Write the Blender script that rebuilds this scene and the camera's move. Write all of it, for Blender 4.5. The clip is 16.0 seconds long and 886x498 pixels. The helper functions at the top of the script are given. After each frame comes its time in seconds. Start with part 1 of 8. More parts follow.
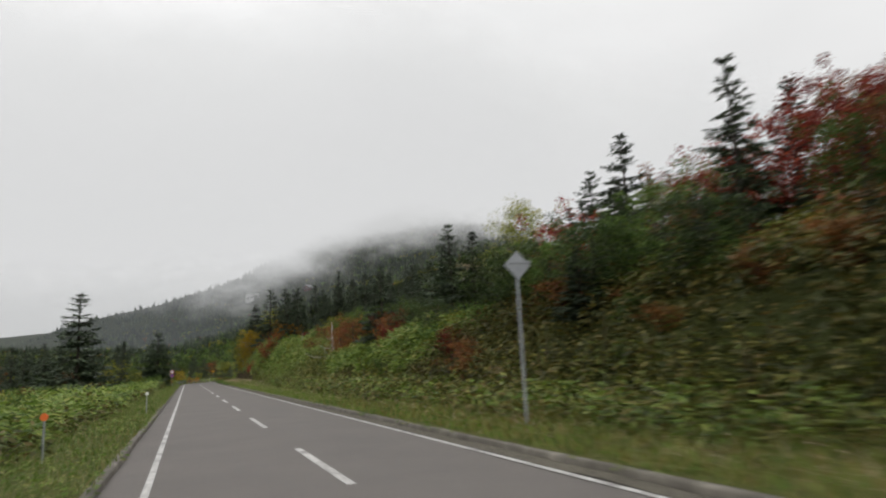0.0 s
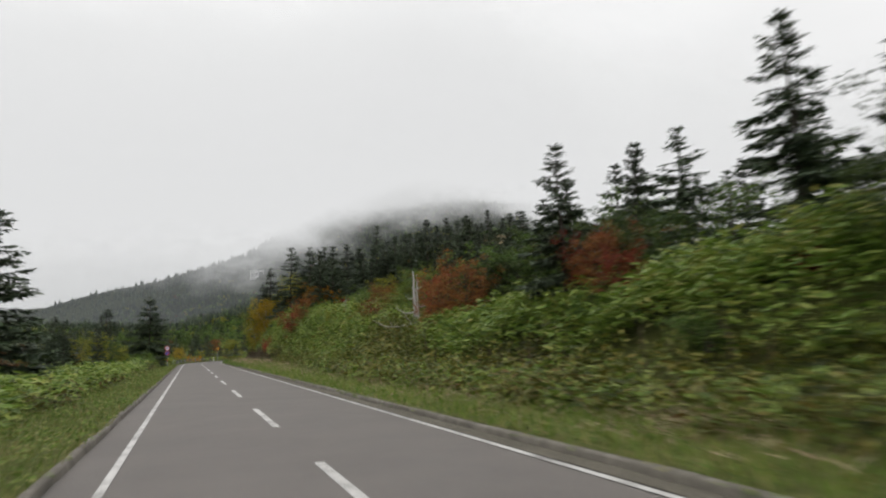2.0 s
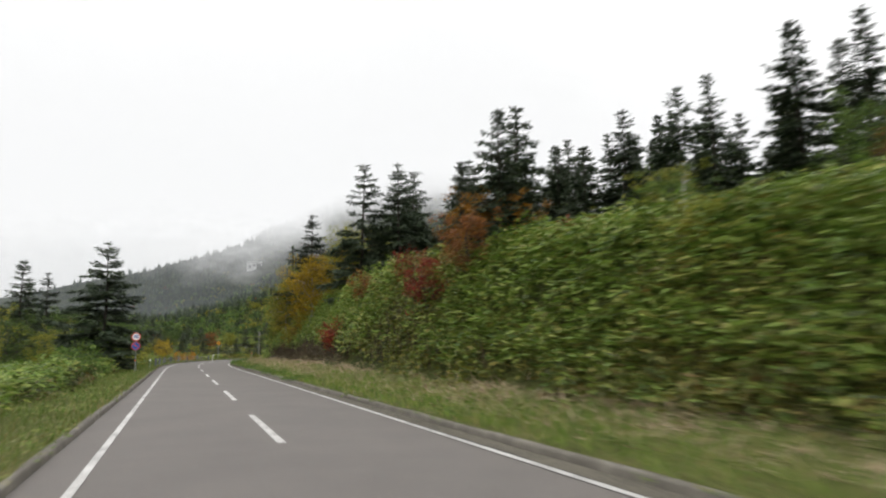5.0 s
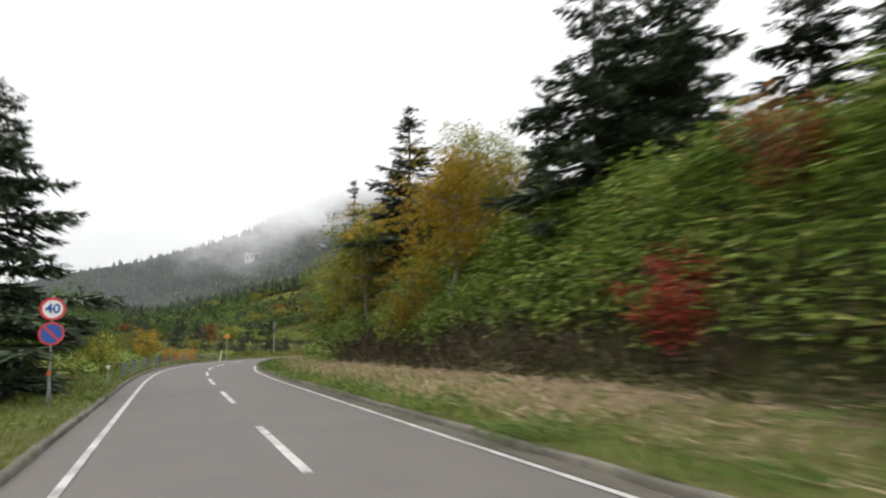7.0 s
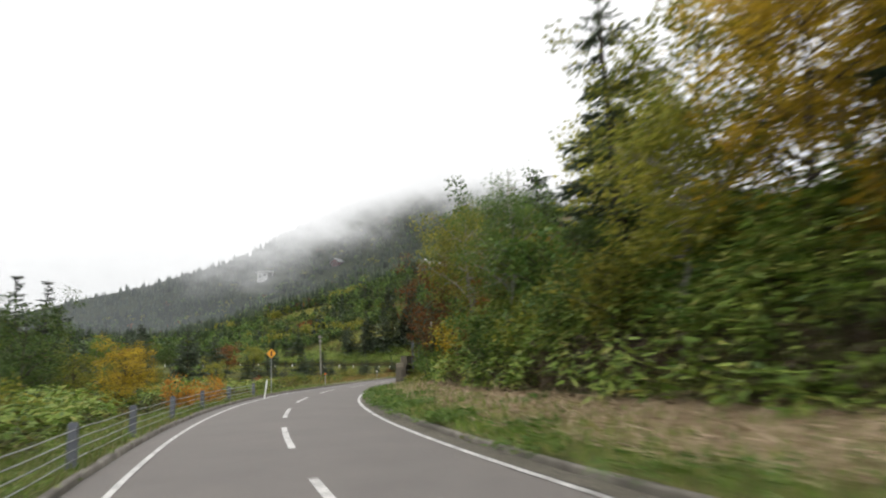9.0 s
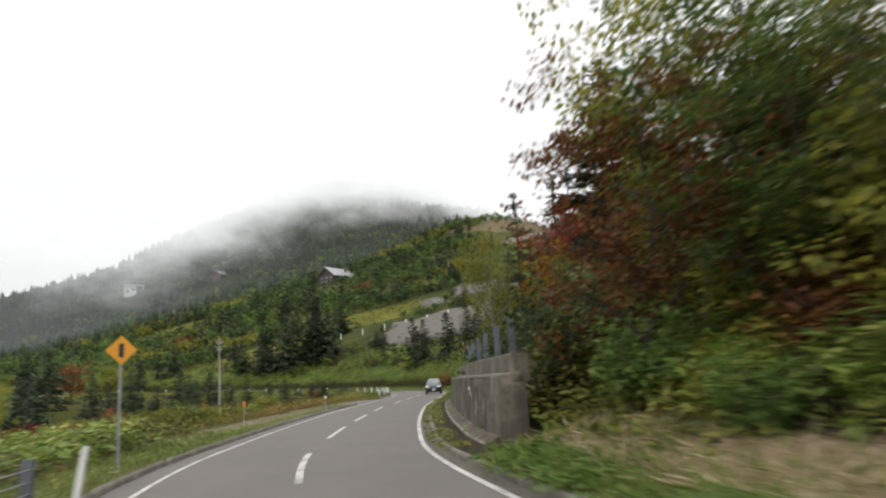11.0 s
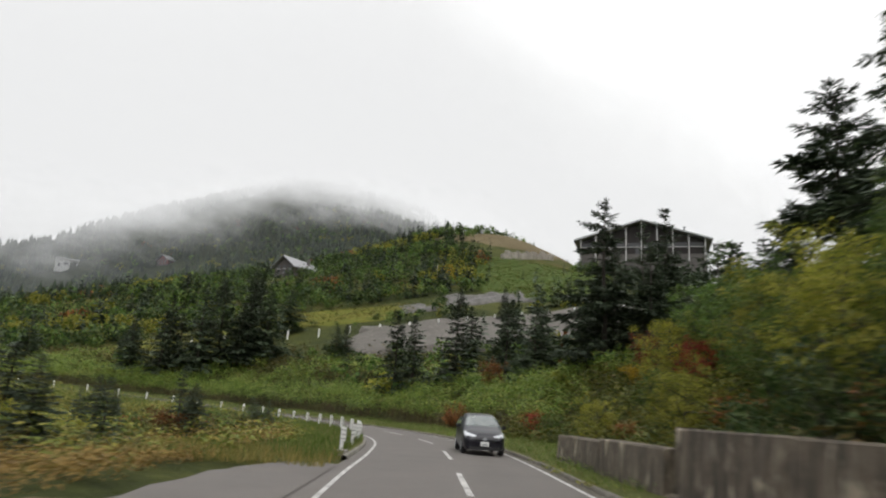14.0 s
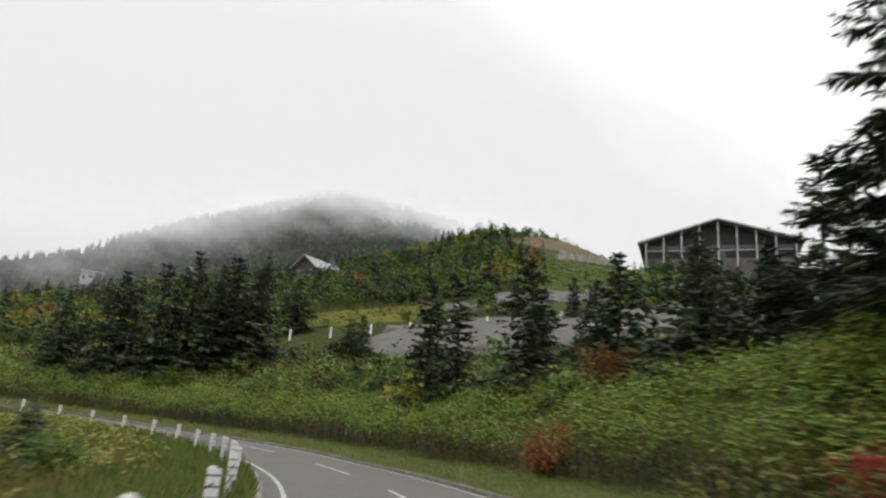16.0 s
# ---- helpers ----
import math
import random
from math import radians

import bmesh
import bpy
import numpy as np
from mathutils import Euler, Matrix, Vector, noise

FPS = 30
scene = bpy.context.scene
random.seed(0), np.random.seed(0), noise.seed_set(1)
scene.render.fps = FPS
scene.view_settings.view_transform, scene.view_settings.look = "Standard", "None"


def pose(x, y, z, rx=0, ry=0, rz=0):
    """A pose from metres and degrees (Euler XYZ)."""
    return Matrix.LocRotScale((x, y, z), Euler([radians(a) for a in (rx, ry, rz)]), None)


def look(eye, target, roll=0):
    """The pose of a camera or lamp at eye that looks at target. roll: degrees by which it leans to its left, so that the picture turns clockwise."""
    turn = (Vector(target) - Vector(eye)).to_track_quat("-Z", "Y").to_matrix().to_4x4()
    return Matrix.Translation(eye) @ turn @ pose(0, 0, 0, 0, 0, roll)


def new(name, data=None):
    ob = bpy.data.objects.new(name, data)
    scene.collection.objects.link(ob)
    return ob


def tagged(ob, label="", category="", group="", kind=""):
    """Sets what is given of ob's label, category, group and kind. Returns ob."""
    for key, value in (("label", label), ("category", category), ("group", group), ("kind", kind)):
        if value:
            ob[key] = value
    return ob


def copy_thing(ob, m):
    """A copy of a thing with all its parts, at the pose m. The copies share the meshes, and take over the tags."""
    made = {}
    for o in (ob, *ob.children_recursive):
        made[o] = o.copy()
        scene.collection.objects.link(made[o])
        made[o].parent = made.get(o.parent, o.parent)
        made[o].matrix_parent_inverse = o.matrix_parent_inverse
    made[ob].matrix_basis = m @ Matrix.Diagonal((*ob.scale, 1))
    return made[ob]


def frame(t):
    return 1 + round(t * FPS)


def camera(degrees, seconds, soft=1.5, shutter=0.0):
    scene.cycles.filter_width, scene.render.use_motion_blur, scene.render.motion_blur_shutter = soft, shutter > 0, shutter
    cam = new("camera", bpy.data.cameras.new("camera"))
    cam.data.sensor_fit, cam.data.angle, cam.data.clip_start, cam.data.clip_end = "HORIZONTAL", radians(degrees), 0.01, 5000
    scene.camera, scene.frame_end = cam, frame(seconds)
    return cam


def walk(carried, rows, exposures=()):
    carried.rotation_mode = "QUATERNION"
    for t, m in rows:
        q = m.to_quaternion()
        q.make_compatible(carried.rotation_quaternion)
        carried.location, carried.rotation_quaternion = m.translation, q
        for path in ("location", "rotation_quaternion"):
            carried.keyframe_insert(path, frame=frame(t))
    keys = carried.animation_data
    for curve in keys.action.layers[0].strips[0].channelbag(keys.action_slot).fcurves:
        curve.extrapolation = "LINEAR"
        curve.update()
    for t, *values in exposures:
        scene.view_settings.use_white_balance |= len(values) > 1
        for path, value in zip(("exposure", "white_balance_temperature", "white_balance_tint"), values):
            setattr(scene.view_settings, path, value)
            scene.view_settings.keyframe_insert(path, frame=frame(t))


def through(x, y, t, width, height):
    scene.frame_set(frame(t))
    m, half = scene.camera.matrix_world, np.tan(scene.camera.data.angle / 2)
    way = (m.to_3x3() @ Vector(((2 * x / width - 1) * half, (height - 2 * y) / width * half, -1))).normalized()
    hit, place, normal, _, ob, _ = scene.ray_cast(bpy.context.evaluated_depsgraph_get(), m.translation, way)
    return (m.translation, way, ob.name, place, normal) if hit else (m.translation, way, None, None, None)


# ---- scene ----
cam = camera(67.6, 16.0, soft=2.1, shutter=0.5)
PATH = [
    (0.0, (-0.440, -0.000, 1.591), (3.136, 9.181, 3.301), -2.82),
    (0.5, (-0.489, 6.250, 1.585), (3.040, 15.466, 3.205), -2.69),
    (1.0, (-0.328, 12.612, 1.549), (3.283, 21.812, 3.074), -2.18),
    (1.5, (-0.185, 19.248, 1.551), (3.452, 28.455, 2.969), -2.43),
    (2.0, (-0.015, 25.859, 1.561), (3.526, 35.097, 3.016), -1.88),
    (2.5, (0.068, 32.560, 1.557), (3.710, 41.761, 3.002), -1.42),
    (3.0, (0.073, 39.554, 1.561), (3.411, 48.886, 2.888), -0.70),
    (5.5, (0.079, 78.016, 1.518), (3.770, 87.178, 3.076), -0.31),
    (6.0, (0.040, 85.990, 1.518), (3.749, 95.136, 3.129), -0.17),
    (6.5, (0.072, 94.017, 1.529), (3.849, 103.157, 3.012), -0.43),
    (7.0, (0.099, 102.129, 1.541), (3.808, 111.303, 2.981), -0.13),
    (7.5, (0.095, 110.333, 1.555), (3.515, 119.594, 3.151), -0.16),
    (8.0, (0.124, 118.305, 1.557), (3.462, 127.589, 3.192), -0.97),
    (8.5, (0.229, 126.046, 1.553), (3.595, 135.304, 3.270), -1.75),
    (9.0, (0.325, 133.650, 1.554), (3.920, 142.828, 3.239), -2.47),
    (9.5, (0.632, 141.104, 1.591), (4.432, 150.176, 3.394), -2.77),
    (12.0, (8.513, 176.707, 1.591), (14.247, 184.654, 3.584), -3.19),
    (12.5, (11.373, 183.357, 1.604), (16.971, 191.342, 3.817), -1.79),
    (13.0, (14.812, 189.984, 1.568), (20.386, 197.947, 3.915), -0.22),
    (13.5, (18.489, 196.562, 1.521), (24.033, 204.540, 3.888), 2.77),
    (14.0, (22.429, 202.865, 1.548), (27.879, 210.900, 3.945), 3.89),
    (14.5, (26.163, 208.742, 1.521), (31.379, 216.927, 3.929), 4.94),
    (15.0, (30.058, 214.843, 1.570), (35.252, 223.035, 4.001), 4.46),
    (15.5, (34.009, 220.993, 1.553), (39.267, 229.131, 4.029), 4.50),
    (16.0, (37.736, 227.392, 1.512), (42.623, 235.681, 4.236), 4.98),
]
walk(cam, [(t, look(eye, target, roll)) for t, eye, target, roll in PATH], [(0, -0.26), (1.5, -0.24), (2.5, -0.02), (3.2, 0.06), (6, 0.28), (7.5, 0.36), (9.5, 0.36), (12, 0.14), (13.2, 0.02), (16, 0.02)])
# ---------------------------------------------------------------- lie of the land
# Centre of the road, control points about every 10 to 20 m.
CENTRE = [(1.68, -60), (1.68, -20), (1.68, 20), (1.68, 60), (1.68, 100), (1.68, 125), (1.75, 136), (2.2, 146),
          (3.3, 155.6), (5.4, 166), (8.7, 176.3), (12.4, 183.8), (17.0, 192.0), (22.0, 200.4), (27.0, 208.0), (32.0, 215.5),
          (37.2, 223.4), (41.5, 230.7), (44.6, 238.0), (47.1, 246.5), (48.5, 256.0), (48.3, 264.0), (46.3, 271.5), (43.0, 278.5),
          (38.0, 284.6), (31.0, 289.6), (22.0, 293.2), (11.0, 295.6), (-2.0, 297.0), (-20.0, 298.0), (-45.0, 298.5)]


def catmull(points, step):
    """A smooth line through the points, sampled about every step metres."""
    p = np.array(points, float)
    p = np.vstack([2 * p[0] - p[1], p, 2 * p[-1] - p[-2]])
    out = []
    for i in range(1, len(p) - 2):
        a, b, c, d = p[i - 1:i + 3]
        n = max(2, int(np.linalg.norm(c - b) / step))
        for u in np.arange(n) / n:
            out.append(0.5 * (2 * b + (c - a) * u + (2 * a - 5 * b + 4 * c - d) * u * u + (3 * b - a - 3 * c + d) * u ** 3))
    out.append(p[-2])
    return np.array(out)


LINE = catmull(CENTRE, 1.0)
HEAD = np.gradient(LINE, axis=0)
HEAD /= np.linalg.norm(HEAD, axis=1)[:, None]
RIGHT = np.stack([HEAD[:, 1], -HEAD[:, 0]], 1)
ALONG = np.r_[0, np.cumsum(np.linalg.norm(np.diff(LINE, axis=0), axis=1))] - 60.0


def smooth(a, b, x):
    u = np.clip((x - a) / (b - a), 0, 1)
    return u * u * (3 - 2 * u)


def ease(x, table):
    return np.interp(x, [r[0] for r in table], [r[1] for r in table])


def road_z(s):
    """Height of the road along its length: level, then climbing past the bend."""
    return np.interp(s, [-80, 268, 287, 299, 330, 420], [0, 0, 0.4, 0.9, 2.4, 6.5])


def project(x, y):
    """Along and across (right of the road positive) for places given as arrays."""
    x, y = np.atleast_1d(np.asarray(x, float)), np.atleast_1d(np.asarray(y, float))
    s, d = np.empty(len(x)), np.empty(len(x))
    for i in range(0, len(x), 4000):
        dx, dy = x[i:i + 4000, None] - LINE[:, 0], y[i:i + 4000, None] - LINE[:, 1]
        k = np.argmin(dx * dx + dy * dy, axis=1)
        r = np.arange(len(k))
        ox, oy = dx[r, k], dy[r, k]
        s[i:i + 4000] = ALONG[k] + ox * HEAD[k, 0] + oy * HEAD[k, 1]
        side = ox * RIGHT[k, 0] + oy * RIGHT[k, 1]
        d[i:i + 4000] = np.where(side >= 0, 1, -1) * np.hypot(ox, oy)
    return s, d


def on_road(s, d):
    """World place (x, y) of a point s along and d right of the centre."""
    x, y = np.interp(s, ALONG, LINE[:, 0]), np.interp(s, ALONG, LINE[:, 1])
    rx, ry = np.interp(s, ALONG, RIGHT[:, 0]), np.interp(s, ALONG, RIGHT[:, 1])
    n = np.hypot(rx, ry)
    return x + d * rx / n, y + d * ry / n


BANK_FOOT = [(-60, 0.3), (60, 0.35), (95, 0.6), (112, 0.9), (150, 0.7), (172, 0.6), (178, 1.4), (215, 1.3), (224, 0.4), (330, 0.4), (420, 0.4)]
BANK_TOP = [(-60, 3.4), (0, 3.4), (29, 3.0), (36, 2.8), (45, 2.2), (62, 2.1), (74, 3.1), (88, 4.5), (112, 5.2), (140, 4.0), (165, 3.3), (190, 3.4), (215, 3.6), (235, 3.6), (250, 3.9), (264, 3.2), (276, 2.0), (290, 1.6), (330, 1.6), (420, 1.6)]
BANK_RISE = [(-60, 0.30), (29, 0.26), (36, 0.24), (45, 0.13), (66, 0.12), (80, 0.24), (88, 0.28), (112, 0.30), (150, 0.25), (200, 0.26), (235, 0.20), (262, 0.10), (300, 0.07), (420, 0.07)]


def wobble(x, y, size, seed=0.0):
    """Cheap smooth noise of about -1 to 1."""
    a, b = x / size + seed, y / size - seed * 1.7
    return (np.sin(a * 1.7 + 1.3 * np.sin(b * 1.1)) + np.sin(b * 2.3 + 1.1 * np.sin(a * 1.9 + seed)) + 0.6 * np.sin(a * 4.1 + b * 3.3 + seed)) / 2.6


SHOULDER = 8.5


def hill(x, y):
    """The hillside across the bend and the mountain behind it."""
    up = 5 + 0.30 * (np.minimum(x, 150) - 70) + 0.03 * np.maximum(x - 150, 0) + 0.224 * (np.minimum(y, 395) - 277) + 0.085 * np.clip(y - 395, 0, 260)
    up = up + 7 * np.exp(-((x - 172) / 45) ** 2 - ((y - 392) / 35) ** 2) + SHOULDER * np.exp(-((x - 190) / 36) ** 2 - ((y - 408) / 26) ** 2)
    crest_y = 706 + 0.15 * np.abs(x - 209)
    crest = np.interp(x, [-900, -300, -160, -110, -30, 20, 50, 76, 110, 164, 201, 245, 300, 380, 520, 800, 1500], [14, 38, 51, 60, 74, 89, 101, 119, 139, 161, 174, 181, 184, 190, 200, 180, 90])
    far = crest - 0.52 * np.abs(y - crest_y) * smooth(0, 60, np.abs(y - crest_y))
    far = far + 6 * wobble(x, y, 90, 2.0)
    k = 14.0
    m = np.maximum(up, far)
    return m + k * np.log(np.exp((up - m) / k) + np.exp((far - m) / k))


def land(x, y, bare=False):
    """Ground height. bare: without the cut for the road."""
    x, y = np.atleast_1d(np.asarray(x, float)), np.atleast_1d(np.asarray(y, float))
    s, d = project(x, y)
    zr = road_z(s)
    foot, top, rise = ease(s, BANK_FOOT), ease(s, BANK_TOP), ease(s, BANK_RISE)
    right = foot * smooth(3.4, 8, d) + (top - foot) * smooth(6.9, ease(s, [(-60, 11.2), (60, 10.8), (100, 10.2), (160, 10.4), (175, 12.5), (420, 13)]), d) + rise * np.clip(d - 12, 0, 26) + 0.06 * np.clip(d - 38, 0, 150)
    right = right + 0.35 * wobble(x, y, 5, 1.0) * smooth(9, 14, d)
    fall = ease(s, [(-60, 0.02), (60, 0.02), (120, 0.06), (165, 0.08), (185, 0.05), (230, 0.06), (330, 0.05)])
    left = -fall * np.clip(-d - 6, 0, 70) + 0.25 * wobble(x, y, 6, 3.0) * smooth(6, 10, -d)
    a = zr + np.where(d > 0, right, left)
    h = hill(x, y)
    k = 2.5
    far = smooth(8, 22, np.abs(d))
    m = np.maximum(a, h)
    both = m + k * np.log(np.exp((a - m) / k) + np.exp((h - m) / k))
    z = a + (both - a) * far
    if not bare:
        z = np.where(np.abs(d) < 7.0, z - 0.30 * (1 - smooth(5.6, 7.0, np.abs(d))), z)
    return z

# ---------------------------------------------------------------- overcast sky and soft sun
world = bpy.data.worlds.new("overcast")
scene.world = world
world.use_nodes = True
wn, wl = world.node_tree.nodes, world.node_tree.links
back = wn["Background"]
sky = wn.new("ShaderNodeTexSky")
sky.sky_type, sky.sun_disc = "NISHITA", False
sky.sun_elevation, sky.sun_rotation = radians(48), radians(160)
sky.air_density, sky.dust_density = 1.0, 4.0
coord = wn.new("ShaderNodeTexCoord")
split = wn.new("ShaderNodeSeparateXYZ")
wl.new(coord.outputs["Generated"], split.inputs[0])
layer = wn.new("ShaderNodeMapping")
layer.inputs["Scale"].default_value = (1, 1, 2.6)
wl.new(coord.outputs["Generated"], layer.inputs[0])
puff = wn.new("ShaderNodeTexNoise")
puff.inputs["Scale"].default_value, puff.inputs["Detail"].default_value = 2.2, 5
wl.new(layer.outputs[0], puff.inputs[0])
lift = wn.new("ShaderNodeMath")
lift.operation = "MULTIPLY_ADD"
wl.new(puff.outputs[0], lift.inputs[0])
lift.inputs[1].default_value = 0.34
wl.new(split.outputs[2], lift.inputs[2])
grade = wn.new("ShaderNodeValToRGB")
grade.color_ramp.elements[0].position, grade.color_ramp.elements[0].color = 0.12, (0.70, 0.705, 0.71, 1)
grade.color_ramp.elements[1].position, grade.color_ramp.elements[1].color = 1.0, (1.62, 1.615, 1.605, 1)
for place_, tone_ in ((0.34, 0.80), (0.47, 0.96), (0.62, 1.08)):
    grade.color_ramp.elements.new(place_).color = (tone_, tone_, tone_ * 0.997, 1)
wl.new(lift.outputs[0], grade.inputs[0])
veil = wn.new("ShaderNodeMixRGB")
veil.inputs[0].default_value = 0.97
dim = wn.new("ShaderNodeMixRGB")
dim.blend_type = "MULTIPLY"
dim.inputs[0].default_value = 1
dim.inputs[2].default_value = (0.12, 0.12, 0.12, 1)
wl.new(sky.outputs[0], dim.inputs[1])
wl.new(dim.outputs[0], veil.inputs[1])
wl.new(grade.outputs[0], veil.inputs[2])
wl.new(veil.outputs[0], back.inputs["Color"])
back.inputs["Strength"].default_value = 1.0
sun = new("sun", bpy.data.lights.new("sun", "SUN"))
sun.data.energy, sun.data.angle, sun.data.color = 0.5, radians(25), (1.0, 0.97, 0.92)
sun.matrix_world = look((0, 0, 0), (0.25, 0.62, -0.74))


# ---------------------------------------------------------------- materials
def tree_of(name):
    m = bpy.data.materials.new(name)
    m.use_nodes = True
    return m, m.node_tree, m.node_tree.nodes["Principled BSDF"]


def node(nt, kind, **values):
    n = nt.nodes.new(kind)
    for key, value in values.items():
        n.inputs[key.replace("_", " ")].default_value = value
    return n


def where(nt, stretch=(1, 1, 1)):
    """World-like coordinates of the geometry, in metres."""
    g = nt.nodes.new("ShaderNodeNewGeometry")
    m = nt.nodes.new("ShaderNodeMapping")
    m.inputs["Scale"].default_value = stretch
    nt.links.new(g.outputs["Position"], m.inputs[0])
    return m.outputs[0]


def grain(nt, scale, detail=4.0, rough=0.6, stretch=(1, 1, 1)):
    n = node(nt, "ShaderNodeTexNoise", Scale=scale, Detail=detail, Roughness=rough)
    nt.links.new(where(nt, stretch), n.inputs[0])
    return n.outputs[0]


def ramp(nt, fac, stops):
    n = nt.nodes.new("ShaderNodeValToRGB")
    e = n.color_ramp.elements
    while len(e) < len(stops):
        e.new(0.5)
    for k, (p, c) in zip(e, stops):
        k.position, k.color = p, (*c, 1) if len(c) == 3 else c
    nt.links.new(fac, n.inputs[0])
    return n.outputs[0]


def blend(nt, fac, a, b, mode="MIX"):
    n = nt.nodes.new("ShaderNodeMixRGB")
    n.blend_type = mode
    for i, v in enumerate((fac, a, b)):
        if isinstance(v, (int, float)):
            n.inputs[i].default_value = v
        elif isinstance(v, tuple):
            n.inputs[i].default_value = (*v, 1)
        else:
            nt.links.new(v, n.inputs[i])
    return n.outputs[0]


def bump(nt, bsdf, height, strength=0.4, distance=0.02):
    b = node(nt, "ShaderNodeBump", Strength=strength, Distance=distance)
    nt.links.new(height, b.inputs["Height"])
    nt.links.new(b.outputs[0], bsdf.inputs["Normal"])


def plain(name, colour, rough=0.6, metal=0.0, vary=0.25, scale=6.0, relief=0.0, stretch=(1, 1, 1)):
    """A painted or bare surface with soft blotches and fine grain."""
    m, nt, p = tree_of(name)
    big, fine = grain(nt, scale * 0.25, stretch=stretch), grain(nt, scale * 4, stretch=stretch)
    dark = tuple(c * (1 - vary) for c in colour)
    pale = tuple(min(1, c * (1 + vary * 0.6)) for c in colour)
    c1 = ramp(nt, big, [(0.3, dark), (0.7, pale)])
    c2 = blend(nt, 0.25, c1, ramp(nt, fine, [(0.3, dark), (0.7, pale)]))
    nt.links.new(c2, p.inputs["Base Color"])
    p.inputs["Roughness"].default_value, p.inputs["Metallic"].default_value = rough, metal
    if relief:
        bump(nt, p, fine, relief)
    return m


def foliage(name, stops, through=0.3, rough=0.55, by_plant=0.35):
    """Leaves: every leaf its own tone, every plant a little different, some light through."""
    m, nt, p = tree_of(name)
    g, o = nt.nodes.new("ShaderNodeNewGeometry"), nt.nodes.new("ShaderNodeObjectInfo")
    big = grain(nt, 0.35, 3)
    mixed = nt.nodes.new("ShaderNodeMath")
    mixed.operation = "MULTIPLY_ADD"
    nt.links.new(g.outputs["Random Per Island"], mixed.inputs[0])
    mixed.inputs[1].default_value = 0.55
    shift = nt.nodes.new("ShaderNodeMath")
    shift.operation = "MULTIPLY"
    nt.links.new(big, shift.inputs[0])
    shift.inputs[1].default_value = 0.45
    nt.links.new(shift.outputs[0], mixed.inputs[2])
    c = ramp(nt, mixed.outputs[0], stops)
    hsv = node(nt, "ShaderNodeHueSaturation")
    lo = nt.nodes.new("ShaderNodeMapRange")
    lo.inputs["To Min"].default_value, lo.inputs["To Max"].default_value = 1 - by_plant, 1 + by_plant
    nt.links.new(o.outputs["Random"], lo.inputs[0])
    nt.links.new(lo.outputs[0], hsv.inputs["Value"])
    nt.links.new(c, hsv.inputs["Color"])
    nt.links.new(hsv.outputs[0], p.inputs["Base Color"])
    p.inputs["Roughness"].default_value = rough
    p.inputs["Specular IOR Level"].default_value = 0.25
    t = nt.nodes.new("ShaderNodeBsdfTranslucent")
    nt.links.new(hsv.outputs[0], t.inputs[0])
    mix = nt.nodes.new("ShaderNodeMixShader")
    mix.inputs[0].default_value = through
    nt.links.new(p.outputs[0], mix.inputs[1])
    nt.links.new(t.outputs[0], mix.inputs[2])
    nt.links.new(mix.outputs[0], nt.nodes["Material Output"].inputs[0])
    return m


def asphalt_material():
    m, nt, p = tree_of("asphalt")
    fine, mid_, big = grain(nt, 90, 3, 0.7), grain(nt, 9, 5), grain(nt, 0.5, 5)
    c = ramp(nt, fine, [(0.3, (0.103, 0.094, 0.086)), (0.7, (0.164, 0.149, 0.136))])
    c = blend(nt, 0.35, c, ramp(nt, mid_, [(0.3, (0.110, 0.100, 0.091)), (0.7, (0.149, 0.135, 0.123))]))
    c = blend(nt, 0.5, c, ramp(nt, big, [(0.35, (0.115, 0.105, 0.096)), (0.65, (0.149, 0.135, 0.122))]))
    nt.links.new(c, p.inputs["Base Color"])
    p.inputs["Roughness"].default_value = 0.82
    p.inputs["Specular IOR Level"].default_value = 0.35
    bump(nt, p, fine, 0.35, 0.01)
    return m


def line_paint():
    """Road paint, worn through in places."""
    m, nt, p = tree_of("road_paint")
    wear = blend(nt, 0.5, grain(nt, 14, 6, 0.75), grain(nt, 1.6, 4))
    c = ramp(nt, wear, [(0.40, (0.20, 0.19, 0.18)), (0.53, (0.52, 0.51, 0.49)), (0.8, (0.66, 0.65, 0.62))])
    nt.links.new(c, p.inputs["Base Color"])
    p.inputs["Roughness"].default_value = 0.6
    return m


def ground_material(name, low, mid_, high, scale=0.8):
    m, nt, p = tree_of(name)
    a, b, c3 = grain(nt, scale, 6, 0.65), grain(nt, scale * 9, 4), grain(nt, 0.06, 3)
    c = ramp(nt, blend(nt, 0.4, a, c3), [(0.36, low), (0.5, mid_), (0.62, high)])
    c = blend(nt, 0.5, c, ramp(nt, b, [(0.35, tuple(v * 0.45 for v in low)), (0.5, mid_), (0.66, tuple(v * 1.25 for v in high))]))
    nt.links.new(c, p.inputs["Base Color"])
    p.inputs["Roughness"].default_value = 0.95
    p.inputs["Specular IOR Level"].default_value = 0.1
    bump(nt, p, b, 0.8, 0.15)
    return m


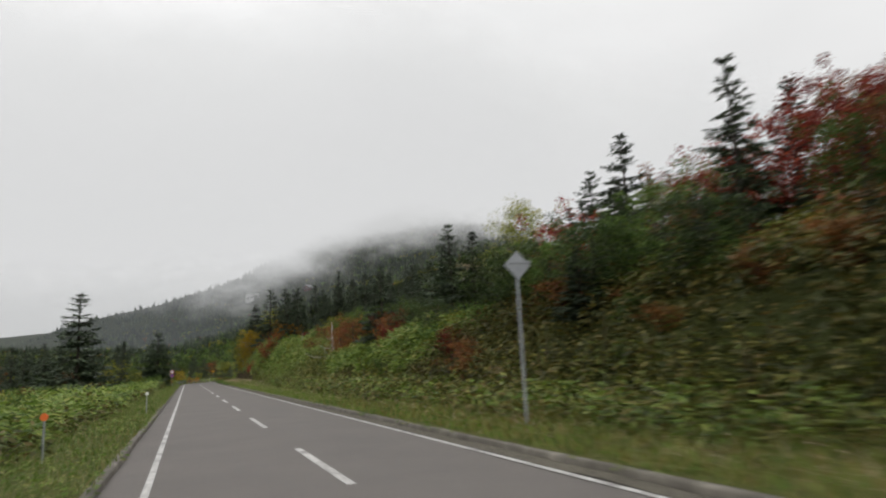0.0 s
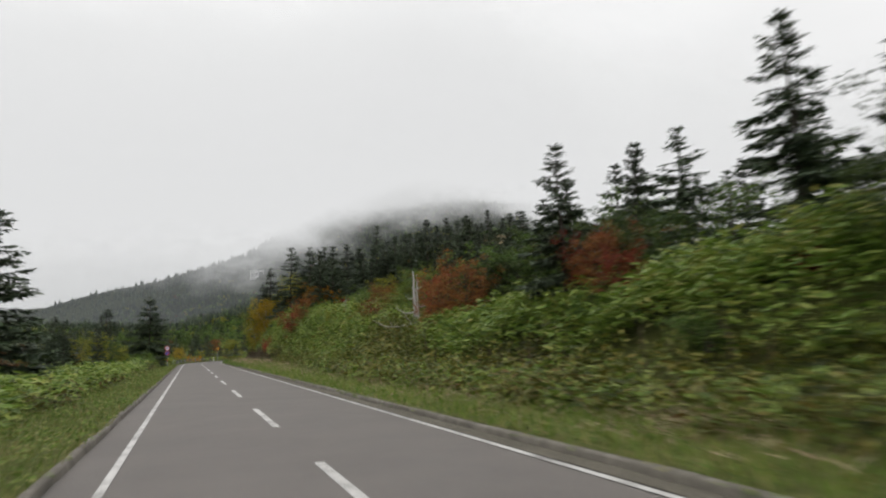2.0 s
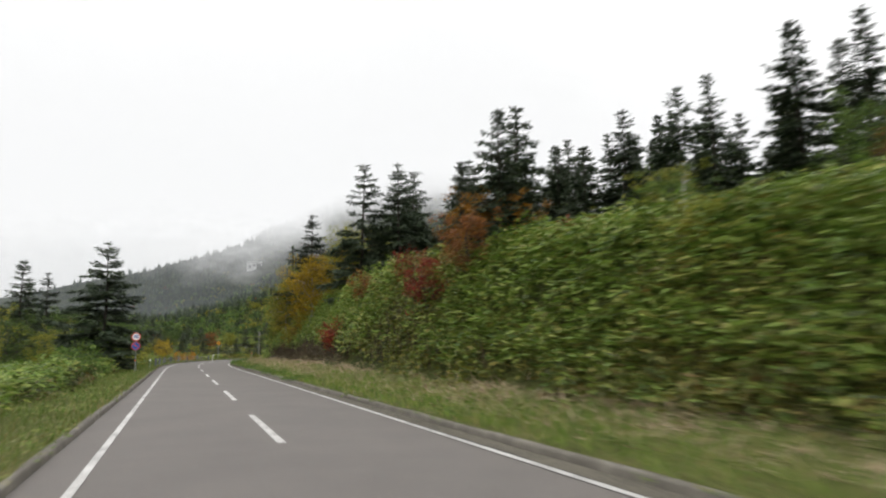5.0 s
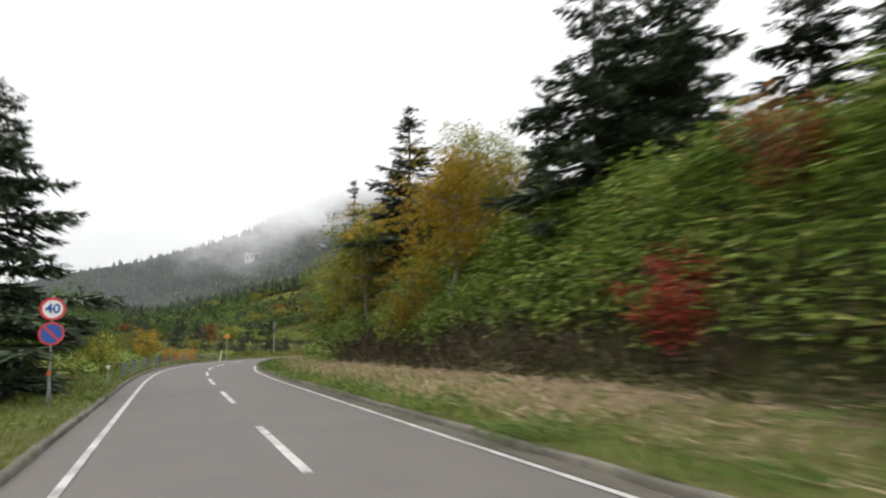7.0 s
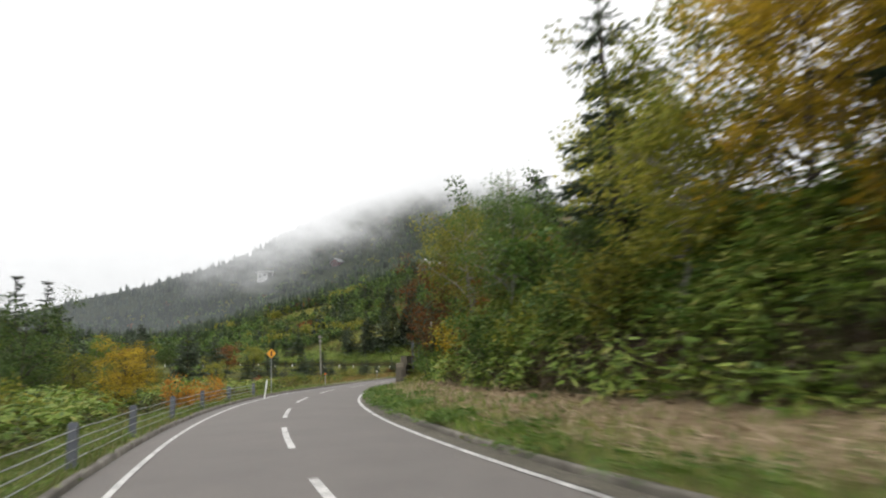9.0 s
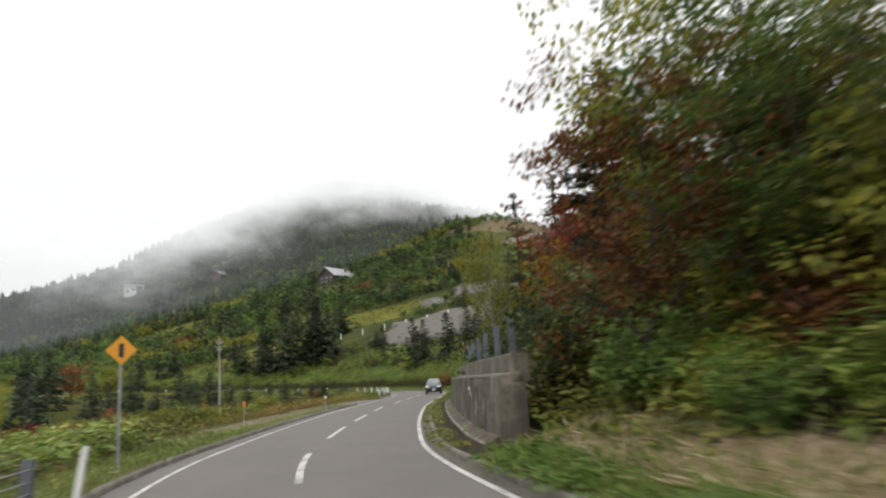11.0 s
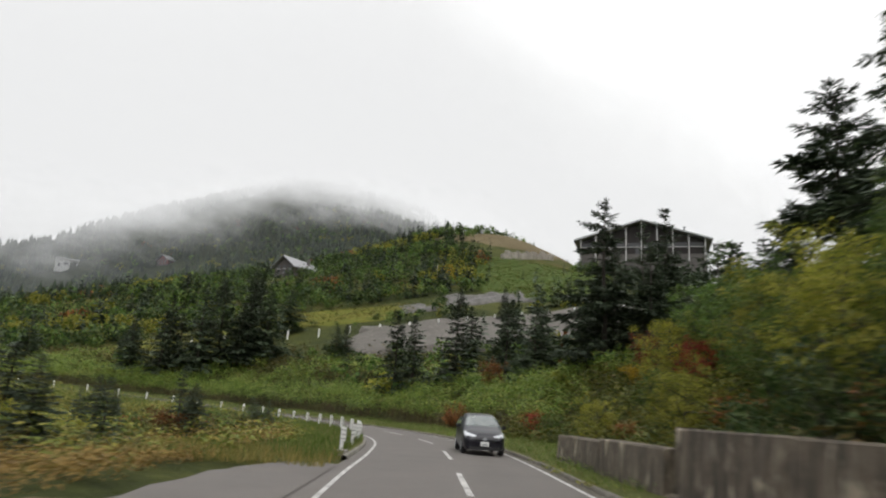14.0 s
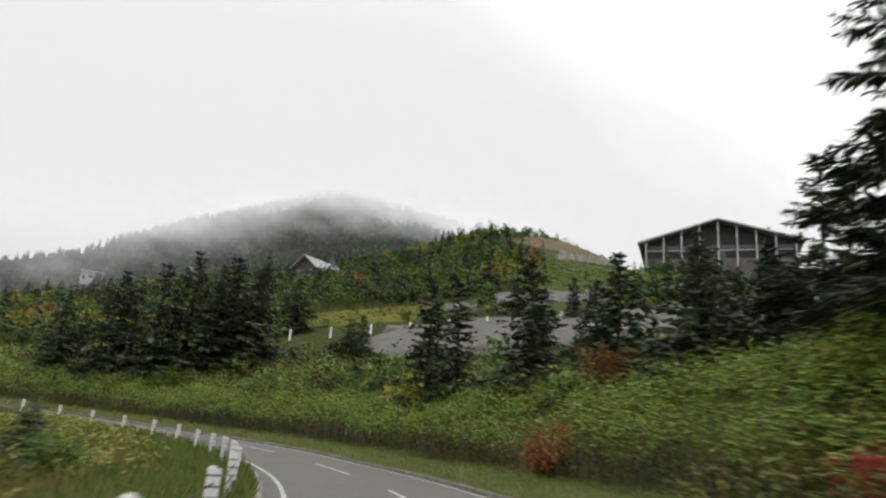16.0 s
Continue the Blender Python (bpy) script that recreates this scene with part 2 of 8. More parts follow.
def concrete_material(name, dark, light, streak=1.0):
    """Weathered concrete: blotches, dark runs down the face, pale scuffs."""
    m, nt, p = tree_of(name)
    runs, blot, fine = grain(nt, 2.2, 6, 0.7, (1, 1, 0.22)), grain(nt, 1.3, 7, 0.75), grain(nt, 30, 3)
    c = ramp(nt, blend(nt, 0.55, runs, blot), [(0.42, dark), (0.52, tuple((a + b) / 2.4 for a, b in zip(dark, light))), (0.62, light)])
    scuff = ramp(nt, grain(nt, 2.0, 5, 0.55, (1, 1, 0.6)), [(0.60, (0, 0, 0)), (0.68, (1, 1, 1))])
    c = blend(nt, blend(nt, 1.0, scuff, (0.4 * streak,) * 3, "MULTIPLY"), c, tuple(min(1, v * 1.6) for v in light))
    c = blend(nt, 0.2, c, ramp(nt, fine, [(0.3, dark), (0.7, light)]))
    nt.links.new(c, p.inputs["Base Color"])
    p.inputs["Roughness"].default_value = 0.9
    bump(nt, p, fine, 0.3)
    return m


def stained_wall(name):
    """Old dark concrete: algae and dirt runs, mottled paler skin, whitish scabs and drips of lime."""
    m, nt, p = tree_of(name)
    skin, blot, fine = grain(nt, 3.0, 8, 0.66, (1, 1, 0.55)), grain(nt, 0.55, 5, 0.6), grain(nt, 34, 4)
    drips = grain(nt, 5.5, 6, 0.6, (1, 1, 0.16))
    c = ramp(nt, skin, [(0.38, (0.016, 0.013, 0.009)), (0.47, (0.050, 0.040, 0.029)), (0.55, (0.118, 0.096, 0.070)), (0.64, (0.275, 0.235, 0.178))])
    c = blend(nt, 1.0, c, ramp(nt, blot, [(0.38, (0.589, 0.540, 0.468)), (0.60, (1.25, 1.22, 1.14))]), "MULTIPLY")
    c = blend(nt, 0.55, c, ramp(nt, drips, [(0.40, (0.019, 0.016, 0.012)), (0.52, (0.075, 0.061, 0.045)), (0.64, (0.203, 0.172, 0.131))]))
    scab = ramp(nt, grain(nt, 2.4, 5, 0.55, (1, 1, 0.6)), [(0.565, (0, 0, 0)), (0.615, (1, 1, 1))])
    worn = ramp(nt, grain(nt, 0.8, 2), [(0.42, (0, 0, 0)), (0.56, (1, 1, 1))])
    c = blend(nt, blend(nt, 1.0, blend(nt, 1.0, scab, worn, "MULTIPLY"), (0.856, 0.800, 0.720), "MULTIPLY"), c, (0.353, 0.305, 0.230))
    c = blend(nt, 0.2, c, ramp(nt, fine, [(0.3, (0.021, 0.018, 0.013)), (0.7, (0.161, 0.134, 0.101))]))
    nt.links.new(c, p.inputs["Base Color"])
    p.inputs["Roughness"].default_value = 0.92
    bump(nt, p, blend(nt, 0.5, skin, fine), 0.6, 0.03)
    return m


def hillside_material():
    """Dark litter under plants near by, meadow, scrub and rust patches over the open hillside."""
    m, nt, p = tree_of("hillside_soil")
    big, mid_, fine = grain(nt, 0.035, 4, 0.55), grain(nt, 0.22, 5, 0.65), grain(nt, 2.2, 5, 0.7)
    c = ramp(nt, blend(nt, 0.45, big, mid_), [(0.36, (0.018, 0.027, 0.010)), (0.45, (0.040, 0.050, 0.015)), (0.53, (0.072, 0.080, 0.022)), (0.61, (0.112, 0.096, 0.030)), (0.70, (0.084, 0.054, 0.023))])
    g = nt.nodes.new("ShaderNodeNewGeometry")
    xyz = nt.nodes.new("ShaderNodeSeparateXYZ")
    nt.links.new(g.outputs["Position"], xyz.inputs[0])
    wood = node(nt, "ShaderNodeMapRange")
    wood.inputs["From Min"].default_value, wood.inputs["From Max"].default_value = 396, 450
    nt.links.new(xyz.outputs[1], wood.inputs[0])
    c = blend(nt, wood.outputs[0], c, ramp(nt, mid_, [(0.35, (0.010, 0.017, 0.010)), (0.55, (0.022, 0.032, 0.015)), (0.70, (0.050, 0.055, 0.020))]))
    c = blend(nt, 0.25, c, ramp(nt, fine, [(0.35, (0.016, 0.020, 0.008)), (0.7, (0.130, 0.140, 0.042))]))
    nt.links.new(c, p.inputs["Base Color"])
    p.inputs["Roughness"].default_value = 0.95
    p.inputs["Specular IOR Level"].default_value = 0.1
    bump(nt, p, fine, 0.9, 0.3)
    return m


ASPHALT, PAINT = asphalt_material(), line_paint()
SOIL = hillside_material()
TURF = ground_material("verge_turf", (0.050, 0.068, 0.018), (0.100, 0.116, 0.034), (0.180, 0.150, 0.068), 1.5)
STRAW = ground_material("dry_straw", (0.095, 0.068, 0.038), (0.250, 0.186, 0.112), (0.430, 0.335, 0.215), 2.2)
GRAVEL = ground_material("gravel_dirt", (0.095, 0.075, 0.050), (0.165, 0.128, 0.086), (0.240, 0.195, 0.140), 1.2)
KERB = concrete_material("kerb_concrete", (0.075, 0.067, 0.054), (0.235, 0.214, 0.178))
WALL = stained_wall("wall_concrete")
LIME = concrete_material("lime_worn_concrete", (0.120, 0.108, 0.088), (0.330, 0.305, 0.260), 1.2)
WALL_PALE = concrete_material("ledge_concrete", (0.060, 0.051, 0.038), (0.215, 0.188, 0.146), 1.8)
BARK = plain("dark_bark", (0.060, 0.050, 0.042), 0.95, 0, 0.5, 8, 0.6, (1, 1, 0.3))
BIRCH = plain("pale_bark", (0.260, 0.245, 0.220), 0.85, 0, 0.5, 5, 0.4, (1, 1, 2.5))
DEADWOOD = plain("bleached_wood", (0.430, 0.410, 0.385), 0.9, 0, 0.3, 6, 0.4, (1, 1, 0.3))
NEEDLES = foliage("fir_needles", [(0.2, (0.028, 0.043, 0.027)), (0.5, (0.054, 0.077, 0.045)), (0.85, (0.096, 0.122, 0.066))], 0.12, 0.6)
SASA = foliage("bamboo_leaves", [(0.18, (0.050, 0.092, 0.016)), (0.42, (0.138, 0.220, 0.034)), (0.66, (0.245, 0.320, 0.066)), (0.86, (0.400, 0.345, 0.106))], 0.35, 0.45, 0.1)
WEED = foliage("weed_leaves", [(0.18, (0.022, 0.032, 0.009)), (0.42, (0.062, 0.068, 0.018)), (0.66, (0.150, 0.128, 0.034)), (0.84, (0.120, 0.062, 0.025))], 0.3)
WEED_GOLD = foliage("olive_gold_weeds", [(0.18, (0.022, 0.030, 0.008)), (0.42, (0.062, 0.070, 0.016)), (0.68, (0.145, 0.130, 0.030)), (0.88, (0.140, 0.078, 0.028))], 0.3)
YELLOWING = foliage("yellowing_weeds", [(0.18, (0.052, 0.082, 0.016)), (0.42, (0.124, 0.154, 0.028)), (0.70, (0.225, 0.212, 0.044)), (0.90, (0.260, 0.160, 0.050))], 0.3)
RUSTY = foliage("rusty_weeds", [(0.2, (0.090, 0.058, 0.018)), (0.5, (0.185, 0.118, 0.032)), (0.8, (0.275, 0.185, 0.056))], 0.3)
MEADOW = foliage("meadow_grass", [(0.2, (0.058, 0.080, 0.018)), (0.5, (0.140, 0.140, 0.035)), (0.8, (0.260, 0.190, 0.066))], 0.3)
GRASS = foliage("grass_blades", [(0.2, (0.062, 0.118, 0.016)), (0.5, (0.132, 0.196, 0.032)), (0.8, (0.250, 0.215, 0.090))], 0.3)
FRESH = foliage("fresh_grass", [(0.2, (0.070, 0.150, 0.020)), (0.5, (0.135, 0.250, 0.036)), (0.85, (0.230, 0.300, 0.070))], 0.3)
DRY = foliage("dry_blades", [(0.2, (0.200, 0.140, 0.088)), (0.5, (0.380, 0.285, 0.185)), (0.8, (0.520, 0.415, 0.290))], 0.2)
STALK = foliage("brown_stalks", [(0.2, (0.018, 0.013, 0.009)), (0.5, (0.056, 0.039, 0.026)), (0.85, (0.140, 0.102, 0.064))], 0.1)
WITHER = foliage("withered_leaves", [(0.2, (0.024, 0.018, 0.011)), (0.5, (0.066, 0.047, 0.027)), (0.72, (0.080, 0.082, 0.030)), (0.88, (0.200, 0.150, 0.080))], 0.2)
LEAF = {
    "yellow": foliage("yellow_leaves", [(0.2, (0.190, 0.150, 0.016)), (0.5, (0.330, 0.245, 0.026)), (0.8, (0.430, 0.300, 0.039))], 0.58),
    "amber": foliage("amber_leaves", [(0.2, (0.180, 0.135, 0.014)), (0.5, (0.350, 0.245, 0.022)), (0.8, (0.470, 0.310, 0.034))], 0.58),
    # deep: dark green trees; above the wall the colour also stands in for shade
    "deep": foliage("deep_green_leaves", [(0.2, (0.020, 0.040, 0.012)), (0.5, (0.042, 0.074, 0.020)), (0.8, (0.090, 0.110, 0.030))], 0.3),
    "olive": foliage("yellow_green_leaves", [(0.2, (0.100, 0.125, 0.018)), (0.5, (0.215, 0.225, 0.036)), (0.8, (0.350, 0.315, 0.060))], 0.58),
    "green": foliage("green_leaves", [(0.2, (0.046, 0.095, 0.020)), (0.5, (0.092, 0.160, 0.034)), (0.8, (0.170, 0.215, 0.052))], 0.4),
    "red": foliage("red_leaves", [(0.2, (0.104, 0.016, 0.013)), (0.5, (0.227, 0.031, 0.023)), (0.8, (0.338, 0.078, 0.031))], 0.35),
    "rust": foliage("rust_leaves", [(0.2, (0.098, 0.036, 0.016)), (0.5, (0.208, 0.081, 0.026)), (0.8, (0.299, 0.137, 0.036))], 0.35),
    "orange": foliage("orange_leaves", [(0.2, (0.221, 0.094, 0.013)), (0.5, (0.377, 0.163, 0.018)), (0.8, (0.429, 0.234, 0.033))], 0.4),
}
METAL = plain("galvanised_steel", (0.360, 0.375, 0.400), 0.45, 0.6, 0.25, 6)
WHITE = plain("white_paint", (0.740, 0.740, 0.720), 0.5, 0, 0.15, 10)
BLACK = plain("black_rubber", (0.020, 0.020, 0.021), 0.7, 0, 0.2, 10)


# ---------------------------------------------------------------- mesh helpers
def quick_mesh(name, co, faces, material):
    """A mesh from arrays of places and of faces with one number of corners."""
    co, faces = np.asarray(co, np.float32), np.asarray(faces, np.int32)
    me = bpy.data.meshes.new(name)
    n, k = faces.shape
    me.vertices.add(len(co))
    me.vertices.foreach_set("co", co.ravel())
    me.loops.add(n * k)
    me.loops.foreach_set("vertex_index", faces.ravel())
    me.polygons.add(n)
    me.polygons.foreach_set("loop_start", np.arange(0, n * k, k, dtype=np.int32))
    me.update(calc_edges=True)
    me.validate()
    me.materials.append(material)
    return me


def part(name, mesh, parent=None, label="", m=None):
    """Links a mesh, or a bmesh with its material set, as one object under a thing or a part."""
    ob = new(name, mesh)
    if parent is not None:
        ob.parent = parent
    if m is not None:
        ob.matrix_basis = m
    return tagged(ob, label)


def from_bm(name, bm, material, smooth_faces=False):
    me = bpy.data.meshes.new(name)
    bm.normal_update()
    bm.to_mesh(me)
    bm.free()
    me.materials.append(material)
    if smooth_faces:
        for f in me.polygons:
            f.use_smooth = True
    return me


def box_bm(bm, lo, hi, bevel=0.0):
    """Adds a box between two corners."""
    lo, hi = Vector(lo), Vector(hi)
    r = bmesh.ops.create_cube(bm, size=1.0, matrix=Matrix.Translation((lo + hi) / 2) @ Matrix.Diagonal((*(hi - lo), 1)))
    if bevel:
        edges = {e for v in r["verts"] for e in v.link_edges}
        bmesh.ops.bevel(bm, geom=list(edges), offset=bevel, segments=2, affect="EDGES")
    return bm


def box(name, lo, hi, material, bevel=0.01):
    return from_bm(name, box_bm(bmesh.new(), lo, hi, bevel), material)


def tube(name, points, radii, material, sides=8):
    """A round bar along points with a radius at each."""
    co, faces = tube_arrays(points, radii, sides)
    me = quick_mesh(name, co, faces, material)
    me.polygons.foreach_set("use_smooth", np.ones(len(me.polygons), dtype=bool))
    return me


def tube_arrays(points, radii, sides=6):
    p = np.asarray(points, float)
    t = np.gradient(p, axis=0)
    t /= np.linalg.norm(t, axis=1)[:, None] + 1e-9
    up = np.where(np.abs(t[:, 2:3]) > 0.9, np.array([[1.0, 0, 0]]), np.array([[0, 0, 1.0]]))
    a = np.cross(t, up)
    a /= np.linalg.norm(a, axis=1)[:, None] + 1e-9
    b = np.cross(t, a)
    ang = np.linspace(0, 2 * np.pi, sides, endpoint=False)
    ring = a[:, None] * np.cos(ang)[None, :, None] + b[:, None] * np.sin(ang)[None, :, None]
    co = (p[:, None] + ring * np.asarray(radii, float)[:, None, None]).reshape(-1, 3)
    n = len(p)
    faces = []
    for i in range(n - 1):
        for j in range(sides):
            k = (j + 1) % sides
            faces.append((i * sides + j, i * sides + k, (i + 1) * sides + k, (i + 1) * sides + j))
    c0, c1 = len(co), len(co) + 1
    co = np.vstack([co, p[0], p[-1]])
    for j in range(0, sides):
        k = (j + 1) % sides
        faces.append((c0, k, j, j))
        faces.append((c1, (n - 1) * sides + j, (n - 1) * sides + k, (n - 1) * sides + k))
    faces = np.array(faces)
    # the caps are triangles: their fourth corner gets a point of its own beside the third
    caps = faces[:, 2] == faces[:, 3]
    faces[caps, 3] = faces[caps, 0]
    keep = ~caps
    return co, faces[keep]


def ribbon(name, s0, s1, profile, material, step=1.5, lift=0.0, wave=0.0):
    """A strip along the road. profile: (across, height over the road) from left to right."""
    s = np.arange(s0, s1 + 1e-6, (s1 - s0) / max(1, round((s1 - s0) / step)))
    z = road_z(s)
    co = []
    for i, (d, h) in enumerate(profile):
        jig = wave * np.array([noise.noise(Vector((float(v) * 0.7, i * 3.1, 1.0))) for v in s]) if wave else 0.0
        x, y = on_road(s, (d(s) if callable(d) else d) + jig * 0.6)
        hh = h if not callable(h) else h(s)
        co.append(np.stack([x, y, z + hh + lift + jig * 0.4], 1))
    co = np.stack(co, 1)
    n, k = co.shape[:2]
    base = np.arange(n - 1)[:, None] * k + np.arange(k - 1)[None]
    faces = np.stack([base, base + 1, base + k + 1, base + k], -1).reshape(-1, 4)
    return quick_mesh(name, co.reshape(-1, 3), faces, material)


# ---------------------------------------------------------------- ground
def spread(fine, coarse):
    """Places along an axis: even in the middle, wider and wider outside."""
    lo, hi, step = fine
    mid_ = np.arange(lo, hi + step / 2, step)
    out, gap = [], step
    v = hi
    while v < coarse[1]:
        gap *= 1.13
        v += gap
        out.append(v)
    before, gap, v = [], step, lo
    while v > coarse[0]:
        gap *= 1.13
        v -= gap
        before.append(v)
    return np.r_[before[::-1], mid_, out]


def build_ground():
    xs, ys = spread((-24, 75, 1.0), (-2200, 2200)), spread((-25, 312, 1.25), (-1500, 2600))
    gx, gy = np.meshgrid(xs, ys)
    z = land(gx.ravel(), gy.ravel())
    co = np.stack([gx.ravel(), gy.ravel(), z], 1)
    w = len(xs)
    i = (np.arange(len(ys) - 1)[:, None] * w + np.arange(w - 1)[None]).ravel()
    me = quick_mesh("ground", co, np.stack([i, i + 1, i + w + 1, i + w], 1), SOIL)
    me.polygons.foreach_set("use_smooth", np.ones(len(me.polygons), dtype=bool))
    tagged(new("ground", me), "dark green overgrown hillside soil under forest and bamboo grass", "ground", kind="structure")


build_ground()

# ---------------------------------------------------------------- road, markings, kerbs, verges
S0, S1 = -50, 372


def edge_d(s):
    """How far right of the centre the uphill edge line runs."""
    return ease(s, [(-60, 2.88), (140, 2.84), (185, 2.73), (400, 2.715)])


def kerb_d(s):
    """Foot of the uphill kerb."""
    return ease(s, [(-60, 3.36), (150, 3.34), (180, 3.08), (400, 3.06)])


road = tagged(new("road", ribbon("road", S0, S1, [(-3.3, -0.02), (-2.6, -0.01), (0.0, 0.035), (2.7, -0.01), (lambda s: kerb_d(s) + 0.04, -0.02)], ASPHALT, 1.0)),
              "grey two-lane asphalt road with worn white markings", "road", kind="structure")
part("edge_line", ribbon("edge_line", S0, S1, [(lambda s: -2.70 - 0.22 * smooth(212, 226, s), -0.004), (lambda s: -2.59 - 0.22 * smooth(212, 226, s), -0.002)], PAINT, 1.0, 0.004), road, "worn solid white edge line")
part("edge_line", ribbon("edge_line", S0, S1, [(lambda s: edge_d(s) - 0.06, -0.002), (lambda s: edge_d(s) + 0.06, -0.004)], PAINT, 1.0, 0.004), road, "worn solid white edge line")
GUTTER = ground_material("gutter_dust", (0.105, 0.098, 0.082), (0.150, 0.138, 0.112), (0.190, 0.172, 0.135), 1.4)
part("gutter_edge", ribbon("gutter_edge", S0, S1, [(lambda s: edge_d(s) + 0.12, -0.008), (lambda s: kerb_d(s) + 0.005, -0.012)], GUTTER, 0.7, 0.004, 0.05), road, "dusty pale strip between line and kerb")
DASHES = [9.3 - 10.0 * k for k in (4, 3, 2, 1)] + [9.3, 20.1, 30.4, 40.1, 50.5, 61.1, 71.4, 81.3, 91.2, 101.0, 110.4, 120.7, 129.9, 138.4, 147.1]
s_in = [project(a, b)[0][0] for a, b in ((3.3, 155.6), (5.02, 164.8), (7.87, 173.95), (11.6, 182.2), (15.6, 189.5), (20.0, 197.2), (26.1, 206.6),
                                         (30.7, 213.5), (36.2, 221.8), (41.5, 230.7), (45.1, 239.2), (47.6, 249.1), (48.6, 260.4), (46.2, 271.0), (41.0, 280.5))]
for s_near in [*DASHES, *s_in, s_in[-1] + 10.5, s_in[-1] + 21]:
    part("lane_dash", ribbon("lane_dash", s_near, s_near + 4.9, [(-0.07, 0.036), (0.07, 0.036)], PAINT, 0.8, 0.004), road)


PALE_KERB = concrete_material("pale_kerb_concrete", (0.130, 0.120, 0.100), (0.330, 0.310, 0.270), 0.6)


def kerb(s0, s1, d, side, label, material=None):
    """A low rounded kerb, a little uneven."""
    w = 0.13 * side
    if callable(d):
        base, d = d, 0.0
    else:
        base = None
    prof = [(d, -0.03), (d + 0.01 * side, 0.065), (d + 0.035 * side, 0.095), (d + w, 0.10), (d + w + 0.03 * side, 0.075), (d + w + 0.03 * side, -0.25)]
    if side < 0:
        prof = prof[::-1]
    if base is not None:
        prof = [((lambda s, o_=o: base(s) + o_), h) for o, h in prof]
    me = ribbon("kerb", s0, s1, prof, material or KERB, 0.5, 0.0, 0.04)
    return tagged(new("kerb", me), label, "kerb", kind="structure")


kerb(S0, 215, -3.28, -1, "low weathered concrete kerb along the grass verge")
kerb(S0, 372, kerb_d, 1, "low weathered concrete kerb beside the uphill verge")
kerb(228, 372, -3.28, -1, "pale weathered concrete kerb under the white posts", PALE_KERB)


def sinking(prof, a, b, deep):
    """The same section, sunk into the ground where it begins."""
    return [(d, (lambda s, h_=h: h_ - deep * (1 - smooth(a, b, s)))) for d, h in prof]


def verge(name, s0, s1, prof, material, label):
    if not callable(prof[0][0]) and prof[0][0] > prof[-1][0]:
        prof = prof[::-1]
    me = ribbon(name, s0, s1, prof, material, 1.5, 0.0, 0.10)
    me.polygons.foreach_set("use_smooth", np.ones(len(me.polygons), dtype=bool))
    return tagged(new(name, me), label, "verge", kind="structure")


def bank_h(d, extra=0.0):
    """Height of the uphill verge over the road, d across, as a function of the way along."""
    k = float(np.interp(d, [3.2, 3.6, 4.6, 5.6, 7.2, 8.0, 9.0], [0.0, 0.05, 0.2, 0.45, 0.85, 1.0, 1.1]))
    return lambda s: ease(s, BANK_FOOT) * k + 0.09 * (1 - k) + extra


verge("grass_verge", S0, 176, [(lambda s: kerb_d(s) + 0.13, bank_h(3.3))] + [(d, bank_h(d, -0.3 if d > 7.5 else 0)) for d in (3.7, 4.6, 5.6, 6.4, 7.2, 7.7)], TURF, "green and yellowed grass verge below the bank")
verge("grass_verge", 221, 372, [(d, bank_h(d, -0.25 if d > 8.5 else 0)) for d in (3.17, 3.6, 4.6, 5.6, 7.2, 8.0, 9.0)], TURF, "green grass verge below the bamboo grass")
verge("grass_verge", S0, 190, [(-3.4, 0.09), (-3.9, 0.06), (-5.2, 0.0), (-6.6, -0.10), (-8.0, -0.45)], TURF, "green grass verge on the valley side")
verge("grass_verge", 226, 372, sinking([(-3.4, 0.09), (-3.9, 0.08), (-5.2, 0.0), (-6.6, -0.10), (-8.0, -0.55)], 226, 230, 0.45), TURF, "grass verge inside the bend")
def thin_start(d, extra):
    """Section height of the straw, which thins out into the turf where it begins."""
    h_ = bank_h(d, extra)
    return lambda s: h_(s) - 0.22 * (1 - smooth(104, 114, s + 1.5 * np.sin(d * 5.0)))


verge("straw_strip", 104, 175, [(d_, thin_start(d_, e_)) for d_, e_ in ((4.4, -0.08), (4.8, 0.04), (6.2, 0.07), (7.0, 0.08), (7.8, 0.08), (9.0, -0.1))],
      STRAW, "strip of dry cut straw at the foot of the bank")

# ---------------------------------------------------------------- plants
def unit(v):
    return v / (np.linalg.norm(v, axis=-1, keepdims=True) + 1e-9)


def kites(base, way, length, width, rng, fold=0.5):
    """Leaf blades: four corners each, from a base along a way. Returns places and faces."""
    way = unit(way)
    rand = unit(rng.normal(size=way.shape) * (1, 1, fold) + (0, 0, 0.01))
    side = unit(np.cross(way, unit(rand + np.array((0, 0, 1.2)))))
    l, w = np.broadcast_to(length, len(base))[:, None], np.broadcast_to(width, len(base))[:, None]
    co = np.stack([base, base + way * l * 0.42 + side * w / 2, base + way * l, base + way * l * 0.42 - side * w / 2], 1)
    return co.reshape(-1, 3), np.arange(len(base) * 4).reshape(-1, 4)


def join(pieces):
    co, faces, n = [], [], 0
    for c, f in pieces:
        co.append(c)
        faces.append(f + n)
        n += len(c)
    return np.concatenate(co), np.concatenate(faces)


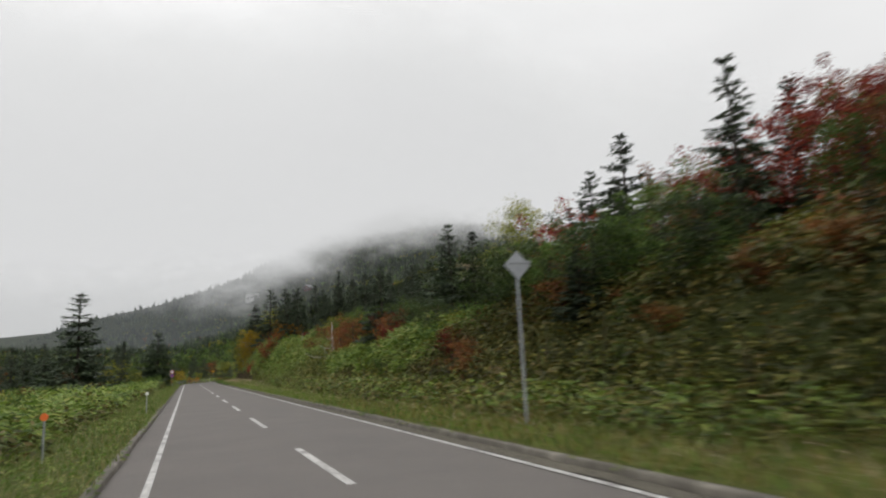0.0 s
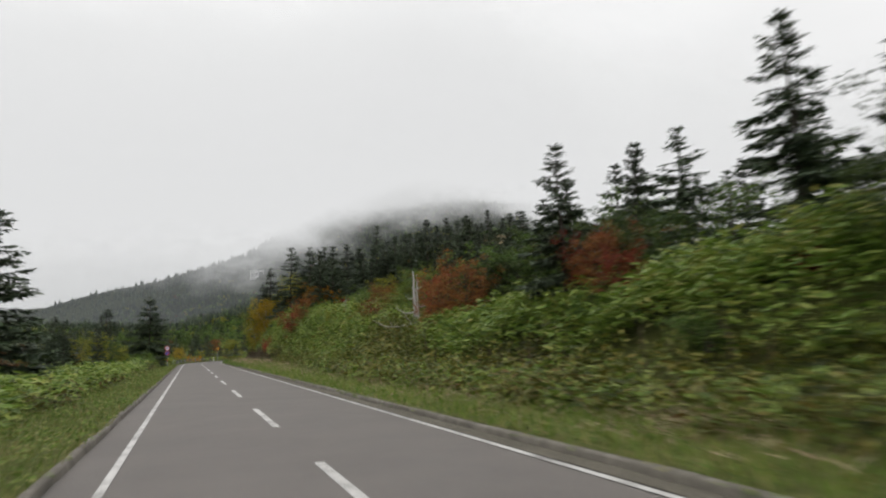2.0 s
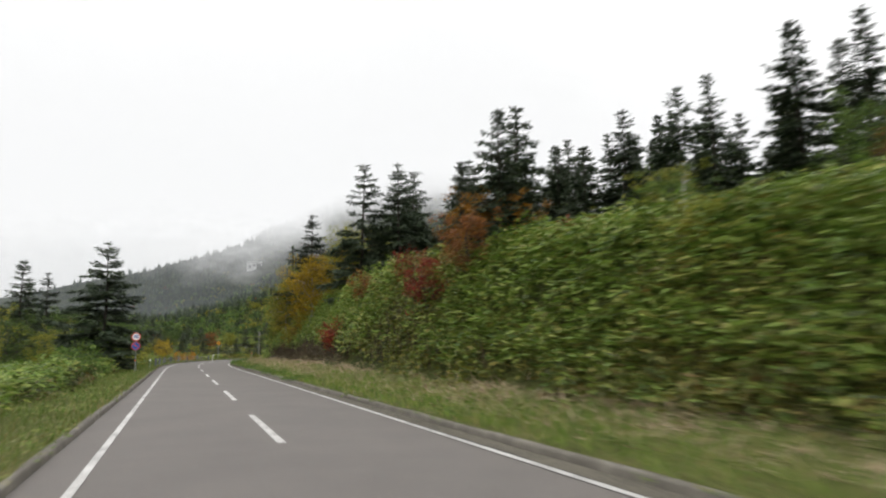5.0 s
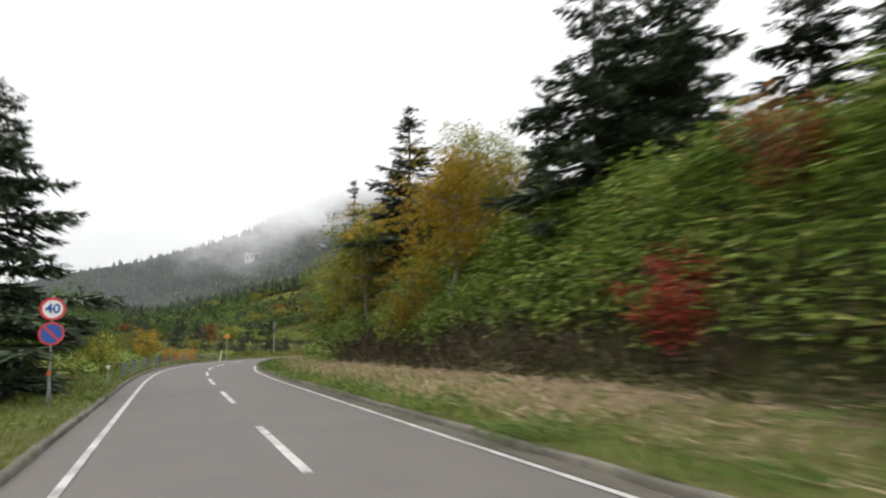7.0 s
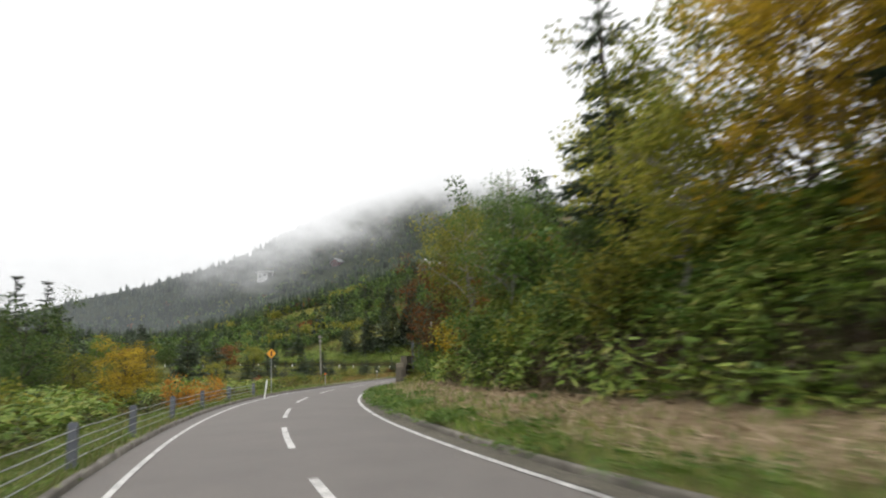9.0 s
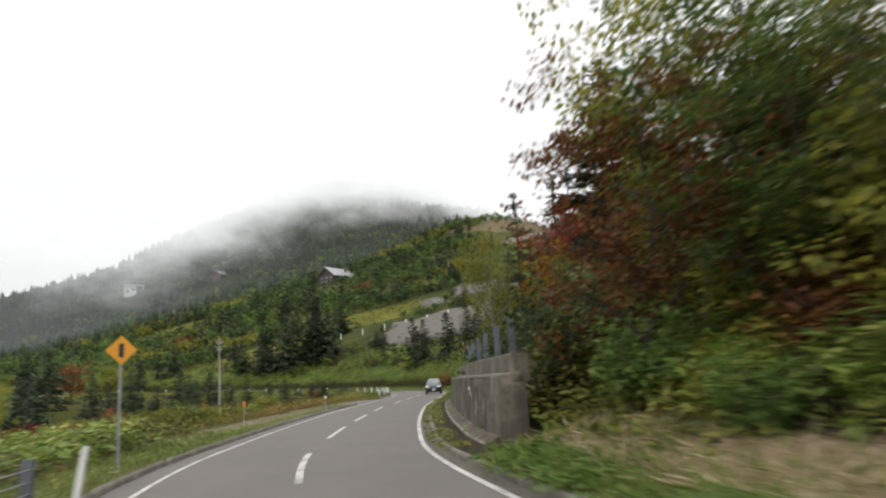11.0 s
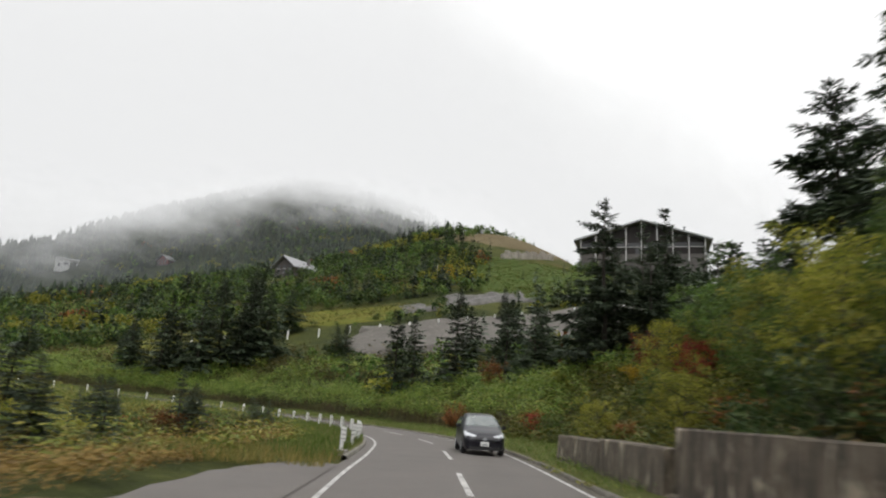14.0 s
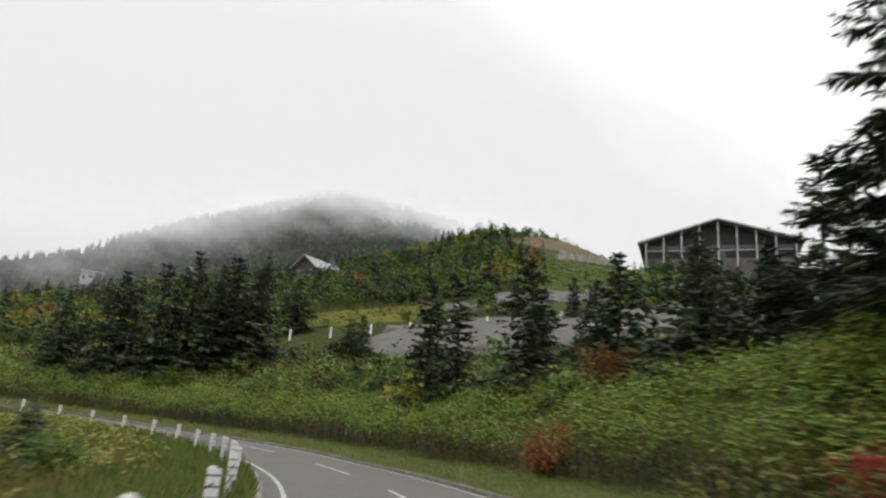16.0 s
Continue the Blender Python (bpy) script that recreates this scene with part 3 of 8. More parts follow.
def fir_meshes(seed, spread_=0.23, ragged=0.3, bare=0.08, steps=24, fine=1.0, spray=1.0):
    """A mountain fir ten metres high: tiers of flat drooping boughs set with narrow sprays, a thin leader on top."""
    rng = np.random.default_rng(seed)
    wood = []
    h = 10.0
    sway = np.cumsum(rng.normal(0, 0.025, (12, 2)), axis=0)
    zs = np.linspace(0, h, 12)
    wood.append(tube_arrays(np.c_[sway, zs], np.interp(zs, [0, 1, 8, 10], [0.20, 0.15, 0.04, 0.006]), 7))
    levels = bare * h + (h * (1 - bare)) * np.linspace(0, 0.985, steps) ** 0.9
    base, way, length, width = [], [], [], []
    wider = 1.0 / fine ** 0.7
    for z in levels:
        z = z + rng.normal(0, 0.08)
        up = z / h
        reach = h * spread_ * 0.92 * (0.035 + (1 - up) ** 0.74) * (0.75 if up < 0.12 else 1.0) * rng.uniform(0.85, 1.12)
        cx, cy = np.interp(z, zs, sway[:, 0]), np.interp(z, zs, sway[:, 1])
        count = int(rng.integers(6, 9)) if up < 0.75 else int(rng.integers(5, 7))
        first = rng.uniform(0, 6.3)
        for j in range(count):
            if rng.random() < ragged * 0.6:
                continue
            az = first + 2 * np.pi * j / count + rng.normal(0, 0.25)
            r = max(0.22, reach * rng.uniform(1 - ragged, 1 + ragged * 0.6))
            slope = np.interp(up, [0, 0.5, 0.85, 1], [-0.20, -0.06, 0.22, 0.7]) + rng.normal(0, 0.10)
            n = max(4, int(r / 0.105 * fine))
            u = np.linspace(0.08, 1.0, n)
            out = np.array((np.cos(az), np.sin(az)))
            droop = rng.uniform(-0.16, 0.14)
            pos = np.c_[cx + out[0] * r * u, cy + out[1] * r * u, z + r * (slope * u + droop * u * u)]
            wood.append(tube_arrays(pos[[0, n // 2, n - 1]], (0.03, 0.02, 0.006), 3))
            shape = np.minimum(1.0, 2.6 * (1 - u) + 0.35) * np.minimum(1.0, 0.45 + 1.3 * u)
            for turn in (-1, 1):
                for lift in (0.0, -0.10):
                    a = az + turn * rng.uniform(0.45, 1.2, n)
                    side_len = (0.24 * r + 0.14) * shape * rng.uniform(0.65, 1.3, n) * spray
                    base.append(pos + rng.normal(0, 0.035, pos.shape) + (0, 0, lift * 0.5))
                    way.append(np.c_[np.cos(a), np.sin(a), rng.uniform(-0.45, 0.25, n) + slope * 0.3 + lift * 3])
                    length.append(side_len)
                    width.append(np.clip(side_len * 0.34, 0.045, 0.15) * wider)
            base.append(pos)
            way.append(np.c_[np.tile(out, (n, 1)), rng.uniform(-0.5, 0.3, n)])
            length.append(rng.uniform(0.20, 0.36, n) * spray)
            width.append(np.full(n, 0.10 * wider))
    n = 46
    zt = rng.uniform(h * 0.86, h * 1.005, n)
    a = rng.uniform(0, 2 * np.pi, n)
    base.append(np.c_[np.interp(zt, zs, sway[:, 0]), np.interp(zt, zs, sway[:, 1]), zt])
    way.append(np.c_[np.cos(a), np.sin(a), np.full(n, 0.7)])
    length.append(np.full(n, 0.24))
    width.append(np.full(n, 0.07))
    return join(wood), kites(np.concatenate(base), np.concatenate(way), np.concatenate(length), np.concatenate(width), rng, 0.35)


def limbs(rng, h, spread_, count, low):
    """Trunk and limbs of a broadleaf tree, and the places where its leaf clusters sit."""
    wood, spots = [], []
    n = 7
    lean = np.cumsum(rng.normal(0, 0.018 * h, (n, 2)), axis=0)
    zs = np.linspace(0, h * 0.86, n)
    wood.append(tube_arrays(np.c_[lean, zs], np.linspace(0.0135 * h, 0.003 * h, n), 7))
    spots.append(np.r_[lean[-1], h * 0.9])
    for j in range(count):
        z = h * (low + (0.8 - low) * (j + rng.random()) / count)
        b = np.array((np.interp(z, zs, lean[:, 0]), np.interp(z, zs, lean[:, 1]), z))
        az = j * 2.4 + rng.normal(0, 0.4)
        reach = h * spread_ * np.interp(z / h, [low, 0.5, 0.8], [0.75, 1.0, 0.55]) * rng.uniform(0.7, 1.2)
        tip = b + np.array((np.cos(az) * reach, np.sin(az) * reach, reach * rng.uniform(0.45, 0.95)))
        knee = (b + tip) / 2 + np.array((0, 0, -0.08 * reach)) + rng.normal(0, 0.03 * h, 3)
        r = 0.010 * h * (1.1 - z / h)
        wood.append(tube_arrays([b, knee, tip], [r, r * 0.65, r * 0.2], 5))
        for u in np.linspace(0.4, 1.05, 4):
            p = b + (tip - b) * u if u > 0.75 else knee + (tip - knee) * (u - 0.4)
            for _ in range(2):
                twig = p + rng.normal(0, 0.075 * h, 3) * (1, 1, 0.7)
                wood.append(tube_arrays([p, (p + twig) / 2 + rng.normal(0, 0.01 * h, 3), twig], [r * 0.3, r * 0.2, r * 0.08], 3))
                spots.append(twig)
    return wood, np.array(spots)


def leaves_at(spots, each, size, leaf, rng):
    """Leaves in clumps about the twig ends: dense at the rim of a clump, thinner within."""
    c = np.repeat(spots, each, axis=0)
    off = rng.normal(0, 1, c.shape)
    own = np.repeat(size * rng.uniform(0.6, 1.25, len(spots)), each)[:, None]
    off = unit(off) * (rng.random((len(c), 1)) ** 0.5) * own * (1, 1, 0.7)
    way = unit(off) + rng.normal(0, 0.7, c.shape) + (0, 0, -0.3)
    l = leaf * rng.uniform(0.65, 1.4, len(c))
    return kites(c + off, way, l, l * 0.66, rng, 1.0)


def broadleaf_meshes(seed, spread_=0.26, count=11, low=0.22, each=48, leaf=0.15, near=True):
    """A birch or rowan six metres high with a loose crown of leaf clumps."""
    rng = np.random.default_rng(seed)
    wood, spots = limbs(rng, 6.0, spread_, count, low)
    return join(wood), leaves_at(spots, int(each * (1.35 if near else 0.6)), 0.50, leaf * (0.76 if near else 1.45), rng)


def shrub_meshes(seed, near=True):
    """A bush two metres high on many stems, leafy nearly to the ground."""
    rng = np.random.default_rng(seed)
    wood, spots = [], []
    for j in range(13):
        az, r = rng.uniform(0, 2 * np.pi), rng.uniform(0.25, 1.25)
        tip = np.array((np.cos(az) * r, np.sin(az) * r, rng.uniform(1.0, 1.9) - 0.30 * r))
        mid_ = tip * (0.5, 0.5, 0.62)
        wood.append(tube_arrays([np.array((np.cos(az), np.sin(az), -0.5)) * (0.1, 0.1, 0.3), mid_, tip], [0.025, 0.016, 0.005], 4))
        for u in (0.3, 0.55, 0.8, 1.0):
            spots.append(tip * u + rng.normal(0, 0.14, 3))
    return join(wood), leaves_at(np.array(spots), 33 if near else 14, 0.36, 0.104 if near else 0.17, rng)


def beside(x, y, reach):
    """Whether a place lies close beside the road where one drives past."""
    s, d = project(x, y)
    return bool((-5 < s[0] < 262) & (abs(d[0]) < reach))


def spread_snag_meshes():
    """A short dead trunk whose long lowest limbs sweep out and up at their ends."""
    rng = np.random.default_rng(7)
    zs = np.linspace(0, 6, 9)
    lean = np.c_[np.linspace(0, -0.35, 9) + rng.normal(0, 0.03, 9), rng.normal(0, 0.03, 9)]
    wood = [tube_arrays(np.c_[lean, zs], np.linspace(0.24, 0.05, 9), 8)]
    for z, reach, side, up, back in ((0.5, 1.5, 1, 0.0, 0.3), (0.9, 1.6, -1, -0.5, -0.2), (1.3, 4.0, -1, 0.15, 0.4), (1.6, 3.1, -1, 0.5, -0.5), (1.9, 1.7, 1, -0.2, 0.5), (2.3, 2.1, -1, 0.9, 0.2), (2.8, 1.1, 1, 0.5, -0.3), (3.5, 0.8, -1, 0.4, 0.3), (4.2, 0.5, 1, 0.3, 0.1)):
        b = np.array((np.interp(z, zs, lean[:, 0]), 0.0, z))
        u = np.linspace(0, 1, 6)
        limb = b + np.c_[side * reach * u, back * reach * u, reach * (-0.28 * u + (0.30 + up * 0.2) * u ** 3)] + rng.normal(0, 0.05, (6, 3)) * u[:, None]
        wood.append(tube_arrays(limb, np.linspace(0.085, 0.018, 6) * min(1.0, 0.5 + reach / 4), 5))
        for v in (0.55, 0.8):
            p = b + (limb[-1] - b) * v
            p[2] = np.interp(v, u, limb[:, 2])
            wood.append(tube_arrays([p, p + (side * 0.25, rng.normal(0, 0.2), 0.22), p + (side * 0.45, rng.normal(0, 0.3), 0.55)], [0.03, 0.02, 0.008], 4))
    return join(wood)


def snag_meshes(seed):
    """A bare dead trunk with a few broken limbs, six metres."""
    rng = np.random.default_rng(seed)
    zs = np.linspace(0, 6, 8)
    lean = np.cumsum(rng.normal(0, 0.05, (8, 2)), axis=0)
    wood = [tube_arrays(np.c_[lean, zs], np.linspace(0.15, 0.02, 8), 7)]
    for z in (0.9, 1.4, 1.9, 2.5, 3.2, 3.9, 4.6, 5.2):
        az, r = rng.uniform(0, 6.3), rng.uniform(0.5, 1.7) * (1 - z / 8)
        b = np.array((np.interp(z, zs, lean[:, 0]), np.interp(z, zs, lean[:, 1]), z))
        tip = b + np.array((np.cos(az) * r, np.sin(az) * r, rng.uniform(-0.2, 0.5)))
        wood.append(tube_arrays([b, (b + tip) / 2 + rng.normal(0, 0.08, 3), tip], [0.075, 0.05, 0.015], 5))
    return join(wood)


MADE = {}


def stand(key, name, parts, x, y, size, turn, label, category, group, wide=1.0, z=None):
    """Stands a plant at its place: the first of its key is built, the others are copies."""
    z = float(land(x, y)[0]) - 0.08 if z is None else z
    where_ = pose(x, y, z, 0, 0, turn)
    if key not in MADE:
        ob = new(name)
        ob.empty_display_size = 0.3
        for part_name, mesh, part_label in parts():
            part(part_name, mesh, ob, part_label)
        ob.matrix_basis = where_ @ Matrix.Diagonal((size * wide, size * wide, size, 1))
        MADE[key] = tagged(ob, label, category, group)
        return ob
    first = MADE[key]
    k = first.scale
    return tagged(copy_thing(first, where_ @ Matrix.Diagonal((size * wide / k[0], size * wide / k[1], size / k[2], 1))), label, category, group)


FIRS = [dict(spread_=0.27, ragged=0.36), dict(spread_=0.30, ragged=0.50, steps=22), dict(spread_=0.22, ragged=0.36, bare=0.12), dict(spread_=0.34, ragged=0.42, bare=0.04, steps=26), dict(spread_=0.19, ragged=0.55, bare=0.20, steps=20)]
FIR_SAYS = ["dark green mountain fir with drooping boughs on the slope", "dark green ragged fir with gaps between its boughs", "slim dark green fir with a thin pointed top",
            "broad dark green fir, boughs down to the undergrowth", "sparse wind-worn fir with bare lower trunk"]


def fir(x, y, h, kind=0, turn=None, wide=1.12):
    near = beside(x, y, 28)
    tall = near and h > 9.5
    wide = wide if near else wide * 1.2

    def parts():
        wood, green = fir_meshes(11 + kind, fine=1.35 if tall else 0.7 if near else 0.34, spray=0.86 if tall else 0.9, **FIRS[kind])
        return [("trunk", quick_mesh("trunk", *wood, BARK), "rough dark brown trunk and boughs"), ("crown", quick_mesh("crown", *green, NEEDLES), "dark green needles")]
    turn = (x * 37 + y * 91) % 360 if turn is None else turn
    return stand(("fir", kind, near, tall), "fir_tree", parts, x, y, h / 10.0, turn, FIR_SAYS[kind], "fir tree", "mountain firs", wide)


HUES = {"yellow": "golden yellow", "amber": "amber yellow", "olive": "yellow-green", "green": "green", "deep": "deep green", "red": "crimson red", "rust": "rusty brown", "orange": "orange"}


def broadleaf(x, y, h, hue, kind=0, wide=1.0):
    styles = [dict(), dict(spread_=0.20, count=13, low=0.3), dict(spread_=0.30, count=14, low=0.12, each=46), dict(spread_=0.23, count=13, low=0.28, each=84, leaf=0.088)]
    near = beside(x, y, 24)

    def parts():
        wood, green = broadleaf_meshes(41 + kind, near=near, **styles[kind])
        return [("trunk", quick_mesh("trunk", *wood, BIRCH if kind != 2 else BARK), "slender trunk and limbs"), ("crown", quick_mesh("crown", *green, LEAF[hue]), HUES[hue] + " leaves")]
    says = HUES[hue] + (" birch with a pale trunk and thin autumn crown" if kind != 2 else " rowan with a wide autumn crown on the bank")
    return stand(("leaf", hue, kind, near), "birch_tree" if kind != 2 else "rowan_tree", parts, x, y, h / 6.0, (x * 53 + y * 17) % 360, says, "tree", "autumn trees", wide)


def shrub(x, y, h, hue, kind=0, wide=1.0):
    near = beside(x, y, 12.5)

    def parts():
        wood, green = shrub_meshes(71 + kind, near)
        return [("stem_base", quick_mesh("stem_base", *wood, BARK), ""), ("foliage", quick_mesh("foliage", *green, LEAF[hue]), HUES[hue] + " leaves")]
    return stand(("shrub", hue, kind, near), "shrub", parts, x, y, h / 2.0, (x * 71 + y * 29) % 360, HUES[hue] + " leafy shrub among the bamboo grass", "shrub", "shrubs on the slopes", wide)


def snag(x, y, h, kind=0):
    stand(("snag", kind), "dead_tree", lambda: [("trunk", quick_mesh("trunk", *(spread_snag_meshes() if kind == 2 else snag_meshes(91 + kind)), DEADWOOD), "bleached bare wood")], x, y, h / 6.0, (x * 31) % 360,
          "bleached dead tree with broken bare limbs", "dead tree", "dead trees")


# uphill side, along the straight
for x, y, h, k in [(15.0, 38.4, 7.3, 1), (15.0, 34.8, 6.0, 0), (12.8, 46.9, 6.8, 1), (17.2, 48.4, 6.6, 2), (20.5, 30.5, 7.0, 3), (19.0, 25.5, 7.5, 1), (23.0, 44.0, 7.3, 0),
                   (16.0, 60.0, 5.6, 3), (18.5, 56.5, 5.2, 3), (17.8, 67.0, 6.6, 3), (25.4, 129.3, 8.2, 2), (15.8, 128.3, 8.6, 2), (24.4, 116.1, 10.6, 2)]:
    fir(x, y, h, k)
for x, y, h, k in [(12.2, 149.5, 10.4, 4), (17.0, 157.0, 8.4, 2), (17.0, 109.9, 6.6, 3),
                   (12.6, 95.0, 7.2, 0), (14.2, 96.5, 7.9, 1), (14.8, 104.4, 6.6, 1), (16.2, 106.4, 6.8, 3), (26.0, 112.5, 8.0, 0), (23.1, 99.3, 5.9, 2), (23.8, 97.4, 5.8, 2), (28.5, 97.0, 5.6, 1), (31.5, 96.0, 5.8, 2)]:
    fir(x, y, h, k)
for x, y, h, k in [(19.8, 51.5, 8.0, 0), (17.0, 45.2, 6.9, 3), (21.4, 60.0, 8.4, 0), (22.0, 56.0, 8.0, 1), (23.0, 66.0, 8.0, 3), (19.5, 126.0, 9.6, 1), (17.5, 121.5, 8.4, 3), (20.5, 118.0, 9.5, 0), (21.8, 138.6, 7.4, 3), (19.0, 144.0, 9.5, 3), (20.0, 106.0, 6.5, 3), (15.2, 103.5, 6.3, 1)]:
    fir(x, y, h, k)
for x, y, h, k in [(17.0, 16.6, 7.8, 4), (20.5, 20.0, 6.4, 1), (15.8, 21.8, 4.6, 3), (22.5, 28.0, 5.4, 1), (25.5, 21.5, 8.0, 2), (18.0, 29.0, 5.0, 3), (25.0, 33.0, 5.4, 3), (13.2, 14.6, 2.6, 3)]:
    fir(x, y, h, k, wide=1.25)
for x, y, h, hue in [(14.2, 17.0, 4.2, "green"), (13.4, 23.0, 3.4, "green"), (15.5, 52.5, 4.1, "green"), (17.5, 55.0, 4.8, "green"), (14.5, 59.0, 3.9, "green"), (16.5, 64.0, 4.4, "green"), (15.0, 70.0, 3.7, "green"), (17.0, 75.0, 4.0, "olive"),
                     (14.5, 78.0, 3.0, "rust"), (19.0, 44.5, 4.7, "green"), (20.5, 52.0, 5.3, "green"), (15.5, 88.0, 2.6, "green"), (18.5, 91.0, 3.0, "olive"), (19.0, 83.0, 3.4, "green")]:
    broadleaf(x, y, h, hue, 2, 1.25)
for x, y, h, k in [(21.8, 92.0, 6.6, 2), (22.2, 88.0, 7.4, 0), (23.3, 86.0, 7.2, 2), (24.5, 84.0, 6.8, 2), (23.2, 80.0, 7.1, 0), (28.9, 88.0, 7.0, 2), (25.5, 80.0, 6.1, 1), (24.0, 76.0, 5.9, 0), (25.4, 76.0, 7.1, 0), (24.2, 72.0, 7.6, 1),
                   (23.8, 70.0, 6.2, 3), (20.4, 64.0, 5.5, 3), (20.3, 62.0, 5.9, 3), (20.5, 61.0, 5.0, 3), (33.0, 72.0, 4.8, 3), (30.8, 68.0, 4.2, 3), (22.6, 66.5, 5.4, 3), (21.5, 74.0, 6.2, 0), (20.0, 77.5, 5.9, 1)]:
    fir(x, y, h, k)
for x, y, h, hue in [(14.8, 30.4, 4.4, "deep"), (16.0, 33.4, 4.8, "deep"), (13.8, 26.6, 3.6, "deep"), (15.2, 46.5, 3.2, "deep"), (14.2, 43.4, 3.6, "deep"), (16.6, 50.0, 3.6, "deep"), (17.6, 53.4, 3.8, "rust"), (18.4, 56.4, 4.1, "deep"), (19.4, 60.0, 4.2, "deep"), (20.6, 63.5, 4.2, "rust"), (18.0, 48.0, 3.8, "rust"), (12.4, 19.0, 3.4, "deep"), (13.2, 24.5, 3.8, "deep"), (14.0, 28.5, 4.0, "deep"), (12.4, 14.0, 3.0, "deep"), (14.4, 20.6, 3.6, "green"), (12.2, 34.0, 2.4, "deep"), (15.5, 57.0, 4.2, "deep"), (14.9, 58.4, 4.2, "deep"), (15.9, 56.0, 3.9, "deep"), (16.6, 58.6, 4.8, "green"), (16.6, 53.0, 4.4, "deep"), (15.3, 51.0, 3.9, "deep"), (17.4, 54.6, 4.0, "deep")]:
    broadleaf(x, y, h, hue, 2, 1.35)
snag(12.6, 63.6, 3.9, 2)
snag(12.4, 62.4, 3.7, 1)
snag(13.0, 84.4, 2.4, 1)
snag(22.0, 101.5, 4.2, 1)
rng_f = np.random.default_rng(5)
for _ in range(46):
    s_, d_ = rng_f.uniform(52, 118), rng_f.uniform(17, 46)
    x, y = on_road(s_, d_)
    if s_ < 70 and d_ < 34 or s_ < 94 and d_ > 25:
        continue
    fir(float(x), float(y), float(rng_f.uniform(4.0, 6.2) + 0.03 * (s_ - 52)), int(rng_f.integers(0, 4)))
for _ in range(20):
    s_, d_ = rng_f.uniform(2, 55), rng_f.uniform(19, 40)
    x, y = on_road(s_, d_)
    fir(float(x), float(y), float(rng_f.uniform(4.5, 7.0)), int(rng_f.integers(0, 4)))
for x, y, h, hue, k in [(16.0, 31.4, 7.2, "olive", 3), (12.4, 97.2, 3.9, "orange", 2), (13.2, 95.6, 3.6, "orange", 2), (10.3, 98.0, 3.1, "red", 2), (11.0, 94.6, 3.4, "rust", 2), (15.6, 136.3, 10.0, "olive", 3), (14.6, 137.6, 7.4, "olive", 3), (17.2, 139.0, 9.0, "rust", 1), (10.0, 125.6, 7.7, "amber", 1), (9.4, 129.0, 4.1, "yellow", 2), (9.9, 137.5, 7.2, "olive", 1), (10.2, 144.9, 6.6, "olive", 1),
                        (14.0, 147.0, 8.4, "olive", 2), (15.0, 143.8, 8.6, "amber", 0), (11.8, 143.0, 6.4, "amber", 2), (11.2, 149.5, 3.6, "green", 2), (11.8, 155.9, 7.2, "green", 3), (14.4, 160.5, 4.8, "olive", 2), (12.9, 158.0, 4.2, "green", 2),
                        (15.5, 153.5, 8.0, "olive", 1), (19.0, 158.0, 6.6, "rust", 0), (13.2, 163.4, 8.4, "olive", 3)]:
    broadleaf(x, y, h, hue, k)
for x, y, h, hue, k in [(17.5, 168.0, 6.6, "olive", 0), (20.5, 171.0, 6.4, "rust", 2), (23.5, 178.0, 6.0, "green", 0), (12.4, 43.6, 3.0, "rust", 2), (13.2, 45.0, 3.4, "red", 2), (12.0, 42.4, 2.2, "red", 2), (12.6, 56.4, 4.0, "rust", 2), (12.0, 58.6, 3.4, "rust", 2), (13.6, 61.0, 3.9, "red", 2), (16.0, 27.0, 5.0, "red", 2),
                        (18.5, 21.5, 5.0, "rust", 2), (21.0, 17.5, 6.0, "red", 2), (20.0, 36.5, 4.5, "red", 2), (24.0, 24.0, 5.4, "rust", 2), (23.5, 17.0, 6.6, "red", 2), (19.2, 14.2, 4.6, "green", 2), (17.6, 19.2, 4.6, "red", 2),
                        (20.6, 13.0, 5.0, "rust", 2), (22.4, 15.0, 6.0, "red", 2), (16.0, 18.4, 3.2, "rust", 2), (26.0, 17.5, 6.2, "red", 2)]:
    broadleaf(x, y, h, hue, k)
snag(15.4, 163.4, 8.2, 1)

# above the wall and beyond
for x, y, h, k in [(28.4, 193.8, 10.4, 4), (29.4, 191.6, 10.0, 4), (40.4, 198.4, 11.7, 1), (36.0, 193.0, 9.4, 2), (59.8, 236.2, 14.4, 1),
                   (69.0, 237.6, 15.0, 2), (67.2, 238.3, 13.6, 4), (72.5, 240.0, 11.0, 0), (63.8, 240.5, 6.6, 3), (62.6, 246.6, 8.2, 1), (54.0, 212.0, 11.5, 1)]:
    fir(x, y, h, k)
for x, y, h, k in [(62.6, 258.5, 9.4, 0), (66.8, 255.4, 9.4, 1), (62.0, 269.0, 9.8, 2), (62.3, 265.6, 9.2, 2), (65.2, 248.4, 8.2, 3), (73.0, 249.6, 9.2, 3), (77.5, 252.0, 9.0, 0), (57.6, 300.5, 10.5, 3),
                   (52.8, 298.0, 9.4, 1), (55.5, 303.0, 10.0, 3), (49.0, 300.5, 9.0, 0), (46.0, 303.0, 8.2, 1), (42.2, 319.0, 5.4, 3), (65.6, 292.8, 5.2, 3), (67.4, 293.4, 5.4, 0)]:
    fir(x, y, h, k)
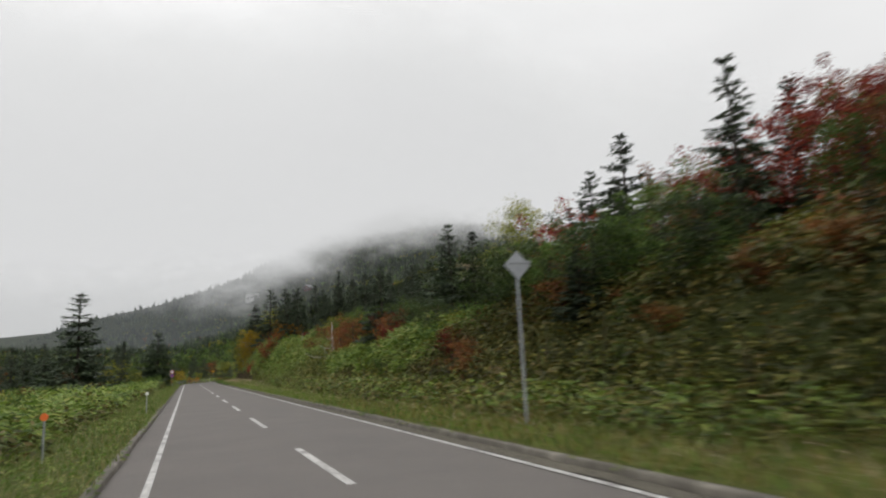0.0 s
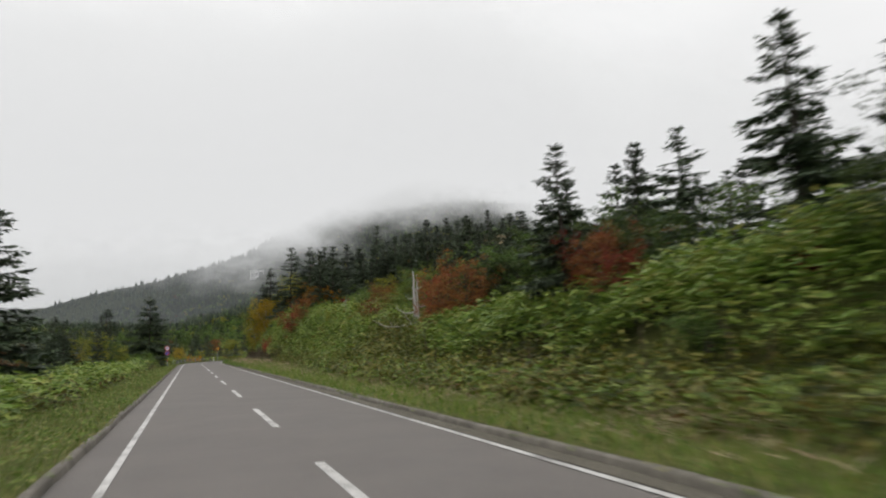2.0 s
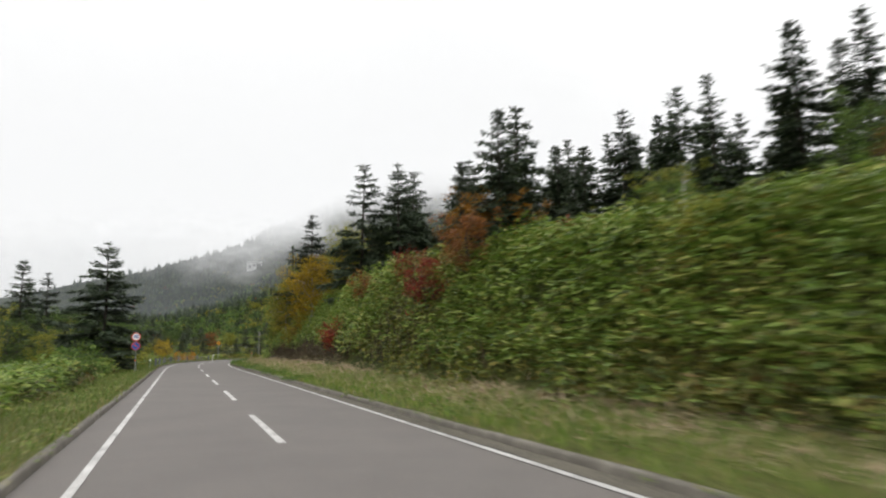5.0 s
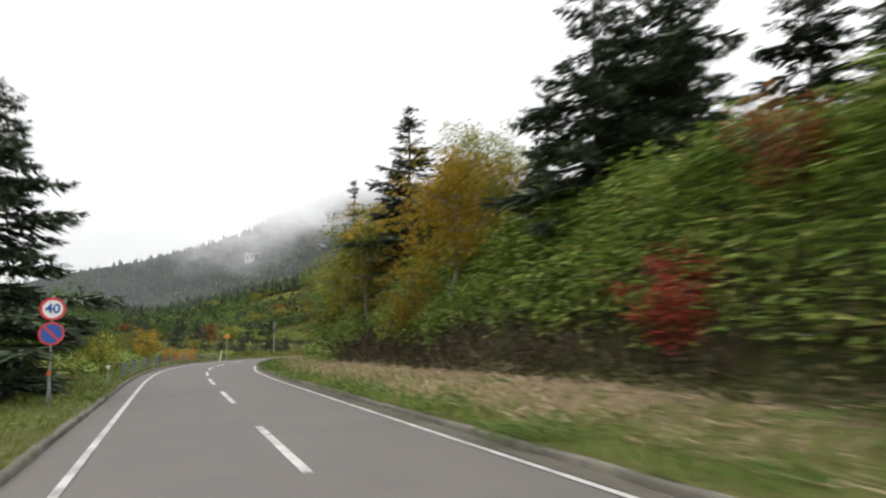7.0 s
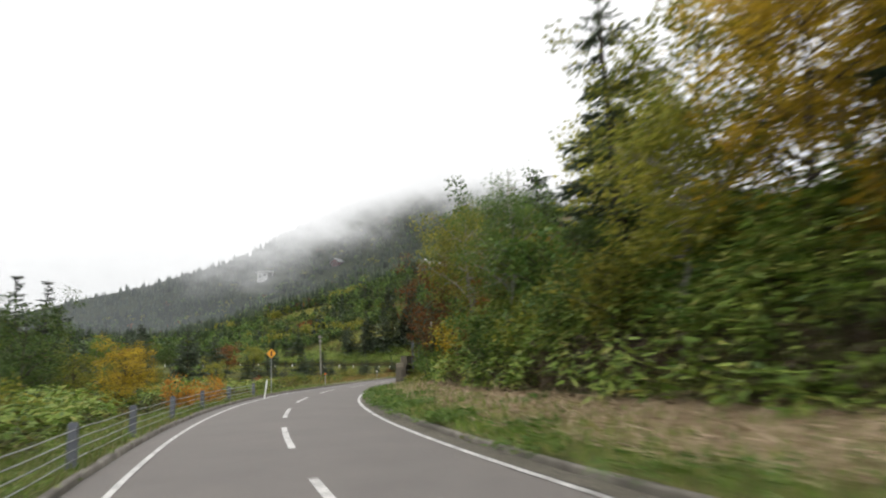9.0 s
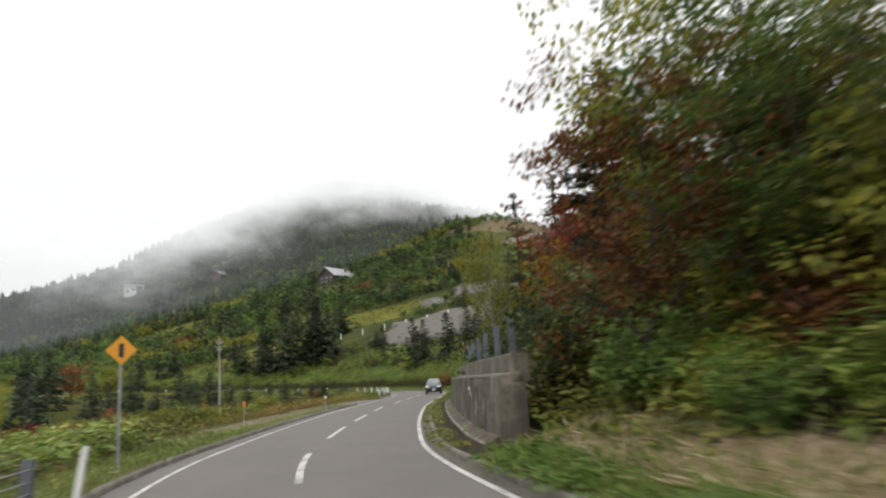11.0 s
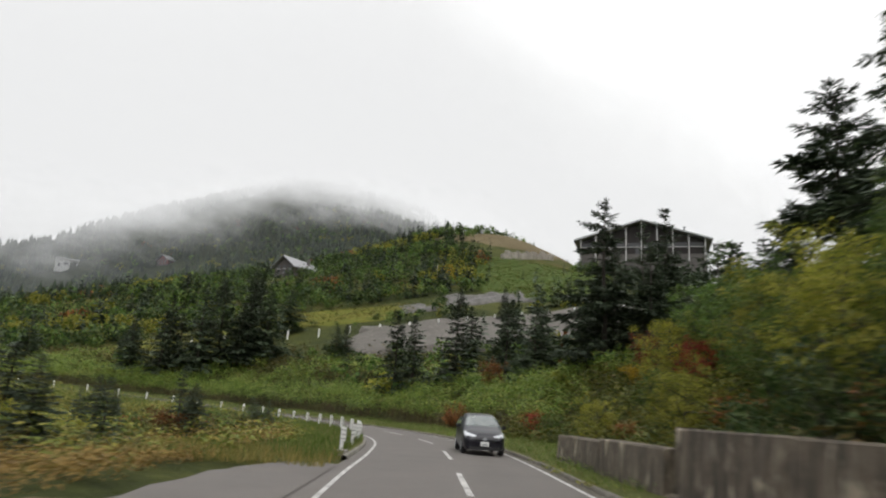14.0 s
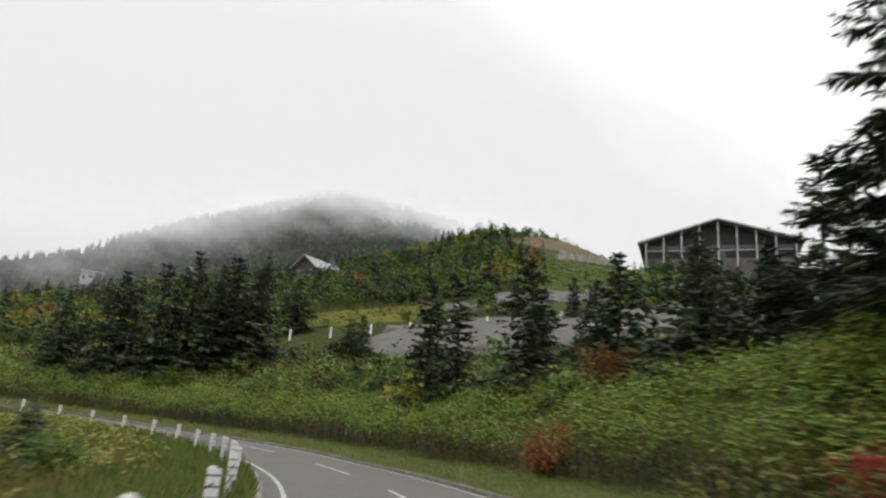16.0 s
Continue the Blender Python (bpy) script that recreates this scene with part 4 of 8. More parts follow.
for x, y, h, k in [(66.4, 330.6, 9.0, 1), (67.8, 318.0, 8.0, 3), (60.2, 365.0, 8.0, 1), (63.9, 348.6, 9.0, 0), (73.4, 355.0, 9.5, 1), (80.0, 279.0, 8.0, 0), (85.0, 276.0, 8.6, 1), (100.0, 296.0, 6.5, 2),
                   (96.0, 304.0, 6.0, 3), (88.0, 262.0, 9.0, 0), (93.0, 266.0, 8.0, 1), (81.0, 246.0, 9.5, 1), (88.0, 250.0, 10.0, 3), (78.0, 233.0, 10.0, 0), (60.0, 222.0, 10.0, 1), (66.0, 226.0, 11.0, 2)]:
    fir(x, y, h, k)
for k in range(26):
    fir(158 + 2.3 * k + 1.4 * math.sin(k * 2.7), 322 + 0.25 * k + 4.5 * math.sin(k * 1.9), 4.2 + 1.6 * abs(math.sin(k * 1.3)), (0, 3, 1)[k % 3])
snag(117.5, 345.0, 5.0, 0)
snag(68.0, 250.5, 6.0, 1)
for x, y, h, hue, k in [(28.8, 190.0, 7.6, "red", 0), (26.8, 188.6, 5.4, "amber", 2), (25.4, 185.6, 4.0, "deep", 2), (23.4, 182.4, 3.6, "deep", 2), (27.2, 191.0, 3.8, "deep", 2), (31.5, 184.5, 8.0, "red", 2), (28.0, 181.0, 7.5, "green", 0), (30.5, 198.0, 5.0, "olive", 2),
                        (33.5, 200.5, 5.2, "olive", 2), (35.5, 205.0, 5.5, "olive", 0), (38.0, 207.5, 5.0, "green", 2), (41.5, 211.0, 5.0, "olive", 2), (44.0, 214.5, 4.5, "olive", 2), (50.0, 223.0, 4.0, "olive", 2)]:
    broadleaf(x, y, h, hue, k)
for x, y, h, hue, k in [(49.5, 221.5, 2.6, "red", 2), (46.5, 221.0, 2.6, "olive", 2), (24.0, 184.0, 3.8, "green", 2), (25.2, 179.5, 6.0, "olive", 2), (56.0, 229.0, 3.0, "red", 2), (62.5, 252.0, 3.4, "rust", 2)]:
    broadleaf(x, y, h, hue, k)

for x, y, h, hue, k in [(16.4, 141.0, 8.6, "amber", 3), (13.4, 140.6, 6.6, "yellow", 1), (17.8, 136.0, 8.8, "olive", 3), (16.8, 172.6, 9.6, "olive", 0), (15.3, 173.0, 6.8, "rust", 2), (18.4, 171.2, 9.8, "green", 2), (16.2, 170.0, 6.0, "green", 2), (19.8, 170.4, 7.4, "green", 0)]:
    broadleaf(x, y, h, hue, k, 1.05)

broadleaf(24.6, 192.0, 8.8, "olive", 3, 0.72)
fir(48.0, 211.5, 13.4, 1, wide=1.1)
fir(58.6, 218.6, 15.6, 3, wide=1.25)
fir(43.2, 204.9, 14.6, 4, wide=1.1)
broadleaf(41.2, 200.8, 10.5, "olive", 2, 0.8)

# valley side
for x, y, h, hue, k in [(-11.8, 180.0, 5.5, "green", 2), (-9.0, 186.0, 4.8, "green", 0), (-14.5, 190.0, 6.0, "olive", 2), (-16.5, 205.0, 6.5, "green", 0), (-12.0, 208.0, 5.6, "amber", 2), (-7.5, 214.0, 4.6, "green", 2), (-18.0, 225.0, 7.0, "green", 2),
                        (-4.0, 222.0, 4.2, "olive", 2), (0.5, 228.0, 4.2, "green", 2), (-10.0, 240.0, 6.0, "olive", 0), (-20.0, 250.0, 7.0, "green", 2), (-2.0, 262.0, 5.6, "green", 2), (8.0, 270.0, 5.4, "rust", 2), (14.0, 285.0, 5.2, "olive", 2), (-14.0, 262.0, 7.0, "green", 0)]:
    broadleaf(x, y, h, hue, k, 1.2)
for x, y, h, k in [(-13.4, 196.0, 8.6, 0), (-10.6, 203.0, 9.0, 3), (-6.0, 230.0, 7.4, 1), (3.0, 246.0, 7.0, 0), (5.0, 258.0, 7.2, 3), (-8.0, 290.0, 8.5, 1), (2.0, 300.0, 8.0, 3), (20.0, 300.0, 6.6, 0), (28.0, 312.0, 6.4, 3), (24.0, 306.0, 5.6, 1)]:
    fir(x, y, h, k)
for x, y, h, k in [(14.3, 260.0, 4.6, 0), (12.6, 257.6, 4.0, 3), (18.1, 263.1, 3.6, 1), (21.1, 262.8, 5.4, 3), (22.6, 260.5, 4.4, 0), (24.7, 261.6, 5.2, 1), (16.4, 256.0, 3.0, 4), (30.2, 250.5, 2.2, 3)]:
    fir(x, y, h, k, wide=1.4)
fir(-5.3, 125.2, 9.7, 3, wide=1.3)
fir(-9.2, 64.2, 9.1, 0, wide=1.45)
for x, y, h, k, w_ in [(13.0, 120.2, 11.4, 1, 1.05), (16.6, 123.8, 10.0, 0, 1.1), (15.6, 118.6, 10.4, 0, 1.15), (18.5, 123.4, 10.6, 1, 1.2), (32.4, 189.4, 15.5, 3, 1.15), (12.0, 137.0, 11.0, 0, 1.35), (63.0, 234.6, 10.6, 0, 1.3), (65.6, 230.4, 9.8, 1, 1.3), (67.0, 227.7, 9.4, 3, 1.2), (78.8, 237.6, 13.0, 0, 1.3), (72.0, 246.0, 13.0, 1, 1.3), (75.5, 241.5, 12.0, 3, 1.2),
                       (43.0, 300.0, 9.4, 0, 1.0), (39.5, 302.0, 8.0, 3, 1.0), (47.5, 298.5, 12.2, 0, 1.0), (51.0, 301.0, 12.8, 2, 1.1), (54.6, 299.4, 12.4, 0, 1.0), (44.8, 304.0, 10.8, 2, 1.1)]:
    fir(x, y, h, k, wide=w_)
for x, y, h, k in [(-10.5, 123.8, 8.2, 0), (-11.9, 142.5, 9.6, 0), (-13.4, 112.0, 6.2, 3), (-15.5, 118.9, 7.2, 3), (-12.5, 138.0, 8.4, 0), (-8.8, 178.0, 8.4, 4), (-6.5, 173.8, 7.4, 4), (-3.1, 193.9, 6.2, 0),
                   (0.4, 178.5, 4.6, 3), (-12.0, 66.5, 5.0, 3), (-14.5, 62.0, 4.2, 1), (-18.0, 70.0, 5.0, 3), (-9.0, 104.0, 5.0, 0), (-12.5, 99.0, 5.5, 1), (-16.0, 92.0, 6.0, 3)]:
    fir(x, y, h, k, wide=1.15)
for x, y, h, k in [(-19.0, 88.0, 6.5, 0), (-22.0, 110.0, 7.0, 3), (-20.0, 128.0, 7.5, 1), (-18.0, 150.0, 7.0, 0), (-14.0, 158.0, 5.0, 3), (16.6, 232.0, 4.2, 3), (12.5, 236.0, 4.6, 1), (8.0, 228.0, 5.0, 3), (4.0, 233.0, 5.5, 0),
                   (20.2, 236.0, 3.4, 0), (27.0, 240.5, 2.4, 3), (31.0, 236.5, 1.8, 1), (11.0, 250.0, 5.0, 1), (2.0, 250.0, 6.0, 3), (29.5, 231.5, 3.0, 4)]:
    fir(x, y, h, k, wide=1.15)
for x, y, h, hue, k in [(-5.4, 163.5, 5.0, "green", 2), (-6.6, 171.5, 5.0, "green", 2), (-1.9, 162.5, 3.2, "yellow", 2), (-6.2, 146.0, 5.2, "green", 2), (-5.2, 138.5, 4.4, "green", 2), (-7.4, 158.0, 4.2, "green", 2), (-2.4, 178.0, 3.6, "yellow", 2), (-7.4, 150.5, 4.8, "green", 2), (-6.6, 136.5, 4.8, "green", 2), (-8.4, 130.0, 5.2, "green", 2), (-6.4, 142.0, 3.4, "green", 2), (-9.5, 133.0, 4.0, "olive", 2),
                        (-13.0, 122.0, 5.0, "olive", 2), (-10.0, 111.0, 4.6, "olive", 2), (-8.0, 117.5, 3.0, "olive", 2), (-9.0, 115.0, 4.0, "green", 2), (-5.6, 156.0, 3.4, "green", 2), (-4.2, 167.5, 3.4, "olive", 2), (-6.4, 147.0, 3.6, "green", 2), (-7.8, 170.5, 3.6, "green", 2), (-1.6, 184.0, 2.6, "olive", 2), (-6.0, 183.0, 3.0, "olive", 2), (2.4, 190.0, 3.2, "olive", 2), (-16.0, 64.0, 3.5, "rust", 2), (-12.0, 82.0, 3.0, "rust", 2), (-11.0, 168.0, 4.2, "green", 2)]:
    broadleaf(x, y, h, hue, k)


# ---------------------------------------------------------------- undergrowth, too much to count
def strew(s0, s1, d0, d1, density, rng, keep=None):
    """Random places over a stretch of the road's side: x, y, ground height, along, across."""
    n = int((s1 - s0) * abs(d1 - d0) * density)
    s, d = rng.uniform(s0, s1, n), rng.uniform(d0, d1, n)
    x, y = on_road(s, d)
    if keep is not None:
        ok = keep(x, y, s, d, rng)
        x, y, s, d = x[ok], y[ok], s[ok], d[ok]
    s2, d2 = project(x, y)
    ok = np.abs(d2 - d) < 1.0
    x, y, s, d = x[ok], y[ok], s[ok], d[ok]
    return x, y, land(x, y), s, d


def thicket(name, label, places, rng, material, tall=(0.7, 1.3), each=6, leaf=(0.26, 0.44), slim=0.26, droop=0.5, deep=0.45):
    """Leafy stems: each plant holds a few long arching leaves near its top."""
    x, y, z = places
    n = len(x)
    h = rng.uniform(*tall, n) * (1 + 0.34 * wobble(x, y, 1.5, 4.0) + 0.30 * wobble(x, y, 5.0, 1.0))
    base = np.repeat(np.stack([x, y, z], 1), each, axis=0)
    hh = np.repeat(h, each) * (1 - deep * rng.random(n * each) ** 1.5)
    a = rng.uniform(0, 2 * np.pi, n * each)
    base = base + np.stack([0.14 * np.cos(a), 0.14 * np.sin(a), hh], 1)
    way = np.stack([np.cos(a), np.sin(a), rng.uniform(-droop, 0.35, n * each)], 1)
    l = rng.uniform(*leaf, n * each)
    ob = new(name, quick_mesh(name, *kites(base, way, l, l * slim, rng, 0.3), material))
    return tagged(ob, label, "undergrowth", kind="stuff")


def blades(name, label, places, rng, material, tall=(0.10, 0.3), lean=0.5, slim=0.10, category="grass"):
    """Upright thin blades: grass, dry straw, stalks."""
    x, y, z = places
    n = len(x)
    a = rng.uniform(0, 2 * np.pi, n)
    way = np.stack([np.cos(a) * lean * rng.random(n), np.sin(a) * lean * rng.random(n), np.ones(n)], 1)
    l = rng.uniform(*tall, n)
    ob = new(name, quick_mesh(name, *kites(np.stack([x, y, z - 0.02], 1), way, l, np.maximum(l * slim, 0.012), rng, 1.0), material))
    return tagged(ob, label, category, kind="stuff")


def verge_z(s, d):
    """Height of the uphill verge surface."""
    k = np.interp(d, [3.1, 3.6, 4.6, 5.6, 7.2, 8.0, 9.0], [0.0, 0.05, 0.2, 0.45, 0.85, 1.0, 1.1])
    return road_z(s) + ease(s, BANK_FOOT) * k + 0.09 * (1 - k)


rng = np.random.default_rng(21)
cut_ = lambda s: smooth(106, 118, s) * smooth(174, 164, s)  # noqa: E731
lush = lambda x, y, s, d, r: (wobble(x, y, 7, 6.0) > -0.35 + 0.9 * smooth(32, 10, s)) & (d > 7.1 + 1.0 * cut_(s) + 1.2 * smooth(74, 54, s) + 0.5 * wobble(x, y, 3, 9.0))  # noqa: E731
p = strew(-6, 176, 7.0, 14, 26, rng, lush)
thicket("bamboo_grass", "dense bright green bamboo grass covering the bank", p[:3], rng, SASA, (0.7, 1.45), 8, (0.20, 0.40), 0.29, 0.5, 0.55)
over = lambda x, y, s, d, r: (cut_(s) > 0.5) & (d > 7.45 + 0.45 * wobble(x, y, 2.3, 5.0) + 0.25 * wobble(x, y, 0.9, 2.0))  # noqa: E731
p = strew(106, 172, 7.2, 8.6, 26, rng, over)
thicket("bamboo_grass", "green bamboo grass hanging over the steep cut", p[:3], rng, SASA, (1.1, 2.2), 13, (0.17, 0.34), 0.28, 0.9, 0.55)
p = strew(106, 136, 8.6, 14, 9, rng)
thicket("bamboo_grass", "tall bright green bamboo grass on the shoulder above the steep cut", p[:3], rng, SASA, (1.3, 2.0), 10, (0.20, 0.38), 0.28, 0.5, 0.5)
p = strew(-6, 176, 14, 25, 7, rng, lush)
thicket("bamboo_grass", "dense bright green bamboo grass higher on the slope", p[:3], rng, SASA, (0.8, 1.3), 6, (0.32, 0.52))
wild = lambda x, y, s, d, r: (wobble(x, y, 7, 6.0) < -0.15 + 1.0 * smooth(36, 10, s)) & (d > 6.9 + 1.0 * cut_(s) + 0.5 * wobble(x, y, 3, 9.0))  # noqa: E731
p = strew(-6, 56, 6.9, 16, 9, rng, wild)
front = strew(-6, 100, 5.4, 8.6, 12, rng, lambda x, y, s, d, r: d > 6.9 + 1.1 * wobble(x, y, 2.6, 3.0) + 0.5 * wobble(x, y, 0.9, 7.0))
thicket("weeds", "yellowing leafy weeds at the foot of the bank", front[:3], rng, YELLOWING, (0.25, 0.9), 9, (0.12, 0.30), 0.42, 0.8, 0.9)
fx, fy, _, fs, fd = strew(-6, 84, 4.6, 7.6, 15, rng, lambda x, y, s, d, r: d > 5.15 + 0.5 * wobble(x, y, 2.2, 3.0) + 0.3 * wobble(x, y, 0.8, 7.0) + 1.3 * smooth(56, 84, s))
pick = rng.random(len(fx))
for low_, high_, name_, says, mat_ in ((0.0, 0.45, "bamboo_grass", "low bamboo grass spilling down to the verge", SASA), (0.45, 0.8, "weeds", "dark brown and olive weeds at the foot of the bank", WEED), (0.8, 1.0, "weeds", "yellowing weeds at the foot of the bank", YELLOWING)):
    k_ = (pick >= low_) & (pick < high_)
    thicket(name_, says, (fx[k_], fy[k_], verge_z(fs[k_], fd[k_])), rng, mat_, (0.3, 0.95), 9, (0.14, 0.30), 0.34, 0.8, 0.85)
thicket("weeds", "mixed yellowing and brown weeds on the bank", p[:3], rng, WEED_GOLD, (0.5, 1.4), 8, (0.14, 0.32), 0.42, 0.8, 0.8)
p = strew(-6, 40, 7.0, 15, 6, rng, wild)
thicket("weeds", "brown and rusty weeds on the bank", p[:3], rng, WEED, (0.5, 1.3), 8, (0.14, 0.30), 0.42, 0.8, 0.85)
p = strew(56, 176, 6.9, 16, 9, rng, wild)
thicket("weeds", "mixed green and yellowing weeds among the bamboo grass", p[:3], rng, YELLOWING, (0.6, 1.5), 8, (0.16, 0.32), 0.4, 0.8, 0.8)
p = strew(66, 118, 7.6, 14, 6, rng)
thicket("bamboo_grass", "fresh green bamboo grass high on the bank", p[:3], rng, SASA, (0.9, 1.5))
p = strew(56, 110, 7.0, 10.5, 4, rng)
thicket("weeds", "yellowing leaves among the bamboo grass", p[:3], rng, YELLOWING, (0.8, 1.6), 8, (0.16, 0.34), 0.4, 0.8, 0.6)
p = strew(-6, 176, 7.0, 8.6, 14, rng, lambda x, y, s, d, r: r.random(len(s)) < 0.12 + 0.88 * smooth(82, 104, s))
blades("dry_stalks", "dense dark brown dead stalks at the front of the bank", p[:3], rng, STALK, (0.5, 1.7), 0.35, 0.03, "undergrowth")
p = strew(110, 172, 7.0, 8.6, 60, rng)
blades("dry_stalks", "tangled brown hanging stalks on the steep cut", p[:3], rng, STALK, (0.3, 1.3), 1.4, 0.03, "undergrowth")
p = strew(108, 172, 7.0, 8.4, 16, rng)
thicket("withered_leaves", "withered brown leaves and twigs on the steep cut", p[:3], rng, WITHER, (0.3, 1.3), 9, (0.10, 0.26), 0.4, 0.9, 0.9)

# bamboo grass on both banks beyond the bend
heap = lambda x, y: wobble(x, y, 5.5, 3.0) + 0.6 * wobble(x, y, 2.2, 8.0)  # noqa: E731
p = strew(240, 330, 7.2, 16, 15, rng, lambda x, y, s, d, r: (d > 7.9 + 0.8 * heap(x, y)) & (s > 247 + 5 * wobble(x, y, 3, 4.0)) & (heap(x, y) > -0.75))
thicket("bamboo_grass", "bright green bamboo grass along the outside of the bend", p[:3], rng, SASA, (0.7, 2.0), 10, (0.17, 0.34))
p = strew(244, 330, 16, 27, 5, rng, lambda x, y, s, d, r: heap(x, y) > -0.15)
thicket("bamboo_grass", "green bamboo grass climbing to the firs above the bend", p[:3], rng, SASA, (0.8, 2.0), 8, (0.34, 0.56))
p = strew(244, 330, 10, 24, 3, rng, lambda x, y, s, d, r: heap(x, y) < -0.1)
thicket("weeds", "olive weeds in the gaps of the bamboo grass", p[:3], rng, WEED_GOLD, (0.6, 1.6), 8, (0.24, 0.44), 0.4, 0.8, 0.85)
p = strew(222, 252, 6.2, 16, 13, rng)
thicket("weeds", "yellow-green and rusty weeds on the bank past the wall", p[:3], rng, YELLOWING, (0.4, 1.2), 8, (0.16, 0.34), 0.4, 0.7, 0.85)
# the dark leaf colour carries the shade under the bamboo edge
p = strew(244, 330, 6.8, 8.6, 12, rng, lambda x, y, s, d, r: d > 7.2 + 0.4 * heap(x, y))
thicket("weeds", "dark leaves that stand in for shade below the bamboo grass", p[:3], rng, WEED, (0.3, 1.2), 9, (0.12, 0.26), 0.36, 0.8, 0.9)
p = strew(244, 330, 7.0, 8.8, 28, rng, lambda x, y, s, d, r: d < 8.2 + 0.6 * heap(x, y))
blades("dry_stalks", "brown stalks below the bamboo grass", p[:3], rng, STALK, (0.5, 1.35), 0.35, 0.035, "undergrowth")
p = strew(178, 330, 15, 34, 2.2, rng, lambda x, y, s, d, r: (d > 15) & ((s > 235) | (d < 30)))
thicket("weeds", "olive and yellowing undergrowth on the hillside", p[:3], rng, WEED, (0.6, 1.5), 7, (0.35, 0.6), 0.4, 0.6, 0.8)
# dark stalk colour put in for the shade of overhanging trees above the wall
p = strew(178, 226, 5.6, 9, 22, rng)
blades("dry_stalks", "dark stalks that stand in for shade above the wall", p[:3], rng, STALK, (0.5, 1.6), 0.5, 0.035, "undergrowth")
p = strew(178, 226, 5.6, 15, 10, rng)
thicket("weeds", "olive and yellowing undergrowth above the wall", p[:3], rng, WEED, (0.5, 1.4), 8, (0.18, 0.34), 0.4, 0.8, 0.85)

# valley side
p = strew(-6, 186, -14, -5.4, 12, rng, lambda x, y, s, d, r: (d < -6.0 + 0.5 * wobble(x, y, 4, 9.0)) & (wobble(x, y, 6, 2.0) > -0.5))
thicket("bamboo_grass", "green bamboo grass on the valley side of the road", p[:3], rng, SASA, (0.55, 1.10), 7, (0.22, 0.40), 0.28, 0.5, 0.6)
p = strew(-6, 190, -18, -5.2, 5, rng, lambda x, y, s, d, r: (wobble(x, y, 6, 2.0) < 0.1))
thicket("weeds", "yellowing weeds on the valley side of the road", p[:3], rng, WEED, (0.3, 0.9), 8, (0.16, 0.32), 0.4, 0.8, 0.85)
p = strew(184, 330, -24, -6.0, 3.5, rng, lambda x, y, s, d, r: (wobble(x, y, 6, 2.0) < 0.45) & ((s > 226) | (d < -7.2 - 0.5 * wobble(x, y, 4, 1.0))))
thicket("weeds", "olive and straw-coloured weeds inside the bend", p[:3], rng, YELLOWING, (0.3, 0.9), 8, (0.14, 0.30), 0.36, 0.6, 0.85)
p = strew(200, 240, -11.5, -6.6, 16, rng, lambda x, y, s, d, r: (wobble(x, y, 4, 3.0) > -0.4) & ((s > 226) | (d < -6.9 + 0.8 * smooth(214, 222, s))))
thicket("weeds", "rusty orange-brown weeds along the edge of the apron", p[:3], rng, RUSTY, (0.25, 0.6), 10, (0.08, 0.18), 0.34, 0.7, 0.85)
p = strew(192, 262, -20, -7.6, 7, rng, lambda x, y, s, d, r: wobble(x, y, 3.4, 6.0) > 0.15)
thicket("weeds", "lumpy olive green bushes inside the bend", p[:3], rng, WEED_GOLD, (0.5, 1.0), 11, (0.10, 0.20), 0.42, 0.8, 0.85)
p = strew(184, 300, -22, -5.0, 20, rng, lambda x, y, s, d, r: ((s > 226) | (d < -7.0)) & (wobble(x, y, 5, 7.0) > -0.5))
blades("tall_grass", "tall olive and straw-coloured grass inside the bend", p[:3], rng, MEADOW, (0.22, 0.60), 0.7, 0.06)

# verges
x, y, z, s, d = strew(-8, 34, 3.5, 7.0, 80, rng, lambda x, y, s, d, r: r.random(len(x)) < 1 - 0.7 * smooth(18, 34, s))
blades("verge_grass", "short yellowed grass on the verge", (x, y, verge_z(s, d)), rng, MEADOW, (0.10, 0.34), 0.9, 0.12)
x, y, z, s, d = strew(-8, 176, 3.46, 6.2, 90, rng, lambda x, y, s, d, r: r.random(len(x)) < (1.0 - 0.55 * smooth(4.6, 6.0, d)))
blades("verge_grass", "short green and yellow grass on the verge", (x, y, verge_z(s, d)), rng, GRASS, (0.08, 0.30), 0.9, 0.14)
x, y, z, s, d = strew(-8, 176, 4.2, 8.0, 95, rng, lambda x, y, s, d, r: r.random(len(x)) < 0.3 + 0.7 * smooth(97, 108, s))
x2, y2, _, s2, d2 = strew(26, 100, 5.2, 8.0, 70, rng, lambda x, y, s, d, r: (wobble(x, y, 3.2, 1.5) > 0.15) & (r.random(len(x)) < smooth(26, 36, s) * smooth(100, 84, s)))
blades("straw", "patches of dry straw below the bank", (x2, y2, verge_z(s2, d2) + 0.03), rng, DRY, (0.12, 0.45), 7.0, 0.08)
blades("straw", "matted dry straw and cut stems", (x, y, verge_z(s, d) + 0.03), rng, DRY, (0.12, 0.5), 9.0, 0.08)
x, y, z, s, d = strew(222, 320, 3.25, 7.6, 45, rng)
blades("verge_grass", "short green grass on the verge of the bend", (x, y, verge_z(s, d)), rng, GRASS, (0.08, 0.3), 0.9, 0.09)
x, y, z, s, d = strew(-8, 190, -7.4, -3.32, 60, rng)
blades("verge_grass", "short green grass beside the kerb", (x, y, np.interp(-d, [3.4, 3.9, 5.2, 6.6, 8], [0.09, 0.06, 0, -0.1, -0.4])), rng, GRASS, (0.08, 0.28), 0.9, 0.09)
x, y, z, s, d = strew(226, 330, -8, -3.5, 40, rng)
